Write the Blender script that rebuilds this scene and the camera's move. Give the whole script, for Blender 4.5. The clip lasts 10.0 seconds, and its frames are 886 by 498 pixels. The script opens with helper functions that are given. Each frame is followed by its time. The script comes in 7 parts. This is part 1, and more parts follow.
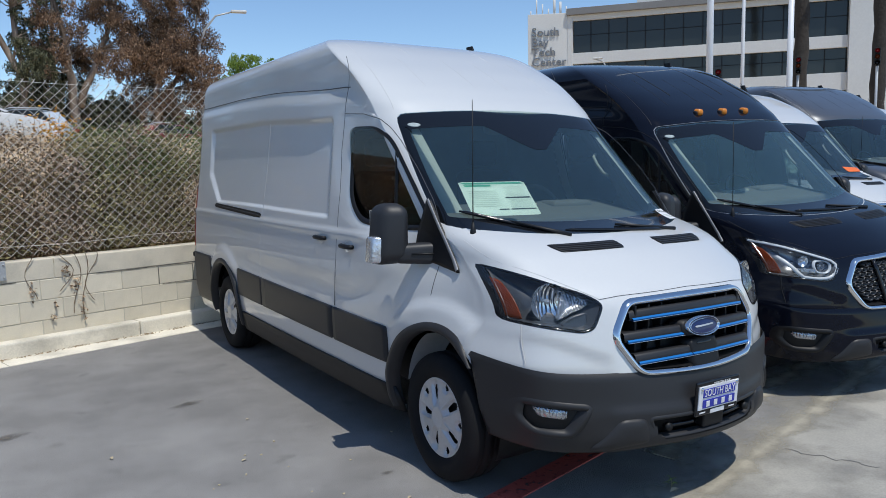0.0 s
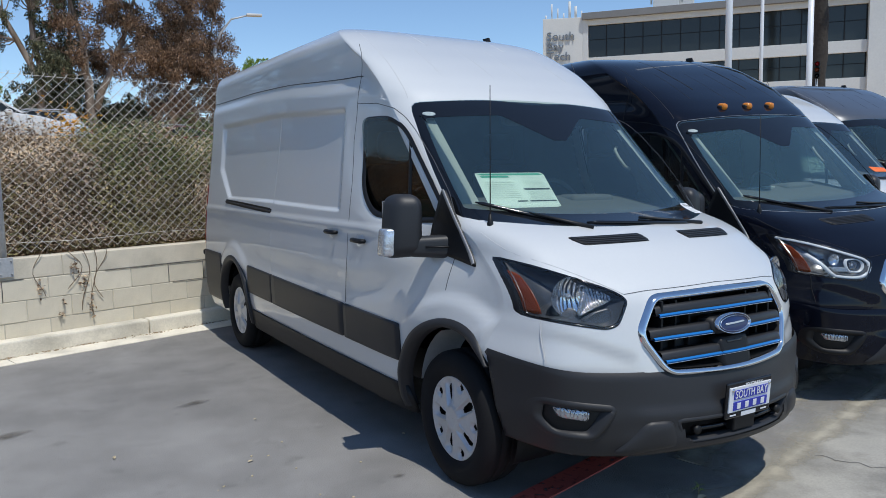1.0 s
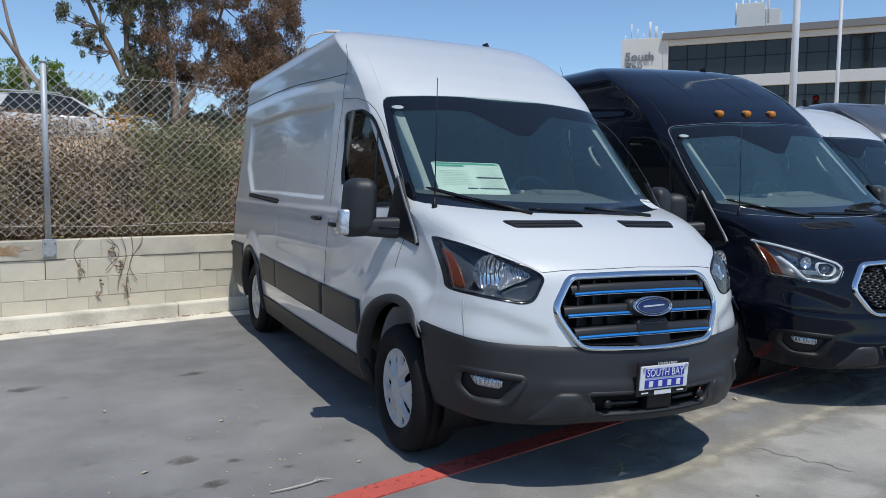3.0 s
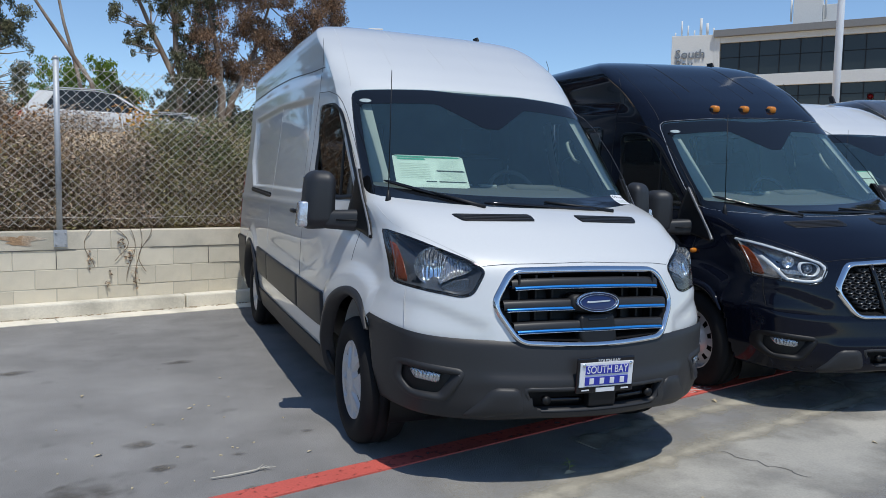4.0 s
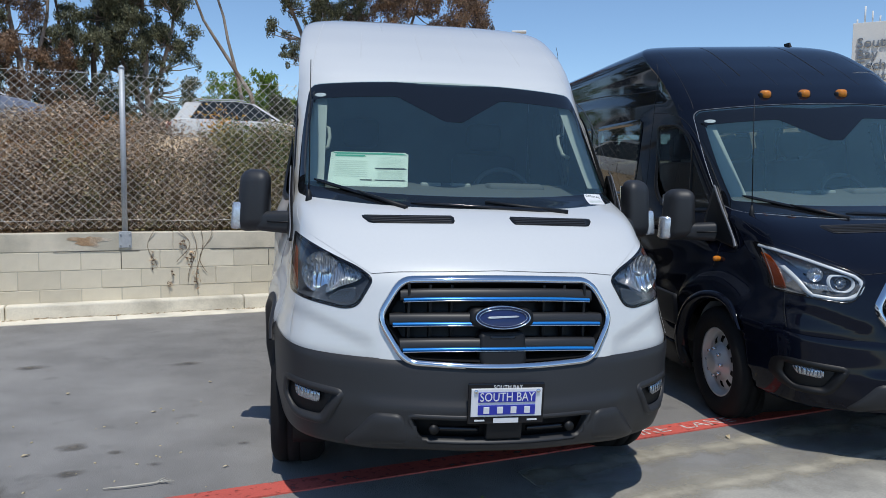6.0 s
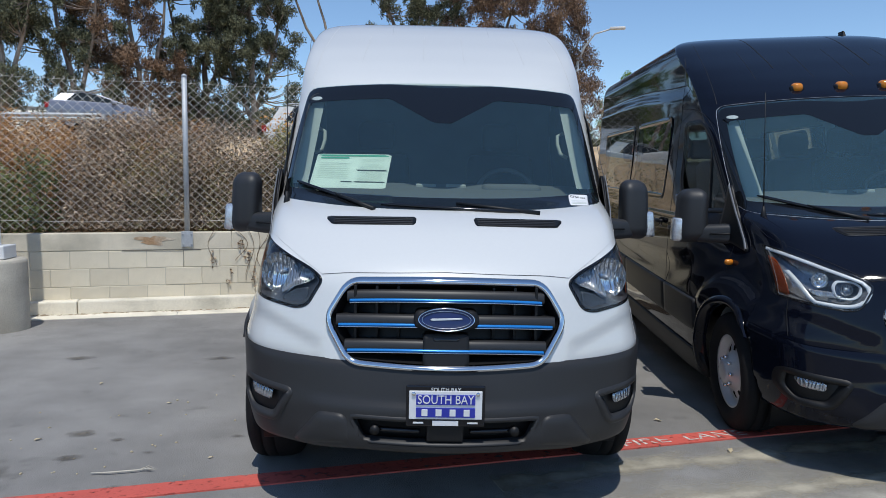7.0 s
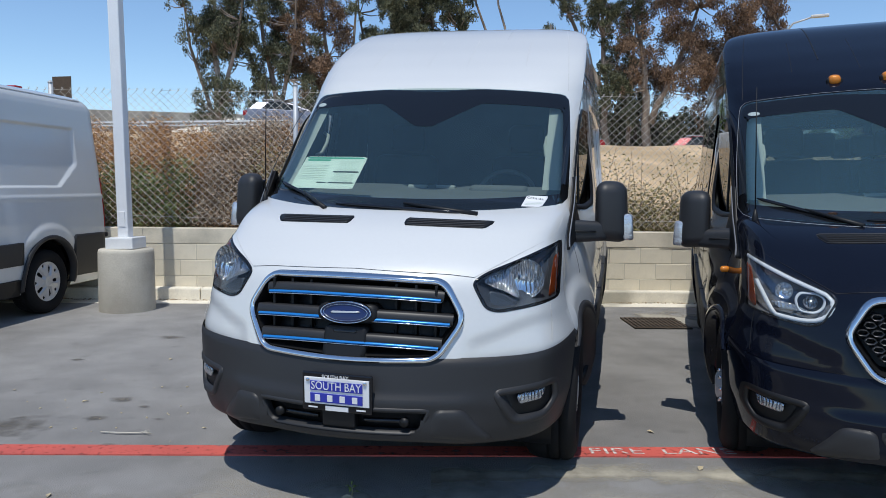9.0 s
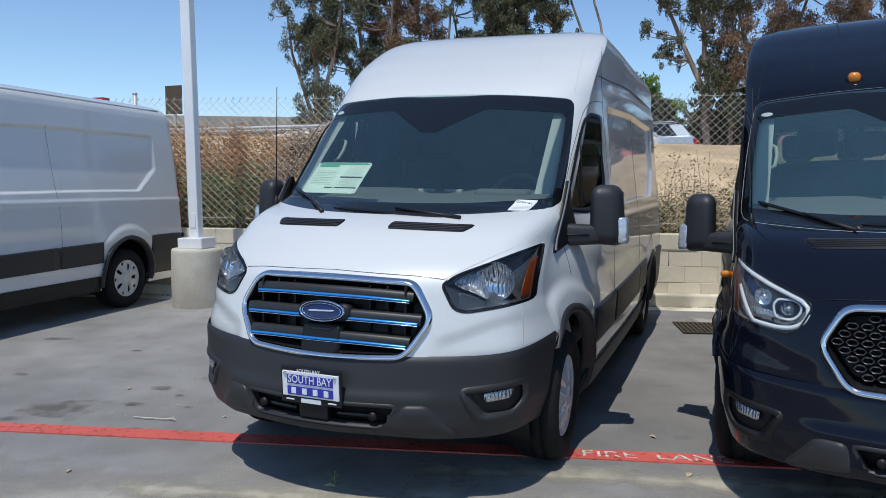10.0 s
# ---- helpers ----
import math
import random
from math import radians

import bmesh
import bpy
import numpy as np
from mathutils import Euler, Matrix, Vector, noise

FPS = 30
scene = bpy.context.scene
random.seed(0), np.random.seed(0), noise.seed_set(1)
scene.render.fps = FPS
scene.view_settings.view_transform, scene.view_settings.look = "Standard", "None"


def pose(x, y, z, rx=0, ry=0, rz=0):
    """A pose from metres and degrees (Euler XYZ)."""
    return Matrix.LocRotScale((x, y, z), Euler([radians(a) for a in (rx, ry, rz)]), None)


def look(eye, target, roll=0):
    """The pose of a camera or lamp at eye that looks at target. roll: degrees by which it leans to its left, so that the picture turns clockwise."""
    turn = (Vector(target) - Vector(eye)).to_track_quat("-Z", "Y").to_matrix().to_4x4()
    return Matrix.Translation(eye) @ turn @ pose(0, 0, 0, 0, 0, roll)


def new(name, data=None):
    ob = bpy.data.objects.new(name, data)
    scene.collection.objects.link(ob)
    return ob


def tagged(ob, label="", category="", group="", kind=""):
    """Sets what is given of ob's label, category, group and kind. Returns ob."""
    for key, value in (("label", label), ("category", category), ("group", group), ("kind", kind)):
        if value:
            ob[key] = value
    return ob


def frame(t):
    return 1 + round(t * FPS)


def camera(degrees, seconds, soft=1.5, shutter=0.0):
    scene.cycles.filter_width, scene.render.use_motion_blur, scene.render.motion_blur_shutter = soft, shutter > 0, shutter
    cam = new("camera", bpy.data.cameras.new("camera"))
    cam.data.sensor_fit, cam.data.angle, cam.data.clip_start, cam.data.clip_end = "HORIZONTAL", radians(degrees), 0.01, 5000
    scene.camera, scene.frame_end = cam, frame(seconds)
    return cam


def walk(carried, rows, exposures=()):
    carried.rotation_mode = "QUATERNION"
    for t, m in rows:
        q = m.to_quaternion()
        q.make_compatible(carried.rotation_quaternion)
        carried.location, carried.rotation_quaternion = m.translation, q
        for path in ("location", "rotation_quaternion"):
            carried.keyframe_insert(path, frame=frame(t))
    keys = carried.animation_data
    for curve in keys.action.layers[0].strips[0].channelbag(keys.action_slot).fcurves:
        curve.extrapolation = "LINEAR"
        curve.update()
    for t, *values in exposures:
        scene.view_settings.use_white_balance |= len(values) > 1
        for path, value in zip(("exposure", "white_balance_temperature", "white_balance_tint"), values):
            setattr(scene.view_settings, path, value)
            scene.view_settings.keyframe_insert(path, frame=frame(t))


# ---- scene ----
cam = camera(60.8, 10.0, 0.7)
PATH = [
    (0, (-3.035, -3.373, 1.723), (-1.971, -1.695, 1.497), -1.3),
    (0.5, (-3.005, -3.309, 1.7), (-1.953, -1.623, 1.477), -1.3),
    (1, (-2.953, -3.223, 1.64), (-1.918, -1.524, 1.428), -1.1),
    (1.5, (-2.917, -3.193, 1.595), (-1.911, -1.476, 1.397), -0.7),
    (2, (-2.764, -3.332, 1.539), (-1.797, -1.59, 1.364), -0.1),
    (2.5, (-2.647, -3.592, 1.494), (-1.734, -1.82, 1.329), 0.3),
    (4, (-2.023, -4.017, 1.442), (-1.281, -2.168, 1.273), 1.1),
    (4.5, (-1.716, -3.968, 1.45), (-1.055, -2.088, 1.275), 1.2),
    (5, (-1.384, -3.965, 1.447), (-0.825, -2.053, 1.266), 1.2),
    (5.5, (-1.051, -3.946, 1.438), (-0.611, -2.002, 1.263), 1.0),
    (6.8, (-0.235, -3.992, 1.428), (-0.112, -2.002, 1.269), 0.4),
    (7, (-0.086, -4.007, 1.442), (-0.033, -2.015, 1.275), 0.4),
    (7.5, (0.234, -4.005, 1.439), (0.154, -2.014, 1.265), 0.5),
    (8, (0.538, -4.055, 1.447), (0.334, -2.073, 1.272), 0.7),
    (8.5, (0.852, -4.091, 1.457), (0.521, -2.126, 1.284), 0.7),
    (9, (1.164, -4.021, 1.45), (0.707, -2.081, 1.282), 0.6),
    (9.5, (1.466, -4.0, 1.464), (0.884, -2.094, 1.299), 0.4),
    (10, (1.77, -3.972, 1.477), (1.053, -2.112, 1.308), 0.3),
]
walk(cam, [(t, look(eye, target, roll)) for t, eye, target, roll in PATH],
     [(0.0, -0.04, 6420, 7), (6.5, -0.06, 6420, 7), (8.0, 0.01, 6420, 7), (10.0, 0.02, 6420, 7)])

# ---- daylight: high sun in front of the vans, clear sky ----
SUN_EL, SUN_FROM = 67.0, (0.005, -0.425, 1.0)
world = bpy.data.worlds.new("sky")
scene.world = world
world.use_nodes = True
wn = world.node_tree.nodes
sky = wn.new("ShaderNodeTexSky")
sky.sky_type, sky.sun_disc = "NISHITA", False
sky.sun_elevation, sky.sun_rotation = radians(SUN_EL), radians(179)
sky.air_density, sky.dust_density, sky.ozone_density = 0.88, 0.05, 4.5
wn["Background"].inputs["Strength"].default_value = 0.150
world.node_tree.links.new(sky.outputs[0], wn["Background"].inputs["Color"])
sun = new("sun", bpy.data.lights.new("sun", "SUN"))
sun.data.energy, sun.data.angle, sun.data.color = 3.28, radians(0.5), (1.0, 0.955, 0.90)
sun.matrix_world = look([20 * a for a in SUN_FROM], (0, 0, 0))


# ---- materials ----
def material(name, color, rough=0.5, metal=0.0, var=0.12, scale=6.0, fine=60.0, bump=0.0, coat=0.0, coat_rough=0.03, spec=0.5, second=None, mix=(0.45, 0.62), per_object=0.0, stretch=None, bump_scale=None):
    """A surface with colour variation at two scales, optional stains of a second colour and fine relief."""
    m = bpy.data.materials.new(name)
    m.use_nodes = True
    nodes, links = m.node_tree.nodes, m.node_tree.links
    b = nodes["Principled BSDF"]
    b.inputs["Roughness"].default_value, b.inputs["Metallic"].default_value = rough, metal
    b.inputs["Specular IOR Level"].default_value = spec
    b.inputs["Coat Weight"].default_value, b.inputs["Coat Roughness"].default_value = coat, coat_rough
    geo = nodes.new("ShaderNodeTexCoord")
    src = geo.outputs["Object"]
    if stretch:
        mp = nodes.new("ShaderNodeMapping")
        mp.inputs["Scale"].default_value = stretch
        links.new(src, mp.inputs["Vector"])
        src = mp.outputs["Vector"]

    def noise_at(s, detail):
        n = nodes.new("ShaderNodeTexNoise")
        n.inputs["Scale"].default_value, n.inputs["Detail"].default_value = s, detail
        links.new(src, n.inputs["Vector"])
        return n.outputs["Fac"]
    big, small = noise_at(scale, 5), noise_at(fine, 3)
    add = nodes.new("ShaderNodeMath")
    add.operation = "ADD"
    links.new(big, add.inputs[0])
    links.new(small, add.inputs[1])
    ramp = nodes.new("ShaderNodeMapRange")
    ramp.inputs["From Min"].default_value, ramp.inputs["From Max"].default_value = 0.6, 1.4
    ramp.inputs["To Min"].default_value, ramp.inputs["To Max"].default_value = 1 - var, 1 + var
    links.new(add.outputs[0], ramp.inputs["Value"])
    col = nodes.new("ShaderNodeMix")
    col.data_type = "RGBA"
    col.inputs[6].default_value = (*color, 1)
    col.inputs[7].default_value = (*(second or color), 1)
    if second:
        st = nodes.new("ShaderNodeMapRange")
        st.inputs["From Min"].default_value, st.inputs["From Max"].default_value = mix
        links.new(noise_at(scale * 0.45, 6), st.inputs["Value"])
        links.new(st.outputs[0], col.inputs[0])
    else:
        col.inputs[0].default_value = 0
    mul = nodes.new("ShaderNodeVectorMath")
    mul.operation = "SCALE"
    links.new(col.outputs[2], mul.inputs[0])
    value = ramp.outputs[0]
    if per_object:
        info = nodes.new("ShaderNodeObjectInfo")
        pr = nodes.new("ShaderNodeMapRange")
        pr.inputs["To Min"].default_value, pr.inputs["To Max"].default_value = 1 - per_object, 1 + per_object
        links.new(info.outputs["Random"], pr.inputs["Value"])
        pm = nodes.new("ShaderNodeMath")
        pm.operation = "MULTIPLY"
        links.new(value, pm.inputs[0])
        links.new(pr.outputs[0], pm.inputs[1])
        value = pm.outputs[0]
    links.new(value, mul.inputs["Scale"])
    links.new(mul.outputs[0], b.inputs["Base Color"])
    if bump:
        bp = nodes.new("ShaderNodeBump")
        bp.inputs["Strength"].default_value, bp.inputs["Distance"].default_value = 1.0, bump
        links.new(noise_at(bump_scale or fine, 4), bp.inputs["Height"])
        links.new(bp.outputs[0], b.inputs["Normal"])
    return m


def foliage(name, c1, c2, rough=0.6, trans=0.25, skew=1.0):
    """Leaves whose colour changes from leaf to leaf."""
    m = bpy.data.materials.new(name)
    m.use_nodes = True
    nodes, links = m.node_tree.nodes, m.node_tree.links
    b = nodes["Principled BSDF"]
    b.inputs["Roughness"].default_value = rough
    g = nodes.new("ShaderNodeNewGeometry")
    mx = nodes.new("ShaderNodeMix")
    mx.data_type = "RGBA"
    mx.inputs[6].default_value, mx.inputs[7].default_value = (*c1, 1), (*c2, 1)
    pw = nodes.new("ShaderNodeMath")
    pw.operation, pw.inputs[1].default_value = "POWER", skew
    links.new(g.outputs["Random Per Island"], pw.inputs[0])
    links.new(pw.outputs[0], mx.inputs[0])
    links.new(mx.outputs[2], b.inputs["Base Color"])
    t = nodes.new("ShaderNodeBsdfTranslucent")
    links.new(mx.outputs[2], t.inputs["Color"])
    ms = nodes.new("ShaderNodeMixShader")
    ms.inputs[0].default_value = trans
    links.new(b.outputs[0], ms.inputs[1])
    links.new(t.outputs[0], ms.inputs[2])
    links.new(ms.outputs[0], nodes["Material Output"].inputs["Surface"])
    return m


def glass(name, tint, rough=0.0, ior=1.5, sky_veil=0.0, sky_veil_color=(0.28, 0.60, 0.74)):
    """A thin pane: clear with a tint, mirror-like by Fresnel, with a painted haze of reflected sky."""
    m = bpy.data.materials.new(name)
    m.use_nodes = True
    nodes, links = m.node_tree.nodes, m.node_tree.links
    nodes.remove(nodes["Principled BSDF"])
    t, g, f, ms = (nodes.new("ShaderNode" + n) for n in ("BsdfTransparent", "BsdfGlossy", "Fresnel", "MixShader"))
    t.inputs["Color"].default_value = (*tint, 1)
    g.inputs["Roughness"].default_value, f.inputs["IOR"].default_value = rough, ior
    links.new(f.outputs[0], ms.inputs[0])
    links.new(t.outputs[0], ms.inputs[1])
    links.new(g.outputs[0], ms.inputs[2])
    out = ms.outputs[0]
    # diffuse blue mixed in unevenly, painting the sky's reflected haze onto the pane
    if sky_veil:
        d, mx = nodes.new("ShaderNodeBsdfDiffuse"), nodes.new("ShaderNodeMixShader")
        d.inputs["Color"].default_value = (*sky_veil_color, 1)
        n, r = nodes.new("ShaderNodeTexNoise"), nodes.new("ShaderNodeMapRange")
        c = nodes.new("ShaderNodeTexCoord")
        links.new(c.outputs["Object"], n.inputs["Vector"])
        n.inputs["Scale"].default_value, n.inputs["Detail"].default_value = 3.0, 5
        r.inputs["To Min"].default_value, r.inputs["To Max"].default_value = sky_veil * 0.7, sky_veil * 1.3
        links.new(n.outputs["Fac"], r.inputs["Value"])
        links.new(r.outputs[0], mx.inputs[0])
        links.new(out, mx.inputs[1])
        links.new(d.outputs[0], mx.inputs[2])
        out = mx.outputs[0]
    links.new(out, nodes["Material Output"].inputs["Surface"])
    return m


PAINT_WHITE = material("white_paint", (0.628, 0.634, 0.628), 0.40, var=0.015, scale=1.5, coat=1.0, coat_rough=0.05)
PAINT_BLACK = material("black_paint", (0.005, 0.0065, 0.013), 0.06, var=0.1, spec=0.27)
PAINT_GREY = material("grey_metallic_paint", (0.10, 0.105, 0.115), 0.35, 0.5, var=0.05, coat=0.8)
MIRROR_SHELL = material("black_grained_plastic", (0.022, 0.023, 0.026), 0.5, var=0.1, scale=4, fine=300, bump=0.0003)
PLASTIC = material("dark_grey_plastic", (0.026, 0.026, 0.028), 0.46, var=0.10, scale=3, fine=300, bump=0.0003, spec=0.35)
BLACK_TRIM = material("black_plastic", (0.007, 0.007, 0.008), 0.5, spec=0.35, var=0.15, fine=200)
GLOSS_BLACK = material("gloss_black", (0.008, 0.008, 0.01), 0.12, var=0.1)
GAP = material("panel_gap", (0.09, 0.09, 0.095), 0.8)
SEAM_GREY = material("pressed_line", (0.50, 0.50, 0.50), 0.5)
FOOT_TRIM = material("grey_trim_strip", (0.30, 0.30, 0.31), 0.4, 0.3, var=0.05)
CHROME = material("chrome", (0.75, 0.76, 0.78), 0.08, 1.0, var=0.03)
SILVER = material("silver_wheel_paint", (0.56, 0.565, 0.575), 0.38, 0.4, var=0.05)
RUBBER = material("tyre_rubber", (0.011, 0.011, 0.012), 0.85, spec=0.25, var=0.25, scale=8, fine=120, bump=0.0008)
BLUE = material("blue_accent", (0.02, 0.22, 0.62), 0.25, 0.3, var=0.04)
EMBLEM_BLUE = material("emblem_blue", (0.007, 0.016, 0.085), 0.3, var=0.05, coat=0.4)
AMBER = material("amber_lens", (0.62, 0.20, 0.018), 0.18, var=0.1, fine=150, bump=0.001)
AMBER_DARK = material("amber_reflector", (0.22, 0.04, 0.008), 0.25, var=0.15, fine=150)
RED_LENS = material("red_lens", (0.35, 0.012, 0.015), 0.2, var=0.1)
CLEAR_LENS = material("clear_lens_optic", (0.66, 0.68, 0.71), 0.15, 0.7, var=0.25, scale=25, fine=90, bump=0.004, bump_scale=60)
LAMP_DARK = material("lamp_housing", (0.045, 0.052, 0.066), 0.3, var=0.2)
# reflected-sky haze is painted into these panes, strongest in the second windshield
WINDSHIELD = glass("windshield_glass", (0.78, 0.86, 0.84), ior=1.9, sky_veil=0.032)
WINDSHIELD_SKY_VEIL = glass("sky_veil_windshield_glass", (0.80, 0.88, 0.86), ior=1.9, sky_veil=0.062)
REAR_TINT = glass("privacy_glass", (0.50, 0.56, 0.56), ior=1.6, sky_veil=0.02)
TINTED = glass("tinted_glass", (0.34, 0.40, 0.39), ior=1.5)
LENS_GLASS = glass("lens_glass", (0.9, 0.92, 0.93))
FRIT = material("black_glass_border", (0.007, 0.008, 0.01), 0.06, var=0.05)
CABIN = material("dark_cabin_plastic", (0.16, 0.175, 0.175), 0.7, var=0.15, fine=200)
CABIN_LIGHT = material("light_pillar_trim", (0.50, 0.53, 0.50), 0.7, var=0.06)
SEAT = material("dark_seat_cloth", (0.05, 0.052, 0.058), 0.9, var=0.2, fine=250)
PAPER = material("sticker_paper", (0.72, 0.80, 0.74), 0.8, var=0.03)
PAPER_GREEN = material("sticker_green", (0.10, 0.42, 0.30), 0.8, var=0.08)
OVAL = material("pale_grey_sticker", (0.36, 0.42, 0.42), 0.7, var=0.25, scale=40, fine=160)
INK = material("printed_ink", (0.05, 0.06, 0.06), 0.8)
INK_GREY = material("grey_print", (0.46, 0.53, 0.48), 0.8)
PLATE_WHITE = material("plate_white", (0.75, 0.75, 0.76), 0.4, var=0.03)
PLATE_BLUE = material("plate_blue", (0.03, 0.04, 0.36), 0.4, var=0.05)
ORANGE = material("orange_card", (0.85, 0.16, 0.03), 0.6, var=0.05)


def asphalt_material():
    """Worn asphalt: broad pale and dark patches, blotches, speckled stones and small dark spots."""
    m = material("asphalt", (0.198, 0.191, 0.184), 0.9, var=0.20, scale=0.55, fine=170, bump=0.004, second=(0.262, 0.254, 0.244), mix=(0.36, 0.64))
    nodes, links = m.node_tree.nodes, m.node_tree.links
    b = nodes["Principled BSDF"]
    src = b.inputs["Base Color"].links[0].from_socket
    co = nodes.new("ShaderNodeTexCoord").outputs["Object"]
    for scale, detail, lo, hi, a, z in ((2.2, 10, 0.35, 0.65, 0.86, 1.10), (420.0, 2, 0.3, 0.7, 0.62, 1.38), (5.5, 5, 0.62, 0.74, 1.0, 0.80)):
        n, r, v = nodes.new("ShaderNodeTexNoise"), nodes.new("ShaderNodeMapRange"), nodes.new("ShaderNodeVectorMath")
        n.inputs["Scale"].default_value, n.inputs["Detail"].default_value = scale, detail
        r.inputs["From Min"].default_value, r.inputs["From Max"].default_value = lo, hi
        r.inputs["To Min"].default_value, r.inputs["To Max"].default_value = a, z
        v.operation = "SCALE"
        links.new(co, n.inputs["Vector"])
        links.new(n.outputs["Fac"], r.inputs["Value"])
        links.new(src, v.inputs[0])
        links.new(r.outputs[0], v.inputs["Scale"])
        src = v.outputs[0]
    links.new(src, b.inputs["Base Color"])
    return m


ASPHALT = asphalt_material()
OIL = material("oil_stain", (0.135, 0.122, 0.105), 0.85, var=0.45, scale=5, fine=60)
CONCRETE = material("pale_concrete", (0.345, 0.33, 0.295), 0.9, var=0.2, scale=1.6, fine=90, bump=0.0015, second=(0.235, 0.228, 0.215), mix=(0.40, 0.66))
KERB = material("kerb_concrete", (0.76, 0.71, 0.60), 0.9, var=0.16, scale=3, fine=70, bump=0.002, second=(0.43, 0.40, 0.33), mix=(0.5, 0.7), per_object=0.05)
BLOCK = material("concrete_block", (0.74, 0.675, 0.54), 0.95, var=0.18, scale=3.5, fine=150, bump=0.004, second=(0.50, 0.46, 0.36), mix=(0.45, 0.66), per_object=0.10)
CAPSTONE = material("wall_cap_render", (0.70, 0.635, 0.51), 0.95, var=0.14, scale=4, fine=120, bump=0.002, second=(0.50, 0.46, 0.37), mix=(0.45, 0.65))
MORTAR = material("mortar", (0.55, 0.51, 0.42), 0.95, var=0.15)
RED_PAINT = material("worn_red_road_paint", (0.57, 0.105, 0.08), 0.75, var=0.20, scale=2.5, fine=110, bump=0.001, second=(0.43, 0.09, 0.075), mix=(0.5, 0.72))
ROAD_WHITE = material("worn_white_lettering", (0.70, 0.62, 0.58), 0.8, var=0.15, scale=10, fine=90)
GALV = material("galvanised_steel", (0.46, 0.48, 0.50), 0.5, 0.25, var=0.15, scale=6, fine=50)
WIRE = material("fence_wire", (0.56, 0.53, 0.47), 0.5, 0.15, var=0.2)
DIRT = material("dry_earth", (0.60, 0.43, 0.255), 0.95, var=0.3, scale=1.5, fine=25, bump=0.02, second=(0.45, 0.32, 0.18), mix=(0.4, 0.62))
POLE_WHITE = material("white_pole_paint", (0.78, 0.79, 0.80), 0.45, var=0.04, coat=0.2)
DRUM = material("drum_concrete", (0.56, 0.52, 0.44), 0.95, var=0.2, scale=3, fine=80, bump=0.003, second=(0.36, 0.325, 0.27), mix=(0.45, 0.65))
IRON = material("rusty_iron_grate", (0.10, 0.075, 0.055), 0.8, 0.4, var=0.3)
BARK = material("pale_bark", (0.36, 0.30, 0.25), 0.9, var=0.3, scale=3, fine=20, bump=0.02, second=(0.17, 0.13, 0.10), mix=(0.4, 0.6), stretch=(1, 1, 0.2))
BARK_DARK = material("dark_bark", (0.10, 0.08, 0.065), 0.9, var=0.3, scale=3, fine=20, bump=0.02, stretch=(1, 1, 0.2))
LEAF_EUC = foliage("eucalyptus_leaf", (0.030, 0.038, 0.020), (0.27, 0.275, 0.165), skew=1.3)
LEAF_RED = foliage("rust_leaf", (0.085, 0.052, 0.032), (0.42, 0.27, 0.17), skew=1.3)
LEAF_GREEN = foliage("green_leaf", (0.10, 0.19, 0.02), (0.30, 0.40, 0.07))
LEAF_DRY = foliage("dry_bush_leaf", (0.11, 0.068, 0.040), (0.92, 0.70, 0.48), skew=1.6)
LEAF_OLIVE = foliage("olive_bush_leaf", (0.09, 0.085, 0.035), (0.62, 0.54, 0.24), skew=1.4)
LEAF_ORANGE = foliage("dry_weed", (0.33, 0.165, 0.06), (0.68, 0.40, 0.18))
LEAF_SHRUB = foliage("green_shrub_leaf", (0.06, 0.09, 0.025), (0.30, 0.34, 0.13))
TWIG = material("dry_twig", (0.17, 0.115, 0.07), 0.9, var=0.3)
FLOWER = foliage("orange_flower", (0.75, 0.30, 0.02), (0.80, 0.45, 0.05))
STUCCO = material("white_building_wall", (0.66, 0.66, 0.64), 0.85, var=0.06, scale=0.3, fine=6)
STUCCO_GREY = material("grey_building_band", (0.22, 0.22, 0.22), 0.85, var=0.08, scale=0.4, fine=6)
WINDOW_DARK = material("dark_window_glass", (0.022, 0.025, 0.024), 0.07, var=0.3, scale=0.3)
SIGN_GREY = material("sign_letter_grey", (0.17, 0.19, 0.22), 0.5)
DASH = material("grey_dashboard_grain", (0.135, 0.147, 0.15), 0.75, var=0.12, fine=200)
LIGHT_GUIDE = material("milky_light_guide", (0.62, 0.66, 0.72), 0.25, var=0.04)
GRILLE_BLACK = material("grille_plastic", (0.020, 0.020, 0.022), 0.45, var=0.15, fine=250)


def fluted(name, color, rough, bands, depth, metal):
    """Bright moulded optics with upright flutes."""
    m = material(name, color, rough, metal, var=0.05)
    nodes, links = m.node_tree.nodes, m.node_tree.links
    w, bp, c = nodes.new("ShaderNodeTexWave"), nodes.new("ShaderNodeBump"), nodes.new("ShaderNodeTexCoord")
    w.wave_type, w.bands_direction = "BANDS", "X"
    w.inputs["Scale"].default_value, w.inputs["Distortion"].default_value = bands, 5.0
    bp.inputs["Strength"].default_value, bp.inputs["Distance"].default_value = 1.0, depth
    links.new(c.outputs["Object"], w.inputs["Vector"])
    links.new(w.outputs["Fac"], bp.inputs["Height"])
    links.new(bp.outputs[0], nodes["Principled BSDF"].inputs["Normal"])
    return m


FLUTED = fluted("fluted_reflector", (0.86, 0.88, 0.91), 0.10, 15.0, 0.0035, 0.95)
FLUTED_FINE = fluted("fluted_lens_optic", (0.46, 0.48, 0.51), 0.16, 24.0, 0.003, 0.75)
REFLECTOR = material("faceted_reflector", (0.85, 0.86, 0.88), 0.16, 1.0, var=0.03, bump=0.010, bump_scale=32, stretch=(1.0, 1.0, 0.25))


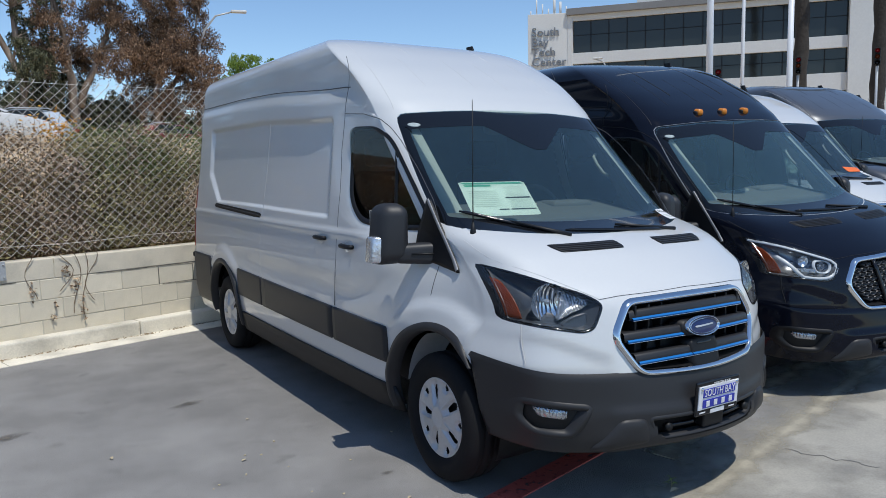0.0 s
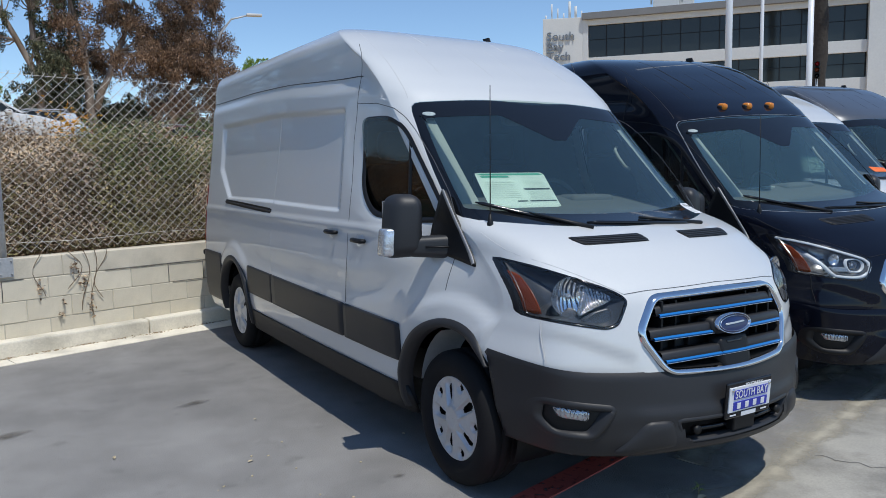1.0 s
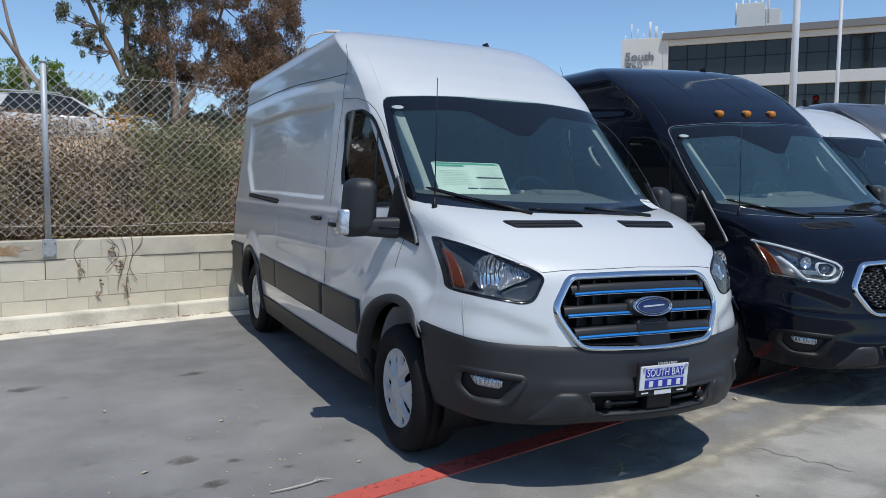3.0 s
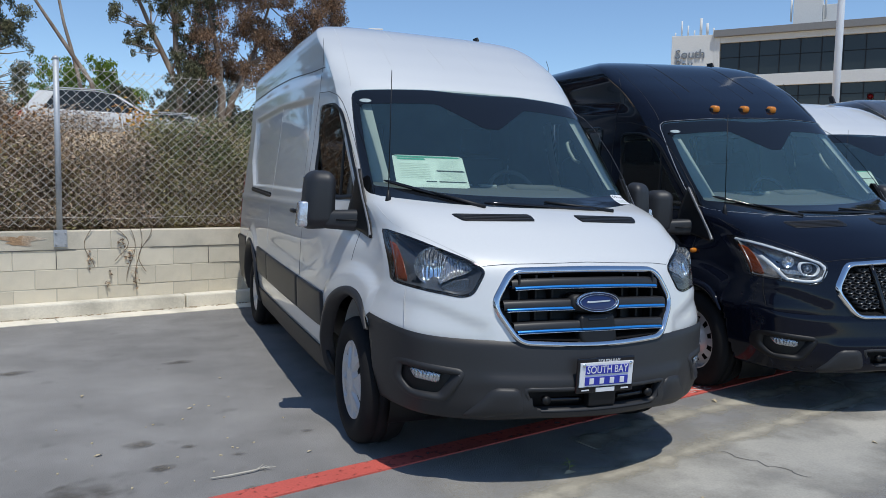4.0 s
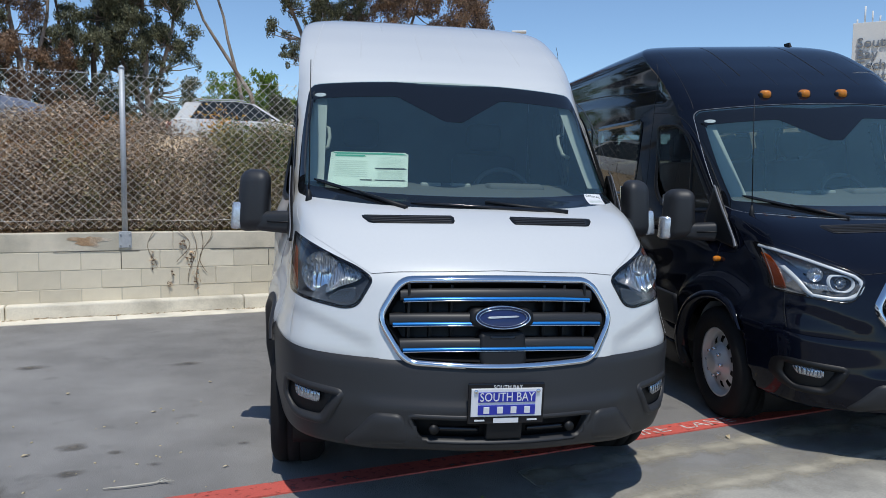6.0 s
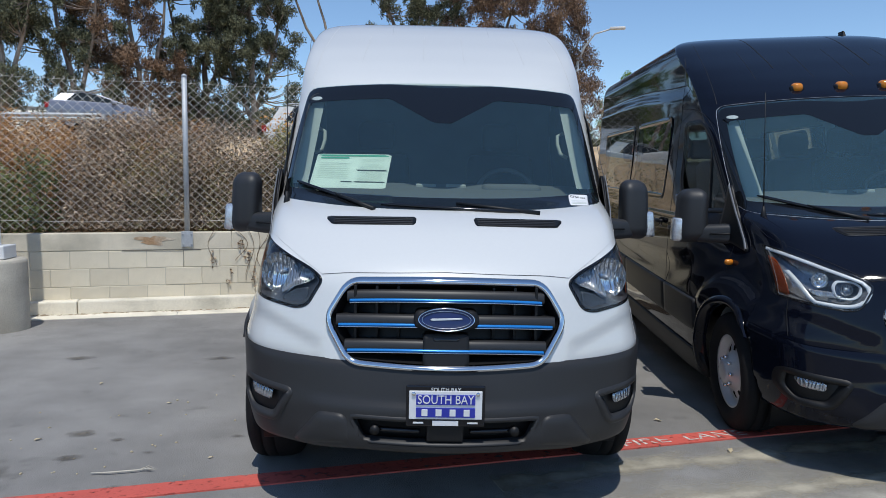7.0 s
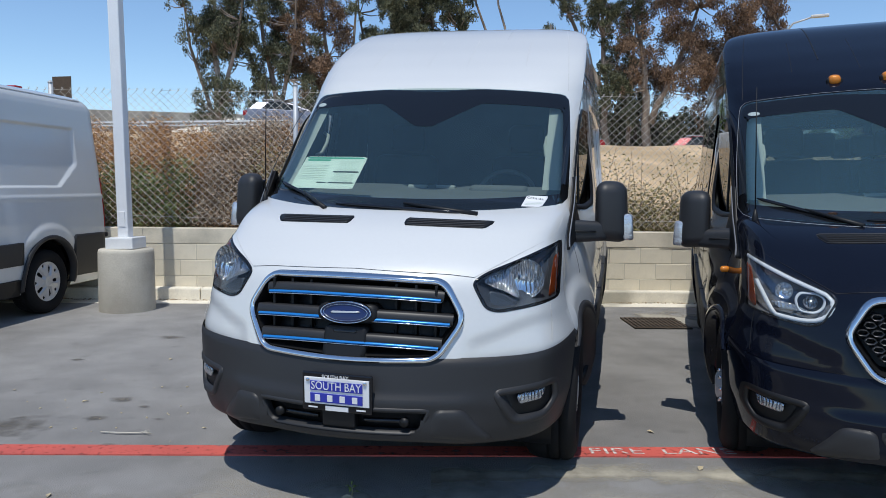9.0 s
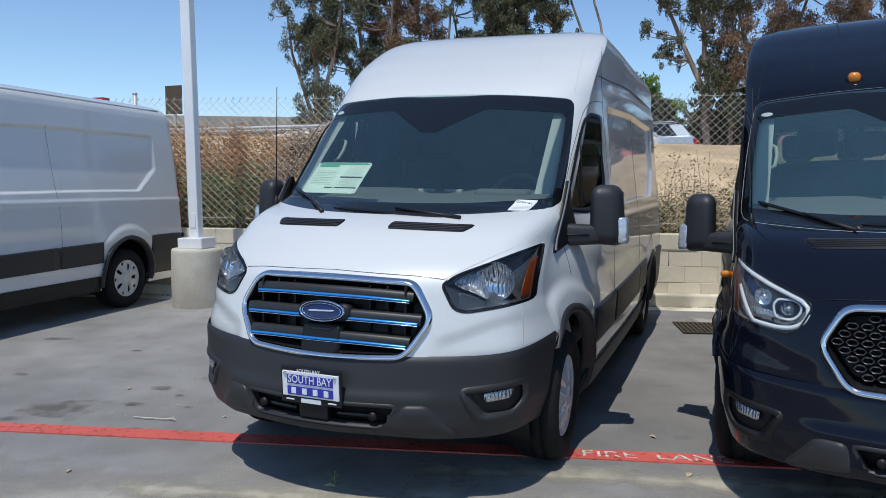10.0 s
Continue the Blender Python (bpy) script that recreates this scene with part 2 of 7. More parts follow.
def worn(m, scale, lo, hi, edge=0.0, radial=False, detail=8):
    """Let the ground show through a thin layer where it has worn off, and towards its borders."""
    nodes, links = m.node_tree.nodes, m.node_tree.links
    co = nodes.new("ShaderNodeTexCoord")
    n, r = nodes.new("ShaderNodeTexNoise"), nodes.new("ShaderNodeMapRange")
    n.inputs["Scale"].default_value, n.inputs["Detail"].default_value = scale, detail
    links.new(co.outputs["Object"], n.inputs["Vector"])
    value = n.outputs["Fac"]

    def math_node(op, a, b=None):
        k = nodes.new("ShaderNodeMath")
        k.operation = op
        for i, v in enumerate((a, b)):
            if v is None:
                continue
            if isinstance(v, (int, float)):
                k.inputs[i].default_value = v
            else:
                links.new(v, k.inputs[i])
        return k.outputs[0]
    if edge:
        sep = nodes.new("ShaderNodeSeparateXYZ")
        links.new(co.outputs["Generated"], sep.inputs[0])
        dy = math_node("ABSOLUTE", math_node("SUBTRACT", sep.outputs[1], 0.5))
        if radial:
            dx = math_node("SUBTRACT", sep.outputs[0], 0.5)
            dy = math_node("SQRT", math_node("ADD", math_node("MULTIPLY", dx, dx), math_node("MULTIPLY", dy, dy)))
        value = math_node("ADD", value, math_node("MULTIPLY", math_node("SUBTRACT", 0.5, dy), edge))
    r.inputs["From Min"].default_value, r.inputs["From Max"].default_value = lo, hi
    links.new(value, r.inputs["Value"])
    t, mx = nodes.new("ShaderNodeBsdfTransparent"), nodes.new("ShaderNodeMixShader")
    out = nodes["Material Output"].inputs["Surface"]
    top = out.links[0].from_socket
    links.new(r.outputs[0], mx.inputs[0])
    links.new(t.outputs[0], mx.inputs[1])
    links.new(top, mx.inputs[2])
    links.new(mx.outputs[0], out)
    return m


worn(OIL, 9.0, 0.64, 1.25, 1.1, True)
worn(RED_PAINT, 26.0, 0.22, 0.44)
worn(ROAD_WHITE, 24.0, 0.36, 0.58)
APRON = worn(material("worn_concrete_skim", (0.43, 0.405, 0.35), 0.9, var=0.2, scale=1.6, fine=90, bump=0.0015, second=(0.25, 0.24, 0.215), mix=(0.40, 0.66)), 1.7, 0.62, 0.92, 0.9)
SMEAR = worn(material("dust_smear", (0.40, 0.365, 0.29), 0.95, var=0.2, scale=3, fine=90), 5.0, 0.60, 1.05, 1.0)
LINER = material("grey_wheel_liner", (0.40, 0.405, 0.41), 0.6, var=0.1)
GRIME = material("kerb_foot_litter", (0.30, 0.22, 0.13), 0.95, var=0.4)
CELL = material("mesh_grille_plastic", (0.03, 0.03, 0.033), 0.3, var=0.1)
DRAIN_PAD = worn(material("drain_surround_concrete", (0.40, 0.37, 0.31), 0.9, var=0.2, scale=2, fine=90, second=(0.27, 0.245, 0.20), mix=(0.4, 0.66)), 3.0, 0.70, 0.90, 1.2, True)
LAMP_SILVER = material("silver_lamp_housing", (0.24, 0.25, 0.27), 0.22, 0.6, var=0.35, scale=12, fine=80)
PALM_BARK = material("palm_trunk_bark", (0.045, 0.038, 0.032), 0.95, var=0.4, scale=2, fine=9, bump=0.05, bump_scale=5)
# ---- van body surface: y runs to the rear, front axle at y = 0, z up ----
def table(zs, vs, soft=0.03):
    """A smooth curve through a short table."""
    fine = np.arange(0.0, 3.2, 0.005)
    raw = np.interp(fine, zs, vs)
    n = max(1, int(soft / 0.005))
    kernel = np.ones(2 * n + 1) / (2 * n + 1)
    smooth_raw = np.convolve(np.pad(raw, n, mode="edge"), kernel, mode="valid")
    return lambda z: np.interp(z, fine, smooth_raw)


NOSE = table([0.22, 0.30, 0.40, 0.52, 0.62, 0.75, 0.90, 1.02, 1.08, 1.13, 1.19, 1.25, 1.30, 1.34, 1.365, 1.40, 1.75, 2.09, 2.20, 2.35, 2.50, 2.57, 2.63, 2.67, 2.70, 2.72],
             [-0.88, -0.97, -1.01, -1.02, -1.00, -0.965, -0.925, -0.89, -0.85, -0.79, -0.70, -0.60, -0.47, -0.33, -0.22, -0.13, 0.25, 0.62, 0.79, 1.06, 1.36, 1.52, 1.72, 1.98, 2.35, 2.80])
BOW = table([0.2, 0.6, 0.75, 0.95, 1.2, 1.32, 1.42, 2.05, 2.3, 2.8], [0.36, 0.36, 0.30, 0.25, 0.23, 0.18, 0.15, 0.12, 0.03, 0.0])
WRAP = table([0.2, 0.6, 0.75, 0.95, 1.2, 1.32, 1.42, 2.05, 2.3, 2.8], [0.38, 0.39, 0.37, 0.30, 0.30, 0.24, 0.20, 0.13, 0.13, 0.10])
FRONT_W = table([0.22, 0.35, 0.5, 0.62, 0.75, 0.85, 0.95, 1.2, 1.35, 1.45, 1.7, 2.04, 2.2, 2.4, 2.48, 2.54, 2.58, 2.61, 2.65, 2.69, 2.72],
                [0.86, 0.92, 0.95, 0.955, 0.955, 0.92, 0.89, 0.872, 0.885, 0.885, 0.88, 0.875, 0.88, 0.876, 0.866, 0.845, 0.811, 0.760, 0.662, 0.478, 0.24], 0.015)
CORNER = table([1.3, 1.5, 2.05, 2.3, 2.5, 2.8], [20.0, 14.0, 11.0, 6.5, 5.0, 5.0])
SIDE_W = table([0.22, 0.35, 0.5, 0.75, 1.0, 1.2, 1.4, 1.7, 2.0, 2.2, 2.4, 2.48, 2.54, 2.58, 2.61, 2.65, 2.69, 2.72],
               [0.94, 0.985, 1.01, 1.02, 1.015, 1.0, 0.975, 0.935, 0.905, 0.895, 0.886, 0.875, 0.853, 0.819, 0.768, 0.670, 0.486, 0.245], 0.015)


def step(a, b, v):
    t = np.clip((v - a) / (b - a), 0, 1)
    return t * t * (3 - 2 * t)


def front_y(x, z):
    u = np.minimum(np.abs(x) / FRONT_W(z), 1.0)
    # above the glass the corner is a full round that meets the side without an edge
    k = step(2.10, 2.32, z)
    return NOSE(z) + BOW(z) * u ** 2 + WRAP(z) * ((1 - k) * u ** CORNER(z) + k * (1 - np.sqrt(np.maximum(0.0, 1 - u ** 5))))


def side_x(y, z):
    corner = NOSE(z) + BOW(z) + WRAP(z)
    t = step(0.0, 0.95, y - corner)
    return (FRONT_W(z) + (SIDE_W(z) - FRONT_W(z)) * t) * (1 - 0.03 * step(1.5, 4.6, y))


def roof_line(y):
    """The height of the seam between the side and the raised roof."""
    return 2.165 + 0.055 * step(0.90, 1.25, y) + 0.082 * step(1.1, 2.9, y) + 0.018 * step(2.6, 3.6, y)


# ---- mesh helpers ----
def mesh_of(name, verts, faces, mat, smooth=True):
    me = bpy.data.meshes.new(name)
    me.from_pydata([tuple(map(float, v)) for v in verts], [], faces)
    me.materials.append(mat)
    if smooth:
        me.shade_smooth()
    me.update()
    return me


def part_mesh(name, me, parent, label=""):
    ob = new(name, me)
    ob.parent = parent
    return tagged(ob, label)


def shape(name, verts, faces, mat, parent=None, label="", smooth=True):
    return part_mesh(name, mesh_of(name, verts, faces, mat, smooth), parent, label)


def part(name, bm, mat, parent=None, label="", smooth=False):
    """Links a bmesh as one mesh object under a thing or a part."""
    me = bpy.data.meshes.new(name)
    bm.to_mesh(me)
    bm.free()
    me.materials.append(mat)
    if smooth:
        me.shade_smooth()
    return part_mesh(name, me, parent, label)


def thing(name, label, category, at=None, group="", kind=""):
    ob = new(name)
    ob.empty_display_size = 0.1
    if at is not None:
        ob.matrix_basis = at
    return tagged(ob, label, category, group, kind)


def box(bm, x0, x1, y0, y1, z0, z1, bevel=0.0, m=None, segments=2):
    r = bmesh.ops.create_cube(bm, size=1)
    for v in r["verts"]:
        v.co = Vector((x0 + (v.co.x + 0.5) * (x1 - x0), y0 + (v.co.y + 0.5) * (y1 - y0), z0 + (v.co.z + 0.5) * (z1 - z0)))
    vs = r["verts"]
    if bevel:
        es = list({e for v in vs for e in v.link_edges})
        o = bmesh.ops.bevel(bm, geom=es, offset=bevel, segments=segments, profile=0.5, affect="EDGES")
        vs = list({v for f in o["faces"] for v in f.verts} | {v for v in vs if v.is_valid})
    if m is not None:
        bmesh.ops.transform(bm, matrix=m, verts=vs)
    return vs


def boxpart(name, dims, mat, parent=None, label="", bevel=0.004, m=None, smooth=False, segments=2):
    bm = bmesh.new()
    box(bm, *dims, bevel=bevel, m=m, segments=segments)
    return part(name, bm, mat, parent, label, smooth)


def tube(points, radius, sides=8, caps=True):
    """Vertices and faces of a round bar along points; radius may be a list."""
    pts = [Vector(p) for p in points]
    rad = radius if isinstance(radius, (list, tuple)) else [radius] * len(pts)
    verts, faces = [], []
    for i, p in enumerate(pts):
        d = (pts[min(i + 1, len(pts) - 1)] - pts[max(i - 1, 0)]).normalized()
        a = d.orthogonal().normalized() if i == 0 else (a - d * a.dot(d)).normalized()
        b = d.cross(a)
        for k in range(sides):
            q = 2 * math.pi * k / sides
            verts.append(p + (a * math.cos(q) + b * math.sin(q)) * rad[i])
    for i in range(len(pts) - 1):
        for k in range(sides):
            k2 = (k + 1) % sides
            faces.append((i * sides + k, i * sides + k2, (i + 1) * sides + k2, (i + 1) * sides + k))
    if caps:
        faces.append(tuple(range(sides))[::-1])
        faces.append(tuple((len(pts) - 1) * sides + k for k in range(sides)))
    return verts, faces


def tubepart(name, points, radius, mat, parent=None, label="", sides=8):
    return shape(name, *tube(points, radius, sides), mat, parent, label)


def lathe(profile, n=48, m=None, skip=None, axis="x"):
    """Turns (radius, along) pairs round the x axis; skip(ring, k) leaves cells out."""
    verts, faces = [], []
    for r, a in profile:
        for k in range(n):
            q = 2 * math.pi * k / n
            v = Vector((a, r * math.cos(q), r * math.sin(q))) if axis == "x" else Vector((r * math.cos(q), r * math.sin(q), a))
            verts.append(m @ v if m else v)
    for i in range(len(profile) - 1):
        for k in range(n):
            if skip and skip(i, k):
                continue
            k2 = (k + 1) % n
            faces.append((i * n + k, i * n + k2, (i + 1) * n + k2, (i + 1) * n + k))
    return verts, faces


def rounded(points, r, n=72):
    """An even outline of n points with rounded corners."""
    pts = [np.array(p, float) for p in points]
    rs = r if isinstance(r, (list, tuple)) else [r] * len(pts)
    dense = []
    for i, p in enumerate(pts):
        a, b = pts[i - 1] - p, pts[(i + 1) % len(pts)] - p
        la, lb = np.linalg.norm(a), np.linalg.norm(b)
        d = min(rs[i], 0.48 * la, 0.48 * lb)
        s, e = p + a / la * d, p + b / lb * d
        for t in np.linspace(0, 1, 9):
            dense.append((1 - t) ** 2 * s + 2 * t * (1 - t) * p + t * t * e)
    dense = np.array(dense + [dense[0]])
    run = np.r_[0, np.cumsum(np.linalg.norm(np.diff(dense, axis=0), axis=1))]
    at = np.linspace(0, run[-1], n, endpoint=False)
    return np.stack([np.interp(at, run, dense[:, k]) for k in (0, 1)], 1)


def inset(o, d):
    """The outline moved inwards by d (outwards: minus)."""
    area = 0.5 * np.sum(o[:, 0] * np.roll(o[:, 1], -1) - np.roll(o[:, 0], -1) * o[:, 1])
    t = np.roll(o, -1, 0) - np.roll(o, 1, 0)
    t /= np.linalg.norm(t, axis=1)[:, None] + 1e-9
    return o + np.stack([-t[:, 1], t[:, 0]], 1) * d * (1 if area > 0 else -1)


def inside(o, a, b):
    """Which of the points (a, b) lie within the outline."""
    res = np.zeros(np.shape(a), bool)
    for (x0, y0), (x1, y1) in zip(o, np.roll(o, -1, 0)):
        cross = (y0 > b) != (y1 > b)
        with np.errstate(divide="ignore", invalid="ignore"):
            res ^= cross & (a < (x1 - x0) * (b - y0) / (y1 - y0 + 1e-12) + x0)
    return res


def on_front(x, z, off=0.0):
    return np.stack([x, front_y(x, z) - off, z], -1)


def on_side(sign):
    return lambda y, z, off=0.0: np.stack([sign * (side_x(y, z) + off), y, z], -1)


def flat_side(sign, outline, off0=0.0, upright=0.0):
    """A flat pane fitted to the side of the body."""
    a = np.stack([np.ones(len(outline)), outline[:, 0], outline[:, 1]], 1)
    k = np.linalg.lstsq(a, side_x(outline[:, 0], outline[:, 1]), rcond=None)[0]
    k[0], k[2] = k[0] + upright * k[2] * outline[:, 1].mean(), k[2] * (1 - upright)
    return lambda y, z, off=0.0: np.stack([sign * (k[0] + k[1] * y + k[2] * z + off + off0), y, z], -1)


def facing(verts, faces, way):
    """The faces turned so that most look along way."""
    v = np.asarray(verts)
    total = sum(np.cross(v[f[1]] - v[f[0]], v[f[2]] - v[f[0]]) for f in faces)
    return faces if float(np.dot(total, np.ravel(way))) > 0 else [f[::-1] for f in faces]


def sheet(outline, proj, edge=0.003, mid=0.003, skirt=0.0, rings=6, bulge=2.0):
    """A patch that follows the body within an outline; its rim may be turned in by skirt."""
    c = outline.mean(0)
    n, rows = len(outline), []
    if skirt:
        rows.append(proj(outline[:, 0], outline[:, 1], edge - skirt))
    for k in range(rings):
        s = 1 - k / rings
        o = c + (outline - c) * s
        rows.append(proj(o[:, 0], o[:, 1], mid + (edge - mid) * s ** bulge))
    verts = np.concatenate(rows + [proj(c[:1], c[1:], mid)])
    faces = [(i * n + k, i * n + (k + 1) % n, (i + 1) * n + (k + 1) % n, (i + 1) * n + k) for i in range(len(rows) - 1) for k in range(n)]
    last = (len(rows) - 1) * n
    faces += [(last + k, last + (k + 1) % n, len(verts) - 1) for k in range(n)]
    return verts, facing(verts, faces, proj(c[:1], c[1:], 1.0) - proj(c[:1], c[1:], 0.0))


def band(outer, inner, proj, offs):
    """A frame between two outlines; offs lists its height over the body from the outer rim to the inner."""
    n, rows = len(outer), []
    for i, f in enumerate(offs):
        s = i / (len(offs) - 1) if len(offs) > 1 else 0
        s = min(max((s - 0.12) / 0.76, 0), 1)
        o = outer + (inner - outer) * s
        rows.append(proj(o[:, 0], o[:, 1], f))
    faces = [(i * n + k, i * n + (k + 1) % n, (i + 1) * n + (k + 1) % n, (i + 1) * n + k) for i in range(len(rows) - 1) for k in range(n)]
    return np.concatenate(rows), faces


def strip(pts, proj, width, height=0.002, sides=3):
    """A thin raised line along (a, b) points on the body."""
    p = np.array(pts, float)
    run = np.r_[0, np.cumsum(np.linalg.norm(np.diff(p, axis=0), axis=1))]
    at = np.linspace(0, run[-1], max(2, int(run[-1] / 0.03)))
    p = np.stack([np.interp(at, run, p[:, k]) for k in (0, 1)], 1)
    t = np.gradient(p, axis=0)
    t /= np.linalg.norm(t, axis=1)[:, None] + 1e-9
    nrm = np.stack([-t[:, 1], t[:, 0]], 1) * width / 2
    rows = [proj(*(p - nrm).T, -0.001), proj(*(p - nrm * 0.8).T, height), proj(*(p + nrm * 0.8).T, height), proj(*(p + nrm).T, -0.001)]
    n = len(p)
    return np.concatenate(rows), [(i * n + k, i * n + k + 1, (i + 1) * n + k + 1, (i + 1) * n + k) for i in range(3) for k in range(n - 1)]


# ---- outlines on the van, in metres ----
GLASS_O = rounded([(-0.805, 2.018), (-0.4, 2.044), (0, 2.050), (0.4, 2.044), (0.805, 2.018), (0.845, 1.70), (0.860, 1.368), (0.45, 1.330), (0, 1.322), (-0.45, 1.330), (-0.860, 1.368), (-0.845, 1.70)],
                  [0.05, 0.2, 0.2, 0.2, 0.05, 0.2, 0.05, 0.3, 0.3, 0.3, 0.05, 0.2], 160)
GRILLE_O = rounded([(-0.415, 1.045), (0, 1.058), (0.415, 1.045), (0.515, 0.880), (0.405, 0.702), (0, 0.687), (-0.405, 0.702), (-0.515, 0.880)], [0.055, 0.2, 0.055, 0.055, 0.055, 0.2, 0.055, 0.055], 120)
LAMP_O = rounded([(0.518, 1.035), (0.575, 1.078), (0.72, 1.138), (0.864, 1.205), (0.876, 1.10), (0.880, 0.945), (0.64, 0.904), (0.585, 0.920)], [0.03, 0.05, 0.1, 0.012, 0.1, 0.02, 0.08, 0.04], 96)
FOG_O = rounded([(0.64, 0.571), (0.895, 0.600), (0.905, 0.50), (0.855, 0.43), (0.72, 0.425)], 0.035, 64)
INTAKE_O = rounded([(-0.40, 0.505), (0.40, 0.505), (0.345, 0.385), (-0.345, 0.385)], 0.03, 64)
SIDE_GLASS_O = rounded([(1.13, 1.955), (0.80, 1.945), (0.60, 1.86), (0.18, 1.42), (0.22, 1.345), (0.55, 1.33), (0.90, 1.36), (1.05, 1.50)], [0.07, 0.1, 0.1, 0.05, 0.05, 0.1, 0.10, 0.1], 96)
SAIL_O = rounded([(0.185, 1.53), (0.27, 1.36), (0.26, 1.20), (-0.125, 1.135)], [0.02, 0.03, 0.02, 0.02], 48)
ARCH_R, ARCH_Z = 0.453, 0.388
REAR_GLASS_O = [rounded([(a, 1.39), (b, 1.40), (b, 2.02), (a, 2.02)], 0.06, 64) for a, b in ((1.42, 2.60), (2.74, 4.30))]


def body_parts(van, paint, high, cargo, roof=0.64):
    """The painted shell in horizontal slices, with its openings left out, and a cabin lining inside."""
    squeeze = 1.0 if high else roof * 1.076
    zs = np.r_[np.arange(0.26, 1.31, 0.022), np.arange(1.31, 1.50, 0.010), np.arange(1.50, 1.98, 0.022), np.arange(1.98, 2.47, 0.011), np.arange(2.475, 2.61, 0.015), 2.618, 2.63, 2.642, 2.654, 2.665, 2.676, 2.686, 2.695, 2.703, 2.710, 2.716, 2.72]
    us = 1 - (1 - np.linspace(0, 1, 58)) ** 2.1
    rear, nside, nrear = 4.95, 190, 14
    rows, kinds = [], None
    for z in zs:
        x = us * FRONT_W(z)
        yf = front_y(x, z)
        crease = 0.80 + 0.10 * step(0.50, 0.86, x)
        yf = yf + 0.017 * step(0.012, -0.05, z - crease) * step(0.49, 0.57, x) * step(0.66, 0.70, z)
        end = rear - 0.04 - 0.13 * step(2.35, 2.72, z) - 0.04 * step(1.6, 2.4, z)
        y = yf[-1] + (end - 0.14 - yf[-1]) * np.linspace(0, 1, nside + 1)[1:]
        sx = side_x(y, z)
        if cargo:
            # pressed-in panel with a sloped upper edge and a narrow lower ledge
            low = 1.362 + 0.022 * step(1.3, 3.4, y) + 0.75 * np.maximum(0, y - 4.02)
            high_edge = 2.045 + 0.055 * step(1.3, 3.0, y)
            o = step(0.0, 0.045, high_edge - z) * step(0.0, 0.018, z - low) * step(0.0, 0.05, y - 1.33 - 0.09 * (z - 1.36)) * step(0.0, 0.05, 4.40 - y)
            sx = sx - 0.026 * o
        sx = sx + 0.012 * step(0.04, 0.0, np.abs(z - 1.27)) * step(0.3, 0.9, y)
        sweep = 0.90 + 0.16 * step(1.1, 0.15, y)
        sx = sx - 0.013 * step(0.13, 0.0, np.abs(z - sweep)) * step(0.12, 0.5, y) * step(3.6, 2.6, y)
        if high:
            # shoulder under the roof seam, then the flared roof side above it
            h = z - roof_line(y)
            dent = np.where(h < 0, step(-0.11, 0.0, h), step(0.27, 0.03, h))
            sx = sx - 0.022 * dent * step(0.86, 1.25, y)
        for yw in (0.0, 3.75):
            d = np.hypot(y - yw, z - ARCH_Z)
            sx = sx + 0.024 * step(0.62, 0.54, d) * step(0.70, 0.84, z)
        q = np.linspace(0, math.pi / 2, 7)[1:]
        cx, cy = sx[-1] - 0.14, end - 0.14
        rx = np.r_[cx + 0.14 * np.cos(q), np.linspace(cx, 0, nrear - 5)[1:]]
        ry = np.r_[cy + 0.14 * np.sin(q), np.full(nrear - 6, end)]
        half = np.stack([np.r_[x, sx, rx], np.r_[yf, y, ry], np.full(len(x) + len(sx) + len(rx), z if z < 2.0 else 2.0 + (z - 2.0) * squeeze)], 1)
        rows.append(half)
    h = len(rows[0])
    loop = 2 * h - 2
    full = np.array([np.concatenate([r, r[1:-1][::-1] * (-1, 1, 1)]) for r in rows])
    nf, ns = len(us), nside
    verts = full.reshape(-1, 3)
    i, k = np.meshgrid(np.arange(len(zs) - 1), np.arange(loop), indexing="ij")
    quad = np.stack([i * loop + k, i * loop + (k + 1) % loop, (i + 1) * loop + (k + 1) % loop, (i + 1) * loop + k], -1).reshape(-1, 4)
    mid = verts[quad].mean(1)
    kk = np.minimum(k, loop - k).reshape(-1)
    front = kk < nf - 1 + 3
    sign = np.sign(mid[:, 0] + 1e-9)
    circle = lambda yw: np.stack([yw + (ARCH_R - 0.012) * np.cos(np.linspace(0, 2 * np.pi, 180)), ARCH_Z + (ARCH_R - 0.012) * np.sin(np.linspace(0, 2 * np.pi, 180))], 1)
    hole = np.zeros(len(mid), bool)
    cuts = [(inset(GLASS_O, 0.012), front, 0), (inset(GRILLE_O, 0.008), front, 0), (inset(LAMP_O, 0.004), front & (mid[:, 1] < -0.15), 0), (inset(SIDE_GLASS_O, 0.006), ~front, 1), (circle(0.0), np.abs(mid[:, 0]) > 0.7, 1), (circle(3.75), np.abs(mid[:, 0]) > 0.7, 1)]
    if not cargo:
        cuts += [(inset(o, 0.02), ~front & (np.abs(mid[:, 0]) > 0.8), 1) for o in REAR_GLASS_O]
    for n, (o, where, on) in enumerate(cuts):
        a = mid[:, 1] if on else (np.abs(mid[:, 0]) if n == 2 else mid[:, 0])
        cut = where & inside(o, a, mid[:, 2])
        hole |= cut
        # the rim of the opening follows the outline
        rim = np.intersect1d(np.unique(quad[cut]), np.unique(quad[~cut & where]))
        p = verts[rim]
        q = np.stack([p[:, 1] if on else (np.abs(p[:, 0]) if n == 2 else p[:, 0]), p[:, 2]], 1)
        dense = np.concatenate([o + (np.roll(o, -1, 0) - o) * t for t in (0, 0.25, 0.5, 0.75)])
        near = dense[np.argmin(((q[:, None] - dense[None]) ** 2).sum(-1), 1)]
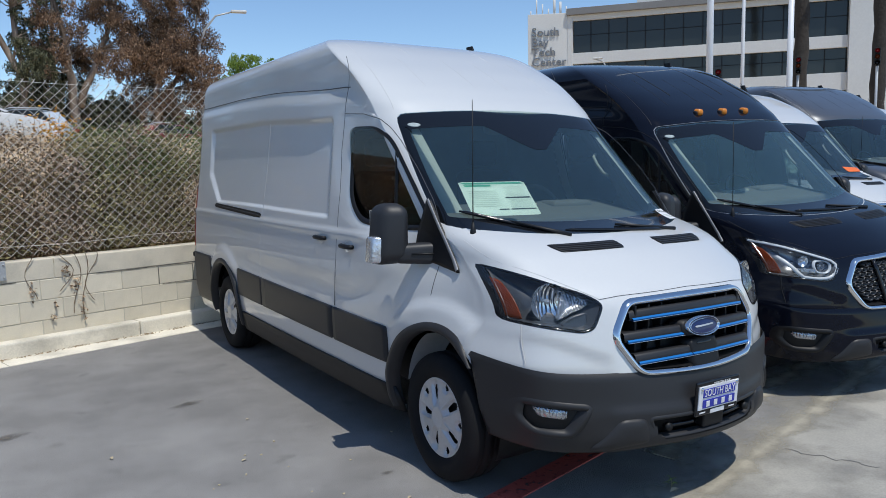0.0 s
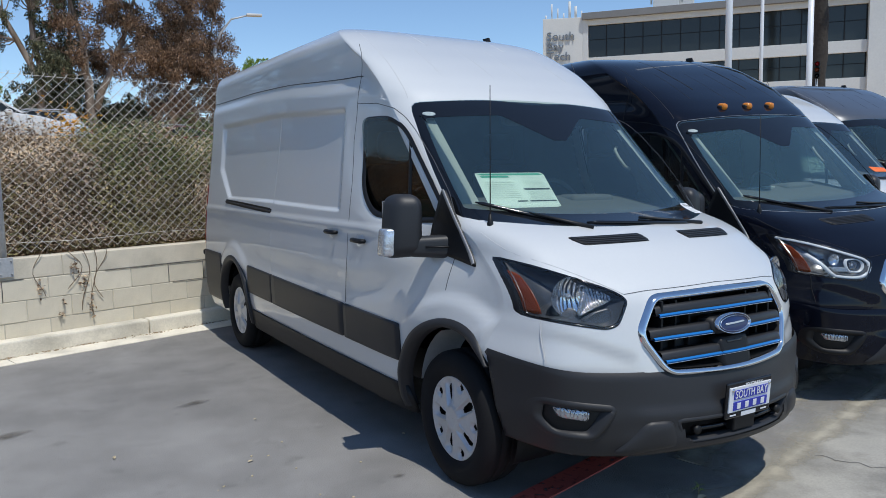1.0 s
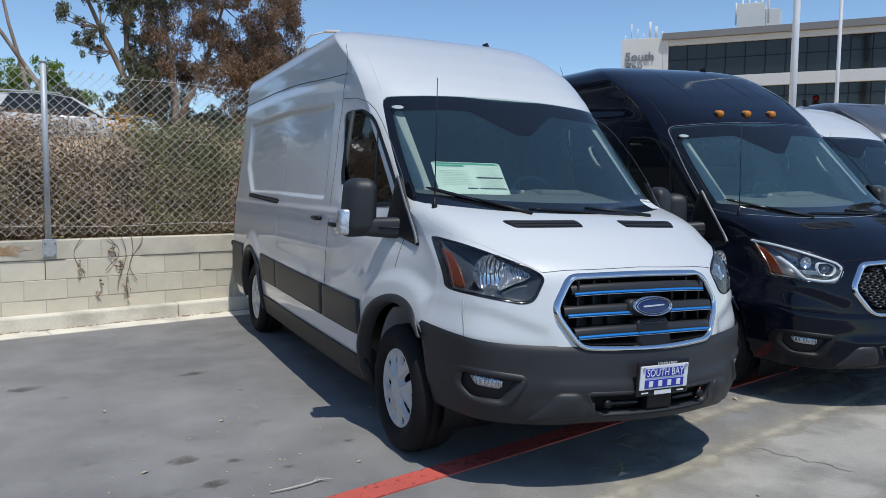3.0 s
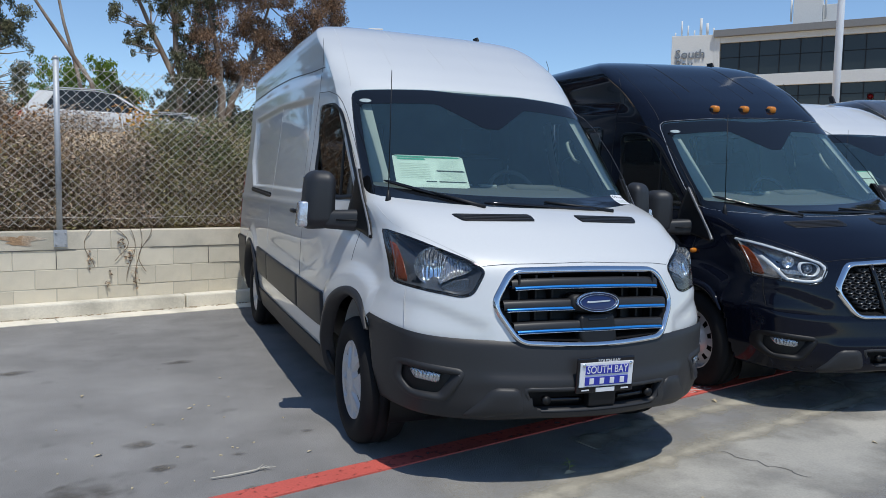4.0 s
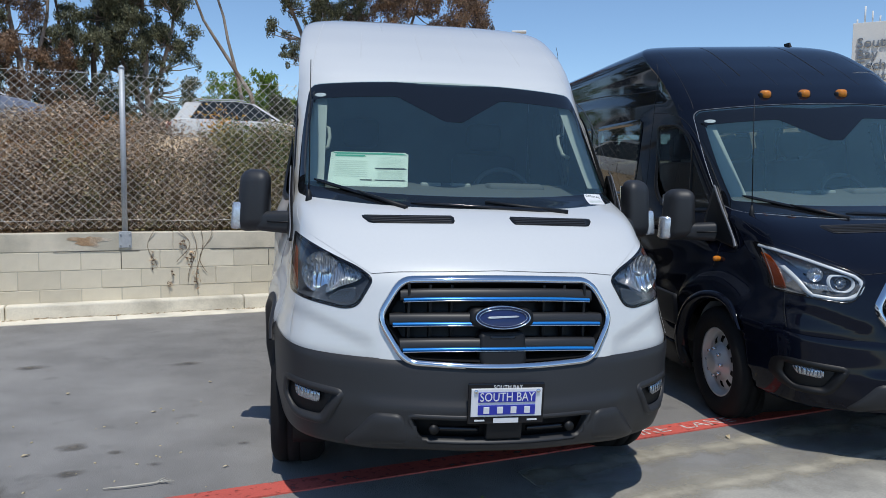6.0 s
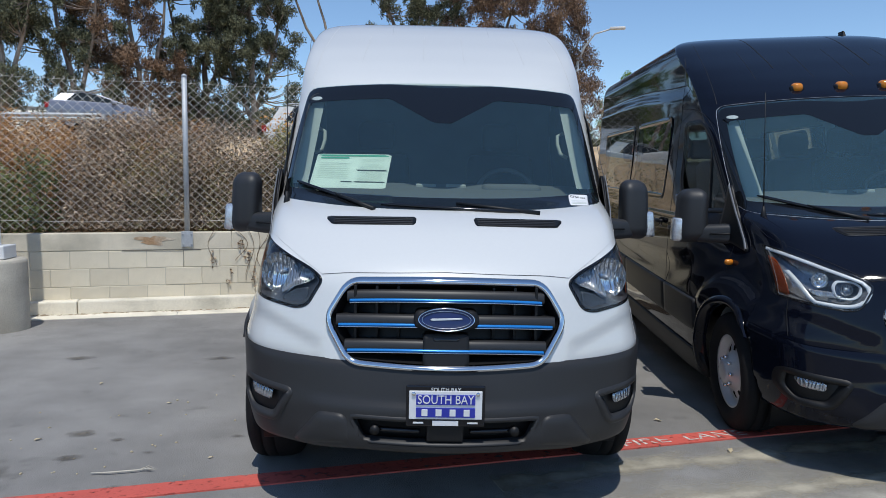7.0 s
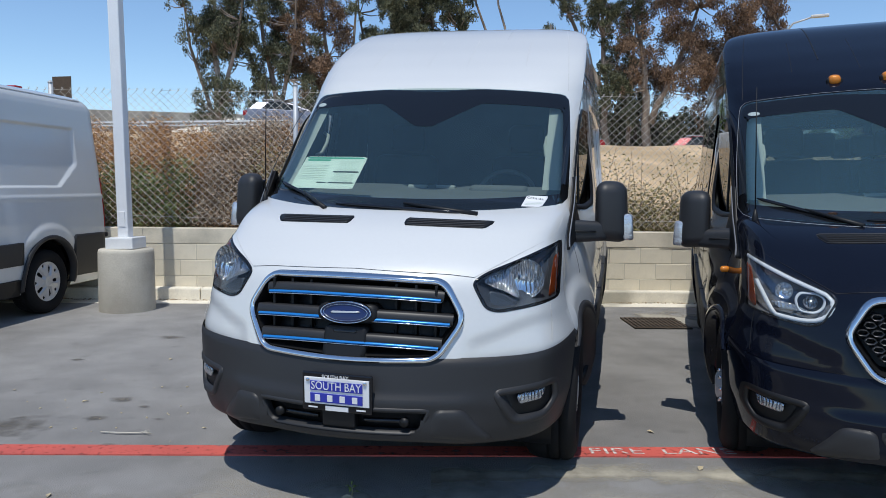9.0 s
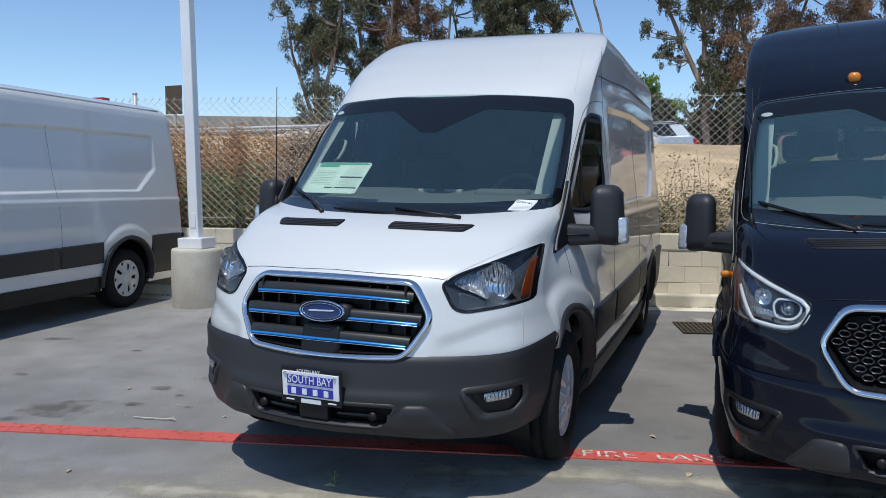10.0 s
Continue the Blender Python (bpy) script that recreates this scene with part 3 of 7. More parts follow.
        if on:
            shift_x = np.abs(p[:, 0]) - side_x(p[:, 1], p[:, 2])
            verts[rim] = np.stack([np.sign(p[:, 0]) * (side_x(near[:, 0], near[:, 1]) + shift_x), near[:, 0], near[:, 1]], 1)
        else:
            nx = near[:, 0] * (np.sign(p[:, 0]) if n == 2 else 1)
            verts[rim] = np.stack([nx, front_y(nx, near[:, 1]), near[:, 1]], 1)
    hole |= (mid[:, 1] < -0.2) & (mid[:, 2] < 0.665)
    if not cargo:
        hole |= (mid[:, 1] > 4.80) & (np.abs(np.abs(mid[:, 0]) - 0.42) < 0.34) & (np.abs(mid[:, 2] - 1.72) < 0.32)
    # the cap closes the top
    faces = [tuple(map(int, f)) for f in quad[~hole]]
    top = (len(zs) - 1) * loop
    faces.append(tuple(top + a for a in range(loop)))
    body = shape("body", verts, faces, paint, van)
    # cabin lining a little inside the shell
    lin = verts.copy()
    lin[:, 0] *= 0.955
    lin[:, 1] = np.where(lin[:, 1] < 2, lin[:, 1] + 0.05, lin[:, 1])
    lin[:, 2] -= 0.02
    keep = (mid[:, 1] < (1.75 if cargo else 4.75)) & (mid[:, 2] > 0.95) & (mid[:, 2] < 2.30) & ~hole & ~(front & inside(inset(GLASS_O, -0.01), mid[:, 0], mid[:, 2]))
    keep &= ~(~front & inside(inset(SIDE_GLASS_O, 0.0), mid[:, 1], mid[:, 2])) & ~((mid[:, 2] < 1.36) & front)
    used = np.unique(quad[keep])
    remap = -np.ones(len(verts), int)
    remap[used] = np.arange(len(used))
    shape("cabin_lining", lin[used], [tuple(map(int, f)) for f in remap[quad[keep]]], CABIN if cargo else CABIN_LIGHT, van)
    return body


def wheel(parent, x, y, out, style, lift=0.0):
    """A wheel with its tyre, rim and cover; out is the side that it faces."""
    m = Matrix.Translation((x, y, 0.352 + lift)) @ Matrix.Diagonal((out, 1, 1, 1))
    w = new("wheel")
    w.parent = parent
    tyre = [(0.205, -0.13), (0.215, -0.15), (0.25, -0.165), (0.30, -0.165), (0.335, -0.14), (0.349, -0.10), (0.352, -0.05), (0.352, -0.047), (0.345, -0.045), (0.345, -0.038), (0.352, -0.036), (0.352, 0.012), (0.345, 0.014), (0.345, 0.022), (0.352, 0.024), (0.349, 0.055), (0.335, 0.082), (0.30, 0.098), (0.262, 0.098), (0.235, 0.088), (0.215, 0.072), (0.205, 0.05)]
    me = mesh_of("tyre", *lathe(tyre, 56, m), RUBBER)
    part_mesh("tyre", me, w, "black rubber tyre")
    if style == "cover":
        nr, nq = 30, 180
        rr = np.r_[np.linspace(0.001, 0.06, 6), np.linspace(0.068, 0.206, 20), 0.211, 0.216, 0.220, 0.222]
        prof = np.interp(rr, [0, 0.045, 0.05, 0.058, 0.064, 0.09, 0.14, 0.185, 0.205, 0.213, 0.219, 0.222], [0.084, 0.086, 0.094, 0.092, 0.083, 0.082, 0.075, 0.070, 0.074, 0.078, 0.074, 0.058])
        qq = np.linspace(0, 2 * np.pi, nq, endpoint=False)
        grid_r, grid_q = np.meshgrid(rr, qq, indexing="ij")
        big = np.abs((grid_q + np.pi / 5) % (2 * np.pi / 5) - np.pi / 5) * grid_r
        small = np.abs(grid_q % (2 * np.pi / 5) - np.pi / 5) * grid_r
        e1 = ((big / (0.017 + 0.06 * (grid_r - 0.06))) ** 3 + (np.abs(grid_r - 0.138) / 0.044) ** 3) ** (1 / 3)
        e2 = np.hypot(small / 0.019, (grid_r - 0.182) / 0.021)
        rise = prof[:, None] - 0.016 * step(1.7, 1.0, e1) - 0.012 * step(1.7, 1.0, e2)
        ridge = step(0.008, 0.0, np.abs(big - 0.026 - 0.09 * np.maximum(grid_r - 0.07, 0))) * step(0.055, 0.075, grid_r) * step(0.20, 0.17, grid_r)
        rise = rise + 0.007 * ridge
        vs = np.stack([rise, grid_r * np.cos(grid_q), grid_r * np.sin(grid_q)], -1).reshape(-1, 3)
        vs = [m @ Vector(v) for v in vs]
        fs = []
        for i in range(nr - 1):
            for k in range(nq):
                k2 = (k + 1) % nq
                if (e1[i, k] + e1[i + 1, k2]) / 2 < 0.92 or (e2[i, k] + e2[i + 1, k2]) / 2 < 0.88:
                    continue
                fs.append((i * nq + k, i * nq + k2, (i + 1) * nq + k2, (i + 1) * nq + k))
        part_mesh("wheel_cover", mesh_of("wheel_cover", vs, fs, SILVER), w, "silver wheel cover with five slotted spokes")
        bk = [(0.21, 0.05), (0.19, 0.03), (0.001, 0.03)]
    else:
        pr = [(0.222, 0.055), (0.217, 0.074), (0.205, 0.07), (0.20, 0.03), (0.185, 0.02), (0.165, 0.03), (0.145, 0.04), (0.125, 0.044), (0.105, 0.052), (0.095, 0.075), (0.075, 0.085), (0.068, 0.11), (0.05, 0.118), (0.001, 0.118)]

        def cut(i, k):
            return i in (5, 6) and k % 10 in (3, 4, 5, 6)
        part_mesh("rim", mesh_of("rim", *lathe(pr, 100, m, cut), SILVER), w, "silver steel rim with round holes")
        bk = [(0.205, 0.0), (0.19, -0.02), (0.001, -0.02)]
        for q in range(8):
            a = 2 * math.pi * q / 8
            p = m @ Vector((0.08, 0.085 * math.cos(a), 0.085 * math.sin(a)))
            e = m @ Vector((0.105, 0.085 * math.cos(a), 0.085 * math.sin(a)))
            tubepart("wheel_nut", [p, e], 0.011, CHROME, w, sides=6)
    part_mesh("brake_backing", mesh_of("brake_backing", *lathe(bk, 32, m), BLACK_TRIM), w)
    return w


def extrude_text(name, text, size, depth, mat, m, parent=None, label="", align="CENTER"):
    cu = bpy.data.curves.new(name, "FONT")
    cu.body, cu.size, cu.extrude, cu.align_x, cu.align_y = text, size, depth, align, "CENTER"
    cu.resolution_u = 3
    tmp = bpy.data.objects.new(name, cu)
    scene.collection.objects.link(tmp)
    dg = bpy.context.evaluated_depsgraph_get()
    me = bpy.data.meshes.new_from_object(tmp.evaluated_get(dg))
    bpy.data.objects.remove(tmp)
    me.transform(m)
    me.materials.clear()
    me.materials.append(mat)
    return part_mesh(name, me, parent, label)


def mirror_parts(van, s):
    """One door mirror: shell, arms, lamp and foot."""
    foot = sheet(SAIL_O, on_side(s), 0.012, 0.016, 0.02)
    mir = new("door_mirror")
    mir.parent = van
    shift = Matrix.Translation((-0.033 * s, -0.11, -0.04))
    shape("mirror_foot", *foot, BLACK_TRIM, mir)
    shape("foot_trim", *strip([(0.175, 1.515), (0.03, 1.335), (-0.105, 1.150)], lambda y, z, off=0.0: on_side(s)(y, z, off + 0.014), 0.020, 0.004), FOOT_TRIM, mir, "grey edge trim")
    bm = bmesh.new()
    vs = box(bm, 1.03, 1.235, 0.30, 0.45, 1.19, 1.545, 0.0)
    for v in bm.verts:
        if v.co.y < 0.37:
            v.co.x = 1.135 + (v.co.x - 1.135) * 0.80
            v.co.z = 1.36 + (v.co.z - 1.36) * 0.90
        if v.co.z > 1.45:
            v.co.x = 1.04 + (v.co.x - 1.04) * 0.86
        if v.co.z < 1.3 and v.co.x < 1.1:
            v.co.z += 0.012
        v.co.y += (v.co.x - 1.15) * 0.35
    bmesh.ops.bevel(bm, geom=list(bm.edges), offset=0.058, segments=6, profile=0.5, affect="EDGES")
    for v in bm.verts:
        v.co.x *= s
    if s < 0:
        bmesh.ops.reverse_faces(bm, faces=list(bm.faces))
    bm.transform(shift)
    part("mirror_shell", bm, MIRROR_SHELL, mir, "dark grey mirror shell", True)
    bm = bmesh.new()
    box(bm, 0.86, 1.12, 0.20, 0.31, 1.195, 1.325, 0.0)
    for v in bm.verts:
        if v.co.x > 1.0:
            v.co.z = 1.265 + (v.co.z - 1.265) * 0.78
        v.co.y += (v.co.x - 0.9) * 0.45
    bmesh.ops.bevel(bm, geom=list(bm.edges), offset=0.03, segments=4, profile=0.5, affect="EDGES")
    for v in bm.verts:
        v.co.x *= s
    if s < 0:
        bmesh.ops.reverse_faces(bm, faces=list(bm.faces))
    bm.transform(shift)
    arm = part("mirror_arm", bm, MIRROR_SHELL, mir, "", True)
    y = lambda x: 0.196 + (x - 0.9) * 0.45
    tubepart("arm_groove", [shift @ Vector((s * x, y(x), 1.262)) for x in (0.90, 0.98, 1.05)], 0.005, BLACK_TRIM, arm, "", 6)
    bm = bmesh.new()
    box(bm, 1.195, 1.252, 0.315, 0.40, 1.215, 1.36, 0.0)
    for v in bm.verts:
        v.co.y += (v.co.x - 1.15) * 0.35
        if v.co.z > 1.3:
            v.co.x -= 0.012
    bmesh.ops.bevel(bm, geom=list(bm.edges), offset=0.016, segments=3, profile=0.5, affect="EDGES")
    for v in bm.verts:
        v.co.x *= s
    if s < 0:
        bmesh.ops.reverse_faces(bm, faces=list(bm.faces))
    bm.transform(shift)
    part("turn_lamp", bm, CLEAR_LENS, mir, "clear ribbed turn signal lens", True)
    boxpart("mirror_glass", (1.06, 1.205, 0.446, 0.452, 1.24, 1.50), CHROME, mir, "", 0.002, shift @ Matrix.Diagonal((s, 1, 1, 1)))


def lamp_parts(van, s, style):
    """One headlamp: bowl, reflectors, amber side piece and clear cover."""
    flip = lambda x, z, off=0.0: np.stack([s * x, front_y(x, z) - off, z], -1)
    lamp = new("headlamp")
    lamp.parent = van
    shape("lamp_rim", *band(inset(LAMP_O, -0.002), inset(LAMP_O, 0.013), flip, [-0.006, 0.003, 0.003, -0.006]), GLOSS_BLACK, lamp)
    shape("lamp_bowl", *band(inset(LAMP_O, 0.015), LAMP_O.mean(0) + (LAMP_O - LAMP_O.mean(0)) * 0.05, flip, [0.0, -0.05, -0.10, -0.12, -0.13, -0.13]), LAMP_DARK if style == "halogen" else LAMP_SILVER, lamp, "dark lamp housing")

    def reflector(x, z, r, depth, mat=REFLECTOR):
        y = float(front_y(x, z))
        turn = Matrix.Translation((s * x, y + (0.035 if style == "led" else 0.045), z)) @ Matrix.Rotation(s * radians(18), 4, "Z") @ Matrix.Rotation(radians(90), 4, "X")
        pr = [(r, 0.0), (r * 0.96, -0.01), (r * 0.85, -depth * 0.5), (r * 0.55, -depth * 0.85), (r * 0.2, -depth), (0.001, -depth)]
        shape("reflector", *lathe(pr, 32, turn, None, "z"), mat, lamp, "polished reflector bowl")
        bulb = [(0.012, -depth), (0.013, -0.02), (0.008, -0.008), (0.001, -0.005)]
        shape("bulb_cap", *lathe(bulb, 12, turn, None, "z"), CLEAR_LENS, lamp)
    amber = rounded([(0.845, 1.135), (0.866, 1.15), (0.871, 0.972), (0.838, 0.958)], 0.01, 40)
    shape("side_reflector", *sheet(amber, flip, -0.012, -0.010, 0.01), AMBER_DARK, lamp, "amber side reflector")
    if style == "halogen":
        reflector(0.735, 1.044, 0.092, 0.05, FLUTED)
        reflector(0.606, 1.048, 0.040, 0.03, FLUTED)
        wing = rounded([(0.560, 1.035), (0.585, 1.072), (0.66, 1.100), (0.70, 1.02), (0.725, 0.958), (0.66, 0.992), (0.60, 1.012)], 0.016, 64)
        shape("reflector_surround", *sheet(wing, flip, -0.040, -0.060, 0.02, 8), FLUTED_FINE, lamp, "silver lamp reflector panel")
        # smoked lower cover
        low = rounded([(0.590, 0.995), (0.655, 0.980), (0.715, 0.945), (0.700, 0.925), (0.640, 0.918), (0.600, 0.930)], 0.014, 48)
        shape("smoked_panel", *sheet(low, flip, -0.030, -0.036, 0.02, 5), LAMP_DARK, lamp)
    else:
        reflector(0.628, 1.008, 0.030, 0.03, FLUTED_FINE)
        reflector(0.728, 1.048, 0.040, 0.03)
        ring = rounded([(0.565, 1.030), (0.60, 1.052), (0.67, 1.052), (0.692, 1.02), (0.682, 0.965), (0.61, 0.955), (0.572, 0.985)], 0.03, 48)
        shape("light_signature", *band(ring, inset(ring, 0.011), flip, [-0.03, -0.016, -0.016, -0.03]), LIGHT_GUIDE, lamp, "pale ring light")
        guide = [(0.855, 1.180), (0.78, 1.142), (0.70, 1.104), (0.62, 1.070), (0.570, 1.048), (0.545, 1.02), (0.548, 0.985), (0.575, 0.950), (0.61, 0.934), (0.66, 0.929), (0.72, 0.937), (0.775, 0.947), (0.80, 1.00), (0.835, 1.085)]
        shape("light_signature", *strip(guide, lambda x, z, off=0.0: flip(x, z, off - 0.007), 0.019, 0.008), LIGHT_GUIDE, lamp, "pale daytime light guide")
        shelf = rounded([(0.62, 0.962), (0.76, 0.975), (0.785, 1.005), (0.70, 0.998)], 0.010, 40)
        shape("light_shelf", *sheet(shelf, flip, -0.022, -0.02, 0.01), FLUTED_FINE, lamp)
    lens = shape("lamp_cover", *sheet(inset(LAMP_O, 0.006), flip, 0.005, 0.008, 0.0, 14), LENS_GLASS, lamp, "clear lamp cover")
    lens.visible_shadow = False


def front_parts(van, style):
    """Bumper, grille, fog lamps, intake and plate."""
    u = np.sign(np.linspace(-1, 1, 141)) * (1 - (1 - np.abs(np.linspace(-1, 1, 141))) ** 1.7)
    rows = []
    edge_z = 0.715 + 0.026 * np.abs(u) ** 4 + 0.030 * np.abs(u) ** 12
    for i, t in enumerate(np.linspace(0, 1, 26)):
        foot = 0.362 - 0.026 * step(0.30, 0.75, np.abs(u)) + 0.024 * np.abs(u) ** 8
        z = foot + (edge_z - foot) * t
        x = u * FRONT_W(z)
        off = 0.012 - 0.014 * step(0.94, 1.0, t) + 0.012 * step(0.57, 0.53, z) * step(0.60, 0.50, np.abs(x)) * step(0.3, 0.36, z)
        off = off + 0.014 * step(0.50, 0.40, z) * step(0.66, 0.56, np.abs(x))
        rows.append(on_front(x, z, off))
    # the ends run back to the wheel openings
    full = []
    for r in rows:
        r = r.copy()
        ends = []
        for s in (-1, 1):
            k = 0 if s < 0 else -1
            z = r[k][2]
            stop = -(0.305 + 0.085 * min(max((0.75 - z) / 0.38, 0.0), 1.0))
            half = np.sign(r[:, 0]) == s
            over = half & (r[:, 1] > stop)
            order = np.argsort(r[half][:, 1])
            x_at = float(np.interp(stop, r[half][order, 1], np.abs(r[half][order, 0])))
            r[over, 0], r[over, 1] = s * x_at, stop
            y0 = r[k][1]
            ys = np.linspace(y0, max(stop, y0), 7)[1:]
            x_end = np.where(ys > stop - 1e-6, abs(r[k][0]), side_x(ys, np.full(6, z)) + 0.012) if over.any() else side_x(ys, np.full(6, z)) + 0.012
            ends.append(np.stack([s * x_end, ys, np.full(6, z)], 1))
        full.append(np.concatenate([ends[0][::-1], r, ends[1]]))
    lips = [np.array([f[k] for f in full]) for k in (0, -1)]
    n = len(full[0])
    low = full[0] * (0.93, 0.9, 1) + (0, 0.02, -0.0)
    full = [low] + full
    faces = [(i * n + k, i * n + k + 1, (i + 1) * n + k + 1, (i + 1) * n + k) for i in range(len(full) - 1) for k in range(n - 1)]
    mat = PLASTIC if style == "e" else PAINT_BLACK
    verts = np.concatenate(full)
    mid = verts[np.array(faces)].mean(1)
    hole = inside(inset(INTAKE_O, 0.012), mid[:, 0], mid[:, 2]) & (mid[:, 1] < -0.7)
    hole |= inside(inset(FOG_O, 0.012), np.abs(mid[:, 0]), mid[:, 2]) & (mid[:, 1] < -0.3)
    hole |= inside(inset(GRILLE_O, 0.012), mid[:, 0], mid[:, 2]) & (mid[:, 1] < -0.5)
    corner = verts[np.array(faces)]
    hole |= np.linalg.norm(np.cross(corner[:, 2] - corner[:, 0], corner[:, 3] - corner[:, 1]), axis=1) < 1e-7
    bumper = shape("bumper", verts, [f for f, hcut in zip(faces, hole) if not hcut], mat, van, "dark grey moulded bumper" if style == "e" else "gloss black bumper")
    for edge in lips:
        back = edge * (0.93, 1, 1) + (0, 0.012, 0)
        n2 = len(edge)
        shape("bumper_lip", np.concatenate([edge, back]), [(k, k + 1, n2 + k + 1, n2 + k) for k in range(n2 - 1)], mat, bumper)
    # lower intake
    shape("intake_frame", *band(inset(INTAKE_O, -0.006), inset(INTAKE_O, 0.022), on_front, [0.02, 0.032, 0.028, -0.02]), PLASTIC, bumper)
    shape("intake_back", *sheet(inset(INTAKE_O, -0.01), on_front, -0.05, -0.05), BLACK_TRIM, bumper)
    for sx in (-1, 1):
        tubepart("intake_bar", [(sx * a, float(front_y(sx * a, 0.455)) + 0.005, 0.445) for a in np.linspace(0.10, 0.29, 6)], 0.012, GLOSS_BLACK, bumper)
        tubepart("sensor", [(sx * 0.285, -0.985, 0.447), (sx * 0.285, -1.01, 0.447)], 0.02, BLACK_TRIM, bumper, sides=16)
        # pale skid wing beside the intake
        wing = rounded([(0.35, 0.375), (0.41, 0.505), (0.525, 0.505), (0.645, 0.355), (0.60, 0.340)], 0.03, 48)
        flip = lambda x, z, off=0.0: np.stack([sx * x, front_y(x, z) - off, z], -1)
        shape("skid_wing", *sheet(wing, flip, 0.024, 0.045, 0.03, 6, 4), PLASTIC, bumper)
        fog = new("fog_lamp")
        fog.parent = van
        shape("fog_bezel", *band(inset(FOG_O, -0.012), inset(FOG_O, 0.03), flip, [0.008, 0.022, 0.02, -0.02]), PLASTIC if style == "e" else BLACK_TRIM, fog)
        shape("fog_recess", *sheet(inset(FOG_O, 0.012), flip, -0.022, -0.03), BLACK_TRIM, fog)
        lens = rounded([(0.735, 0.552), (0.85, 0.566), (0.836, 0.520), (0.745, 0.508)], 0.014, 36)
        shape("fog_lens", *sheet(lens, flip, -0.004, 0.002, 0.02), FLUTED_FINE, fog, "clear fog lamp lens")
    # grille
    grille = new("grille")
    grille.parent = van
    shape("grille_surround", *band(inset(GRILLE_O, -0.008), inset(GRILLE_O, 0.026), on_front, [-0.01, 0.022, 0.026, 0.018, -0.02]), CHROME, grille, "bright chrome grille surround")
    shape("grille_liner", *band(inset(GRILLE_O, 0.024), inset(GRILLE_O, 0.05), on_front, [0.008, -0.01, -0.05, -0.07]), BLACK_TRIM, grille)
    shape("grille_back", *sheet(inset(GRILLE_O, -0.01), on_front, -0.09, -0.09), BLACK_TRIM, grille)

    def slat(z, half, drop, height, off, mat, name, tall=0.0):
        a = np.linspace(-half, half, 41)
        zz = z - drop * np.abs(a / half) ** 2.5
        prof = [(-0.05, height * 0.5), (off - 0.008, height * 0.55), (off, height * 0.35), (off, -height * 0.35), (off - 0.008, -height * 0.5), (-0.05, -height * 0.5)]
        rows = [on_front(a, zz + dz, o) for o, dz in prof]
        n = len(a)
        faces = [(i * n + k, i * n + k + 1, ((i + 1) % 6) * n + k + 1, ((i + 1) % 6) * n + k) for i in range(6) for k in range(n - 1)]
        shape(name, np.concatenate(rows), faces, mat, grille)
    if style == "e":
        for z, half, drop in ((0.985, 0.415, 0.012), (0.885, 0.46, 0.012), (0.785, 0.42, 0.012)):
            slat(z, half, drop, 0.044, 0.012, GRILLE_BLACK, "grille_slat")
            slat(z - 0.016, half - 0.012, drop, 0.011, 0.020, BLUE, "blue_strip")
            slat(z - 0.024, half - 0.012, drop, 0.004, 0.019, CHROME, "bright_strip")
        for xx in (-0.38, -0.29, -0.2, 0.2, 0.29, 0.38):
            boxpart("grille_rib", (xx - 0.006, xx + 0.006, -0.87, -0.78, 0.70, 1.02), BLACK_TRIM, grille, "", 0.002)
        box_o = rounded([(-0.095, 0.835), (0.095, 0.835), (0.095, 0.705), (-0.095, 0.705)], 0.015, 32)
        shape("camera_box", *sheet(box_o, on_front, 0.018, 0.018, 0.07), BLACK_TRIM, grille, "black sensor cover")
        slat(0.770, 0.092, 0.0, 0.010, 0.026, BLUE, "blue_strip")
        shape("sensor_mark", *sheet(rounded([(-0.055, 0.822), (0.055, 0.822), (0.055, 0.810), (-0.055, 0.810)], 0.005, 24), on_front, 0.020, 0.021, 0.006), GLOSS_BLACK, grille)
        ov = lambda a, b: np.stack([a * np.cos(np.linspace(0, 2 * np.pi, 64, endpoint=False)), 0.897 + b * np.sin(np.linspace(0, 2 * np.pi, 64, endpoint=False))], 1)
        emb = new("emblem")
        emb.parent = van
        shape("emblem_base", *sheet(rounded([(-0.135, 0.93), (0.135, 0.93), (0.135, 0.855), (-0.135, 0.855)], 0.04, 40), on_front, 0.02, 0.03, 0.08), BLACK_TRIM, emb)
        shape("emblem_rim", *band(ov(0.118, 0.0475), ov(0.111, 0.042), on_front, [0.02, 0.044, 0.046, 0.036]), CHROME, emb)
        shape("emblem_field", *sheet(ov(0.114, 0.044), on_front, 0.036, 0.042), EMBLEM_BLUE, emb, "plain dark blue oval")
        shape("emblem_rim", *band(ov(0.101, 0.0355), ov(0.0985, 0.0335), on_front, [0.038, 0.045, 0.045, 0.038]), CHROME, emb)
        shape("emblem_bar", *sheet(rounded([(-0.066, 0.901), (0.068, 0.905), (0.066, 0.899), (-0.068, 0.893)], 0.003, 32), on_front, 0.0445, 0.0445, 0.004), SILVER, emb)
    else:
        o = inset(GRILLE_O, 0.03)
        for r in range(11):
            z = 0.70 + 0.033 * r
            for c in range(-9, 10):
                x = 0.055 * c + (0.0275 if r % 2 else 0)
                if inside(inset(o, 0.02), np.array([x]), np.array([z]))[0]:
                    hexo = np.stack([x + 0.026 * np.cos(np.arange(6) * np.pi / 3), z + 0.017 * np.sin(np.arange(6) * np.pi / 3)], 1)
                    shape("mesh_cell", *band(hexo, inset(hexo, 0.006), on_front, [-0.05, -0.005, -0.005, -0.05]), CELL, grille)
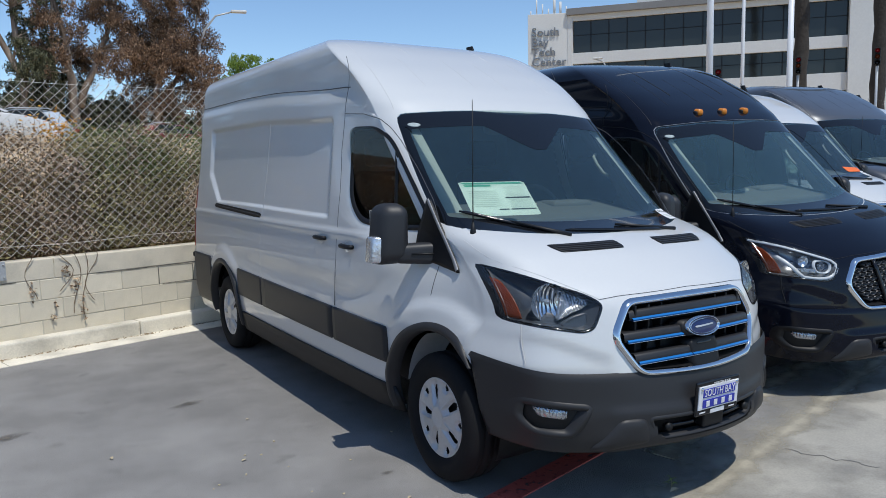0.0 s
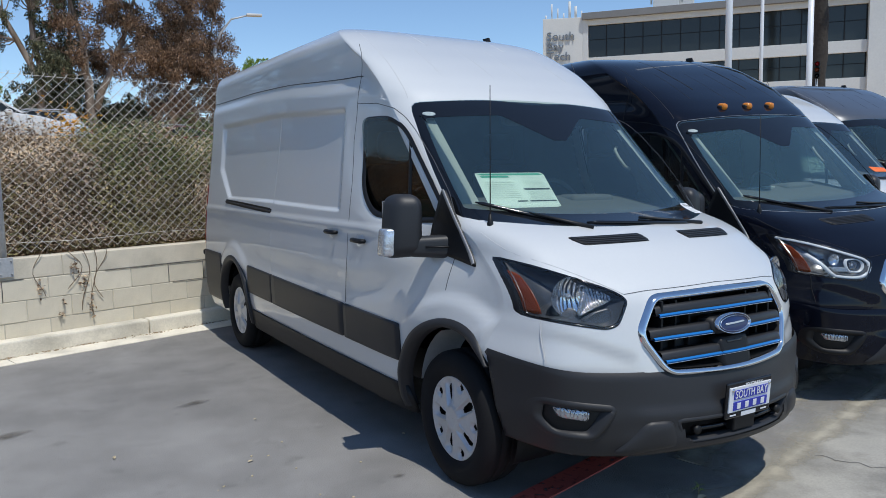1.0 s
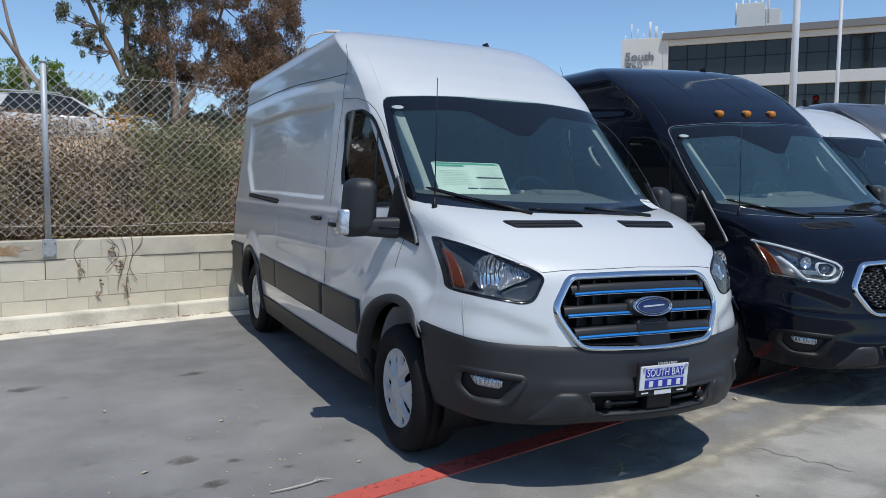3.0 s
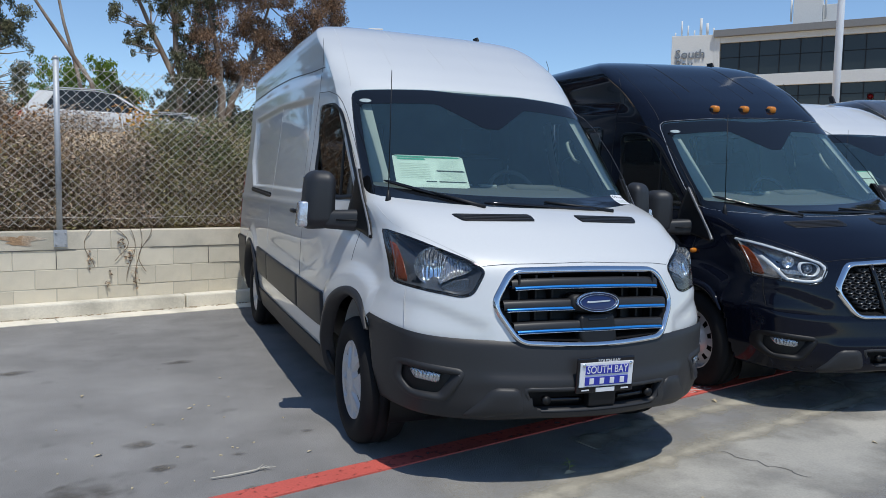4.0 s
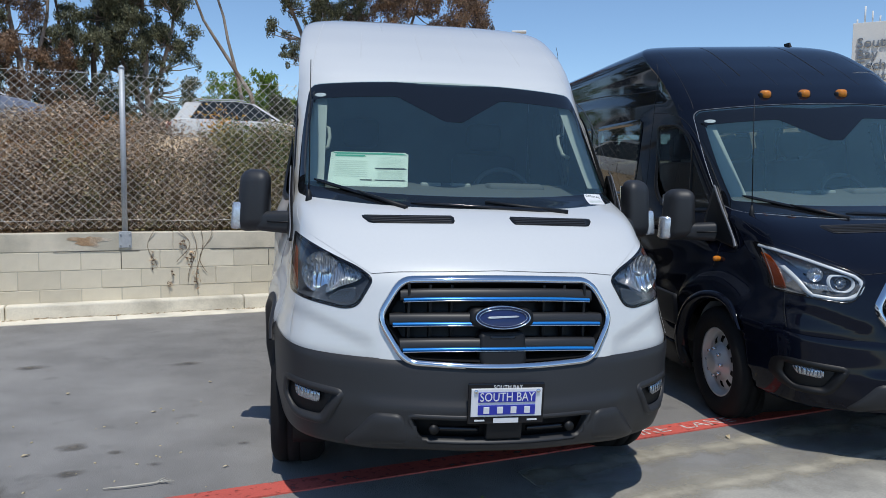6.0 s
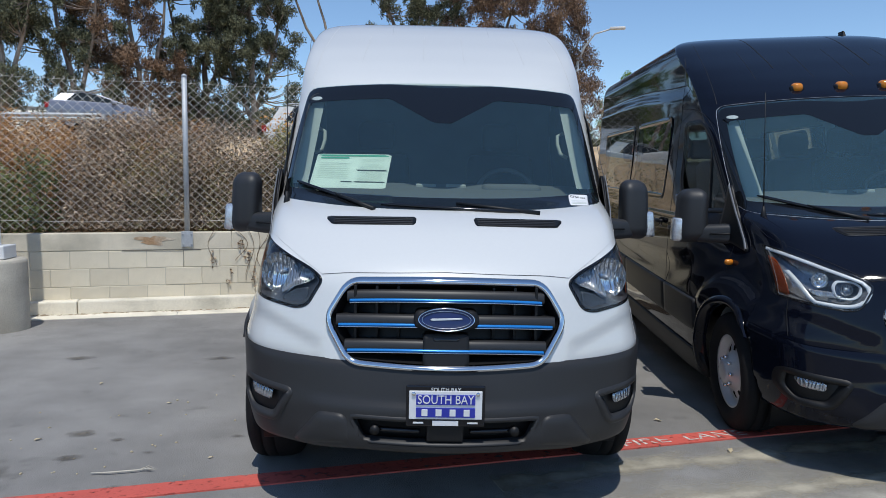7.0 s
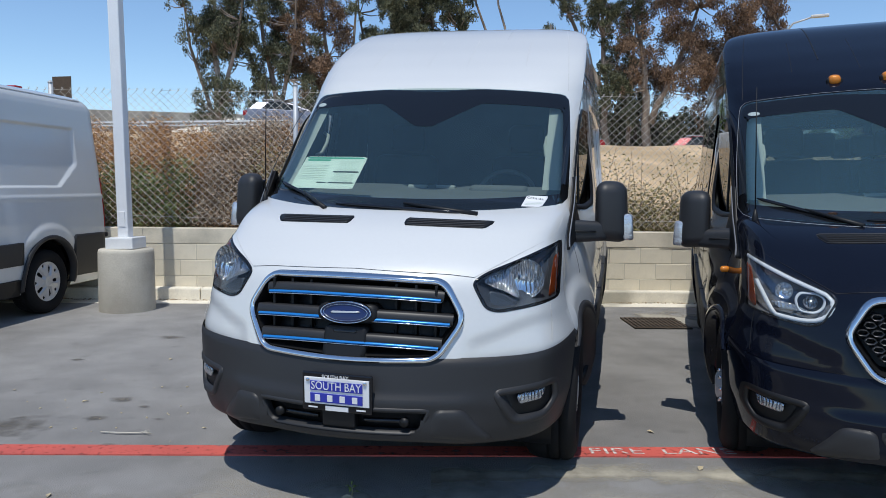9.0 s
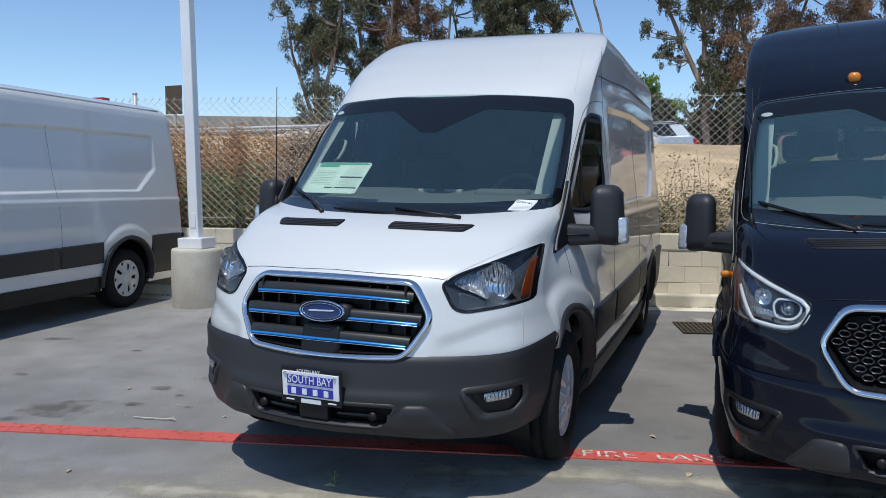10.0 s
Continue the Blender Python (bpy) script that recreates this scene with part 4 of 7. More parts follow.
        for sx in (-1, 1):
            tubepart("grille_bar", [(sx * (0.20 + 0.05 * t), float(front_y(sx * (0.2 + 0.05 * t), 0.69 + 0.34 * t)) - 0.005, 0.69 + 0.34 * t) for t in np.linspace(0, 1, 6)], 0.016, GLOSS_BLACK, grille)


def number_board(van):
    """The dealer's paper plate in a black frame under the grille."""
    pl = new("front_plate")
    pl.parent = van
    y = -1.055
    tilt = Matrix.Translation((0, y, 0.566)) @ Matrix.Rotation(radians(4), 4, "X")
    boxpart("plate_frame", (-0.158, 0.158, 0, 0.014, -0.088, 0.083), GLOSS_BLACK, pl, "black plate frame", 0.006, tilt)
    boxpart("plate_card", (-0.146, 0.146, -0.006, 0.004, -0.055, 0.062), PLATE_WHITE, pl, "white dealer plate", 0.002, tilt)
    face = tilt @ Matrix.Translation((0, -0.0085, 0)) @ Matrix.Rotation(radians(90), 4, "X")
    boxpart("blue_field", (-0.118, 0.118, -0.010, 0, 0.006, 0.048), PLATE_BLUE, pl, "", 0.001, tilt)
    boxpart("blue_field", (-0.118, 0.118, -0.010, 0, -0.046, -0.006), PLATE_BLUE, pl, "", 0.001, tilt)
    t = Matrix.Translation
    extrude_text("plate_lettering", "SOUTH BAY", 0.052, 0.0008, PLATE_WHITE, face @ t((0, 0.027, 0.0025)) @ Matrix.Diagonal((0.80, 1, 1, 1)), pl)
    for k in range(4):
        boxpart("plate_bar", (-0.096 + 0.056 * k, -0.072 + 0.056 * k, -0.0125, -0.009, -0.040, -0.012), PLATE_WHITE, pl, "", 0.001, tilt)
    extrude_text("frame_lettering", "SOUTH BAY", 0.022, 0.0008, PLATE_WHITE, face @ t((0, 0.072, 0.010)), pl)
    boxpart("frame_bar", (-0.052, 0.052, -0.004, -0.0005, -0.083, -0.062), PLATE_WHITE, pl, "", 0.001, tilt)
    for a in (-0.13, 0.088):
        boxpart("frame_bar", (a, a + 0.042, -0.003, -0.0005, -0.075, -0.068), PLATE_WHITE, pl, "", 0.001, tilt)
    for a in (-0.128, 0.128):
        for b in (0.052,):
            p = tilt @ Vector((a, -0.004, b))
            tubepart("plate_screw", [p, tilt @ Vector((a, -0.012, b))], 0.008, CHROME, pl, sides=10)
    boxpart("plate_bracket", (-0.075, 0.075, 0.012, 0.06, -0.16, -0.05), BLACK_TRIM, pl, "", 0.008, tilt)


def hood_parts(van, paint):
    for s in (-1, 1):
        flip = lambda x, z, off=0.0: np.stack([s * x, front_y(x, z) - off, z], -1)
        # air inlet in the bonnet
        o = rounded([(0.132, 1.295), (0.545, 1.290), (0.562, 1.284), (0.522, 1.256), (0.137, 1.262)], 0.008, 56)
        vent = new("bonnet_vent")
        vent.parent = van
        shape("vent_frame", *sheet(o, flip, 0.003, 0.003, 0.01), BLACK_TRIM, vent, "black bonnet air inlet")
        for k in range(4):
            z = 1.2665 + 0.0072 * k
            shape("vent_slat", *strip([(0.15, z), (0.515, z - 0.002)], flip, 0.003, 0.007), PLASTIC if paint is PAINT_WHITE else BLACK_TRIM, vent)
        if paint is not PAINT_WHITE:
            shape("vent_rim", *band(inset(o, -0.003), inset(o, 0.001), flip, [0.0, 0.005, 0.005, 0.0]), PLASTIC, vent)
        # bonnet shut line and wing seam
        line = [(0.53, 1.055), (0.60, 1.095), (0.72, 1.162), (0.835, 1.222), (0.852, 1.27), (0.862, 1.335)]
        shape("bonnet_gap", *strip(line, flip, 0.0022, 0.002), SEAM_GREY if paint is PAINT_WHITE else BLACK_TRIM, van)
    shape("bonnet_gap", *strip([(-0.53, 1.055), (-0.42, 1.066), (0, 1.078), (0.42, 1.066), (0.53, 1.055)], on_front, 0.0022, 0.0015), GAP if paint is PAINT_WHITE else BLACK_TRIM, van)
    for xx, mm in ((-0.12, 1), (0.14, 1), (-0.50, 1), (0.52, 1)):
        shape("roof_rib", *strip([(xx, 2.21), (xx * 0.95, 2.46)], on_front, 0.004, 0.0015), SEAM_GREY if paint is PAINT_WHITE else BLACK_TRIM, van)
    for s in (-1, 1):
        sm = SEAM_GREY if paint is PAINT_WHITE else BLACK_TRIM
        shape("roof_seam", *strip([(s * 0.80, 2.045), (s * 0.785, 2.2), (s * 0.765, 2.35), (s * 0.74, 2.48), (s * 0.715, 2.58)], on_front, 0.004, 0.0015), sm, van)


def wiper(van, base, tip, elbow):
    w = new("wiper")
    w.parent = van
    at = lambda p, o: (p[0], float(front_y(p[0], p[1])) - o, p[1])
    tubepart("wiper_arm", [at(base, 0.02), at([(a + b) / 2 for a, b in zip(base, elbow)], 0.045), at(elbow, 0.035)], [0.012, 0.010, 0.007], BLACK_TRIM, w)
    n = 14
    pts = [tuple(np.array(base) + (np.array(tip) - np.array(base)) * t) for t in np.linspace(0.12, 1, n)]
    tubepart("wiper_blade", [at(p, 0.016 + 0.008 * math.sin(math.pi * i / (n - 1))) for i, p in enumerate(pts)], [0.004] + [0.010] * (n - 2) + [0.004], GLOSS_BLACK, w, sides=6)


def glass_parts(van, pane=None, edge=False):
    """Windshield with its printed border, side glass, wipers, mirror foot and stickers."""
    ws = new("windshield")
    ws.parent = van
    g = shape("pane", *sheet(GLASS_O, on_front, 0.002, 0.002, 0.0, 24), pane or WINDSHIELD, ws)
    if edge:
        # pale band modelled in place of the sun's glint on the body lip
        shape("glass_edge", *band(inset(GLASS_O, -0.010), inset(GLASS_O, -0.0082), on_front, [0.0, 0.005, 0.005, 0.0]), GALV, ws, "thin bright glass edge")
    inner = inset(GLASS_O, 0.034)
    inner[:, 1] = np.where(GLASS_O[:, 1] > 1.95, inner[:, 1] - 0.066, inner[:, 1])
    inner[:, 1] = np.where(GLASS_O[:, 1] < 1.40, inner[:, 1] + 0.022, inner[:, 1])
    dip = np.clip((0.31 - np.abs(inner[:, 0])) / 0.26, 0, 1) * (inner[:, 1] > 1.85)
    inner[:, 1] -= dip * 0.155
    shape("black_border", *band(inset(GLASS_O, -0.006), inner, on_front, [-0.004, 0.004, 0.004, 0.004, 0.004]), FRIT, ws, "black printed glass border")
    for s in (-1, 1):
        dv = new("side_window")
        dv.parent = van
        shape("pane", *sheet(inset(SIDE_GLASS_O, 0.004), flat_side(s, SIDE_GLASS_O, -0.014, 0.55), 0.0, 0.0), TINTED, dv)
        shape("window_seal", *band(inset(SIDE_GLASS_O, -0.008), inset(SIDE_GLASS_O, 0.026), on_side(s), [-0.004, 0.006, 0.006, -0.006]), BLACK_TRIM, dv, "black rubber window seal")
        shape("window_divider", *strip([(0.545, 1.36), (0.555, 1.80)], flat_side(s, SIDE_GLASS_O, -0.014, 0.55), 0.03, 0.006), BLACK_TRIM, dv)
        a = np.linspace(1.44, 1.98, 14)
        rows = [on_front(s * np.full(14, x0) * (1.0 - 0.06 * (a - 1.44)), a, o) for x0, o in ((0.85, -0.012), (0.80, -0.035), (0.725, -0.055))]
        shape("pillar_trim", np.concatenate(rows), [(i * 14 + k, i * 14 + k + 1, (i + 1) * 14 + k + 1, (i + 1) * 14 + k) for i in range(2) for k in range(13)], CABIN_LIGHT, van, "pale inner pillar trim")
        tubepart("grab_handle", [(s * 0.74, 0.45, 1.62), (s * 0.70, 0.46, 1.64), (s * 0.69, 0.51, 1.70), (s * 0.695, 0.55, 1.75), (s * 0.73, 0.57, 1.77)], 0.011, CABIN_LIGHT, van)
    wiper(van, (-0.34, 1.325), (-0.775, 1.452), (-0.56, 1.395))
    wiper(van, (0.46, 1.318), (-0.31, 1.347), (0.06, 1.358))


def cabin_parts(van, cargo=True):
    bm = bmesh.new()
    box(bm, -0.84, 0.84, 0.03, 0.66, 1.08, 1.40, 0.045, None, 4)
    for v in bm.verts:
        if v.co.z > 1.3:
            v.co.z += 0.045 * step(0.1, 0.55, v.co.y) - 0.035 * step(0.25, 0.03, v.co.y) + 0.012 * math.cos(v.co.x * 7)
            v.co.y += 0.16 * (abs(v.co.x) / 0.84) ** 4 * step(0.3, 0.0, v.co.y)
    part("dashboard", bm, DASH, van, "grey grained dashboard", True)
    for xx in (-0.09, 0.09):
        boxpart("air_outlet", (xx - 0.06, xx + 0.06, 0.50, 0.56, 1.42, 1.452), CABIN_LIGHT, van, "", 0.008)
    boxpart("instrument_hood", (0.24, 0.60, 0.44, 0.64, 1.34, 1.460), DASH, van, "", 0.04, None, True, 4)
    ring = [(0.42 + 0.185 * math.cos(q), 0.80 + 0.09 * math.sin(q), 1.385 + 0.165 * math.sin(q)) for q in np.linspace(0, 2 * math.pi, 33)]
    tubepart("steering_wheel", ring, 0.016, CABIN, van)
    boxpart("wheel_hub", (0.34, 0.50, 0.76, 0.82, 1.32, 1.43), CABIN, van, "", 0.03, None, True, 3)
    seats = [(-0.45, 0), (0.45, 0)] + ([] if cargo else [(x, d) for d in (1.05, 1.95, 2.85) for x in (-0.55, -0.05, 0.5)])
    for xx, back in seats:
        seat = new("seat")
        seat.parent = van
        boxpart("cushion", (xx - 0.23, xx + 0.23, 0.85 + back, 1.40 + back, 0.85, 1.08), SEAT, seat, "", 0.06, None, True, 3)
        boxpart("backrest", (xx - 0.24, xx + 0.24, -0.08, 0.08, 0, 0.68), SEAT, seat, "", 0.06, Matrix.Translation((0, 1.42 + back, 1.0)) @ Matrix.Rotation(radians(-10), 4, "X"), True, 3)
        boxpart("headrest", (xx - 0.13, xx + 0.13, 1.50 + back, 1.60 + back, 1.70, 1.90), SEAT, seat, "", 0.045, None, True, 3)
    if cargo:
        boxpart("bulkhead", (-0.84, 0.84, 1.74, 1.76, 0.4, 2.26), CABIN, van, "", 0.003)
    depth = 1.74 if cargo else 4.7
    boxpart("headliner", (-0.76, 0.76, 1.06, depth, 2.20, 2.23), CABIN if cargo else CABIN_LIGHT, van, "", 0.003)
    boxpart("cabin_floor", (-0.90, 0.90, -0.1, depth, 0.80, 0.86), CABIN, van, "", 0.003)
    boxpart("bonnet_underside", (-0.78, 0.78, -0.50, -0.05, 0.9, 1.10), BLACK_TRIM, van, "", 0.003)
    bm = bmesh.new()
    box(bm, -0.16, 0.16, 0.60, 0.70, 1.90, 1.99, 0.03)
    part("sensor_pod", bm, CABIN, van, "", True)


def side_parts(van, s, paint, cargo, roof_high):
    side = on_side(s)
    # lower cladding and sill
    sections = ((0.46, 1.194), (1.20, 2.625), (2.631, 3.30))
    for a, b in sections:
        o = rounded([(a, 0.553 + 0.008 * a), (b, 0.553 + 0.008 * b), (b, 0.762 + 0.016 * b), (a, 0.762 + 0.016 * a)], 0.008, 96)
        shape("side_cladding", *sheet(o, side, 0.014, 0.018, 0.016, 8), PLASTIC, van, "dark grey side moulding")
    o = rounded([(4.18, 0.36), (4.78, 0.36), (4.78, 0.84), (4.18, 0.84)], 0.012, 48)
    shape("side_cladding", *sheet(o, side, 0.014, 0.018, 0.016, 8), PLASTIC, van)
    o = rounded([(0.39, 0.252), (3.32, 0.252), (3.32, 0.43), (0.39, 0.42)], 0.01, 64)
    shape("sill", *sheet(o, side, 0.013, 0.015, 0.02, 9), BLACK_TRIM, van, "black sill")
    # wheel arch mouldings and liners
    for yw in (0.0, 3.75):
        q = np.linspace(math.radians(-12), math.radians(137 if yw == 0 else 192), 60)
        rows = []
        for r, off in ((ARCH_R + 0.026, 0.0), (ARCH_R + 0.022, 0.020), (ARCH_R - 0.004, 0.026), (ARCH_R - 0.022, 0.020), (ARCH_R - 0.026, -0.05)):
            fade = step(math.radians(139), math.radians(112), q) if yw == 0 else 1.0
            rim = (ARCH_R - 0.026) + (r - ARCH_R + 0.026) * (0.25 + 0.75 * fade)
            yy, zz = yw + rim * np.cos(q), ARCH_Z + rim * np.sin(q)
            rows.append(side(yy, np.maximum(zz, 0.24), off * (0.5 + 0.5 * fade) + 0.010))
        n = len(q)
        shape("arch_moulding", np.concatenate(rows), [(i * n + k, i * n + k + 1, (i + 1) * n + k + 1, (i + 1) * n + k) for i in range(4) for k in range(n - 1)], PLASTIC if paint is not PAINT_BLACK else PAINT_BLACK, van, "wheel arch moulding")
        q = np.linspace(math.radians(-28), math.radians(208), 60)
        rows = [np.stack([np.full(n, s * xx), yw + (ARCH_R - 0.02) * np.cos(q), np.maximum(ARCH_Z + (ARCH_R - 0.02) * np.sin(q), 0.2)], 1) for xx in (0.90 if yw else 0.86, 0.74, 0.55)]
        rows.append(np.stack([np.full(n, s * 0.55), np.full(n, yw), np.full(n, 0.4)], 1))
        shape("wheel_well", np.concatenate(rows), [(i * n + k, i * n + k + 1, (i + 1) * n + k + 1, (i + 1) * n + k) for i in range(3) for k in range(n - 1)], BLACK_TRIM, van)
        if yw == 0:
            q2 = np.linspace(math.radians(8), math.radians(62), 16)
            rows = [np.stack([np.full(16, s * xx), (ARCH_R - 0.03 - dd) * np.cos(q2), ARCH_Z + (ARCH_R - 0.03 - dd) * np.sin(q2)], 1) for xx, dd in ((0.90, 0.0), (0.74, 0.004), (0.70, 0.03))]
            shape("arch_liner", np.concatenate(rows), [(i * 16 + k, i * 16 + k + 1, (i + 1) * 16 + k + 1, (i + 1) * 16 + k) for i in range(2) for k in range(15)], LINER, van, "pale grey inner wheel arch")
    # shut lines
    def seam(pts, w=0.005, mat=GAP):
        shape("panel_gap", *strip(pts, side, w, 0.0012), mat if paint is PAINT_WHITE else BLACK_TRIM, van)
    top = 2.215 if roof_high else 2.05
    seam([(1.225, 2.06), (1.235, 1.82), (1.185, 1.53), (1.165, 1.1), (1.18, 0.79)])
    if roof_high:
        seam([(1.225, 2.055), (1.215, 2.12), (1.17, 2.22), (1.165, 2.29), (1.175, 2.36), (1.21, 2.42)], 0.0035)
        ys = np.linspace(1.18, 4.72, 40)
        sunk = lambda y, z, off=0.0: np.stack([s * (side_x(y, z) - 0.022 + off), y, z], -1)
        shape("panel_gap", *strip(np.stack([ys, roof_line(ys) + 0.004], 1), sunk, 0.007, 0.004), GAP if paint is PAINT_WHITE else BLACK_TRIM, van)
    seam([(1.225, 2.05), (0.97, 2.032), (0.755, 1.988), (0.615, 1.928), (0.50, 1.852), (0.30, 1.682), (0.13, 1.505), (0.05, 1.35), (0.06, 1.15), (0.10, 0.88), (0.28, 0.80)])
    if cargo:
        seam([(2.68, 0.80), (2.68, 1.29), (2.66, 1.40), (2.62, 2.06)], 0.003, SEAM_GREY if s < 0 else GAP)
        o = rounded([(2.70, 1.335), (4.10, 1.375), (4.10, 1.335), (2.70, 1.290)], 0.01, 48)
        if s < 0:
            rail = shape("door_rail", *sheet(o, side, 0.004, 0.002, 0.012), BLACK_TRIM, van, "black sliding door rail")
            shape("rail_lip", *strip([(2.70, 1.312), (4.09, 1.355)], side, 0.012, 0.008), PLASTIC, rail)
    else:
        for o in REAR_GLASS_O:
            rw = new("rear_side_window")
            rw.parent = van
            shape("pane", *sheet(o, flat_side(s, o), 0.003, 0.003, 0.0, 8), REAR_TINT, rw)
            shape("window_border", *band(inset(o, -0.004), inset(o, 0.05), side, [0.0, 0.006, 0.006, -0.004]), FRIT, rw, "black printed glass border")
    # handles
    for y, z in ((1.41, 1.218), (0.985, 1.190)):
        if s > 0 and y > 1.2:
            continue
        hd = new("door_handle")
        hd.parent = van
        o = rounded([(y - 0.085, z - 0.035), (y + 0.085, z - 0.035), (y + 0.085, z + 0.04), (y - 0.085, z + 0.04)], 0.035, 32)
        dish = np.stack([y + 0.005 + 0.052 * np.cos(np.linspace(0, 2 * np.pi, 32, endpoint=False)), z + 0.012 + 0.048 * np.sin(np.linspace(0, 2 * np.pi, 32, endpoint=False))], 1)
        shape("handle_recess", *band(dish, inset(dish, 0.012), side, [0.0, 0.0035, 0.0035, 0.0]), paint, hd)
        pts = [side(np.array([yy]), np.array([z + 0.008]), oo)[0] for yy, oo in ((y - 0.085, 0.01), (y - 0.06, 0.028), (y, 0.032), (y + 0.06, 0.028), (y + 0.08, 0.010))]
        tubepart("handle_grip", pts, [0.013, 0.015, 0.015, 0.015, 0.013], BLACK_TRIM, hd, "black door handle", 10)
    mirror_parts(van, s)
    boxpart("bumper_stop", (0.955, 1.005, 4.80, 4.86, 0.775, 0.835), BLACK_TRIM, van, "", 0.02, Matrix.Diagonal((s, 1, 1, 1)), True, 3)
    flip = lambda x, z, off=0.0: np.stack([s * x, front_y(x, z) - off, z], -1)
    shape("panel_gap", *strip([(0.846, 0.945), (0.862, 0.86), (0.872, 0.765)], flip, 0.0022, 0.0012), SEAM_GREY if paint is PAINT_WHITE else BLACK_TRIM, van)
    # tail lamp at the rear corner
    rows = []
    for z in np.linspace(0.90, 1.50, 7):
        w = float(side_x(np.array(4.7), np.array(z)))
        rows += [(s * (w - 0.14 + rr * math.cos(q)), 4.77 + rr * math.sin(q), z) for q, rr in ((0.27, 0.138), (0.31, 0.145), (0.60, 0.148), (1.0, 0.148), (1.45, 0.146))]
    shape("tail_lamp", rows, [(5 * i + k, 5 * i + k + 1, 5 * i + k + 6, 5 * i + k + 5) for i in range(6) for k in range(4)], RED_LENS, van, "red tail lamp")


def antenna(van, x=-0.80):
    a = new("antenna")
    a.parent = van
    z0, y0 = 1.345, -0.12
    tubepart("antenna_base", [(x, y0, z0 - 0.04), (x, y0, z0 + 0.01), (x, y0, z0 + 0.055)], [0.022, 0.016, 0.006], BLACK_TRIM, a)
    tubepart("antenna_rod", [(x, y0, z0 + 0.05), (x + 0.003, y0 + 0.004, z0 + 0.69)], [0.0034, 0.0022], BLACK_TRIM, a, sides=6)
    fin = bmesh.new()
    box(fin, 0.552, 0.588, 1.80, 1.88, 2.58, 2.68, 0.0)
    for v in fin.verts:
        if v.co.z > 2.66:
            v.co.y += 0.05
            v.co.x = 0.57 + (v.co.x - 0.57) * 0.3
    part("roof_aerial", fin, BLACK_TRIM, van, "small black roof aerial", False)


def price_sheet(van, x0, x1, z0, z1, lean=0.0):
    """A printed price list stuck inside the windshield."""
    ps = new("price_sheet")
    ps.parent = van
    o = rounded([(x0, z1), (x1, z1 + lean), (x1 - 0.024, z0 + lean), (x0 - 0.024, z0)], 0.004, 48)
    shape("paper", *sheet(o, on_front, -0.012, -0.012), PAPER, ps, "pale green printed sheet")

    def bar(a, b, c, d, mat):
        p = lambda u, v: (x0 + (x1 - x0) * u - 0.024 * (1 - v), z0 + (z1 - z0) * v + lean * u)
        shape("print_block", *sheet(rounded([p(a, d), p(b, d), p(b, c), p(a, c)], 0.001, 24), on_front, -0.009, -0.009, 0, 3), mat, ps)
    bar(0.02, 0.98, 0.93, 0.98, PAPER_GREEN)
    bar(0.05, 0.45, 0.86, 0.91, PAPER_GREEN)
    bar(0.57, 0.98, 0.50, 0.54, INK)
    bar(0.57, 0.98, 0.17, 0.20, INK)
    bar(0.40, 0.55, 0.17, 0.20, INK)
    for k in range(9):
        bar(0.60, 0.93, 0.57 + 0.035 * k, 0.575 + 0.035 * k, INK_GREY)
        bar(0.05, 0.50, 0.28 + 0.055 * k, 0.288 + 0.055 * k, INK_GREY)
        bar(0.60, 0.95, 0.23 + 0.028 * k, 0.235 + 0.028 * k, INK_GREY)


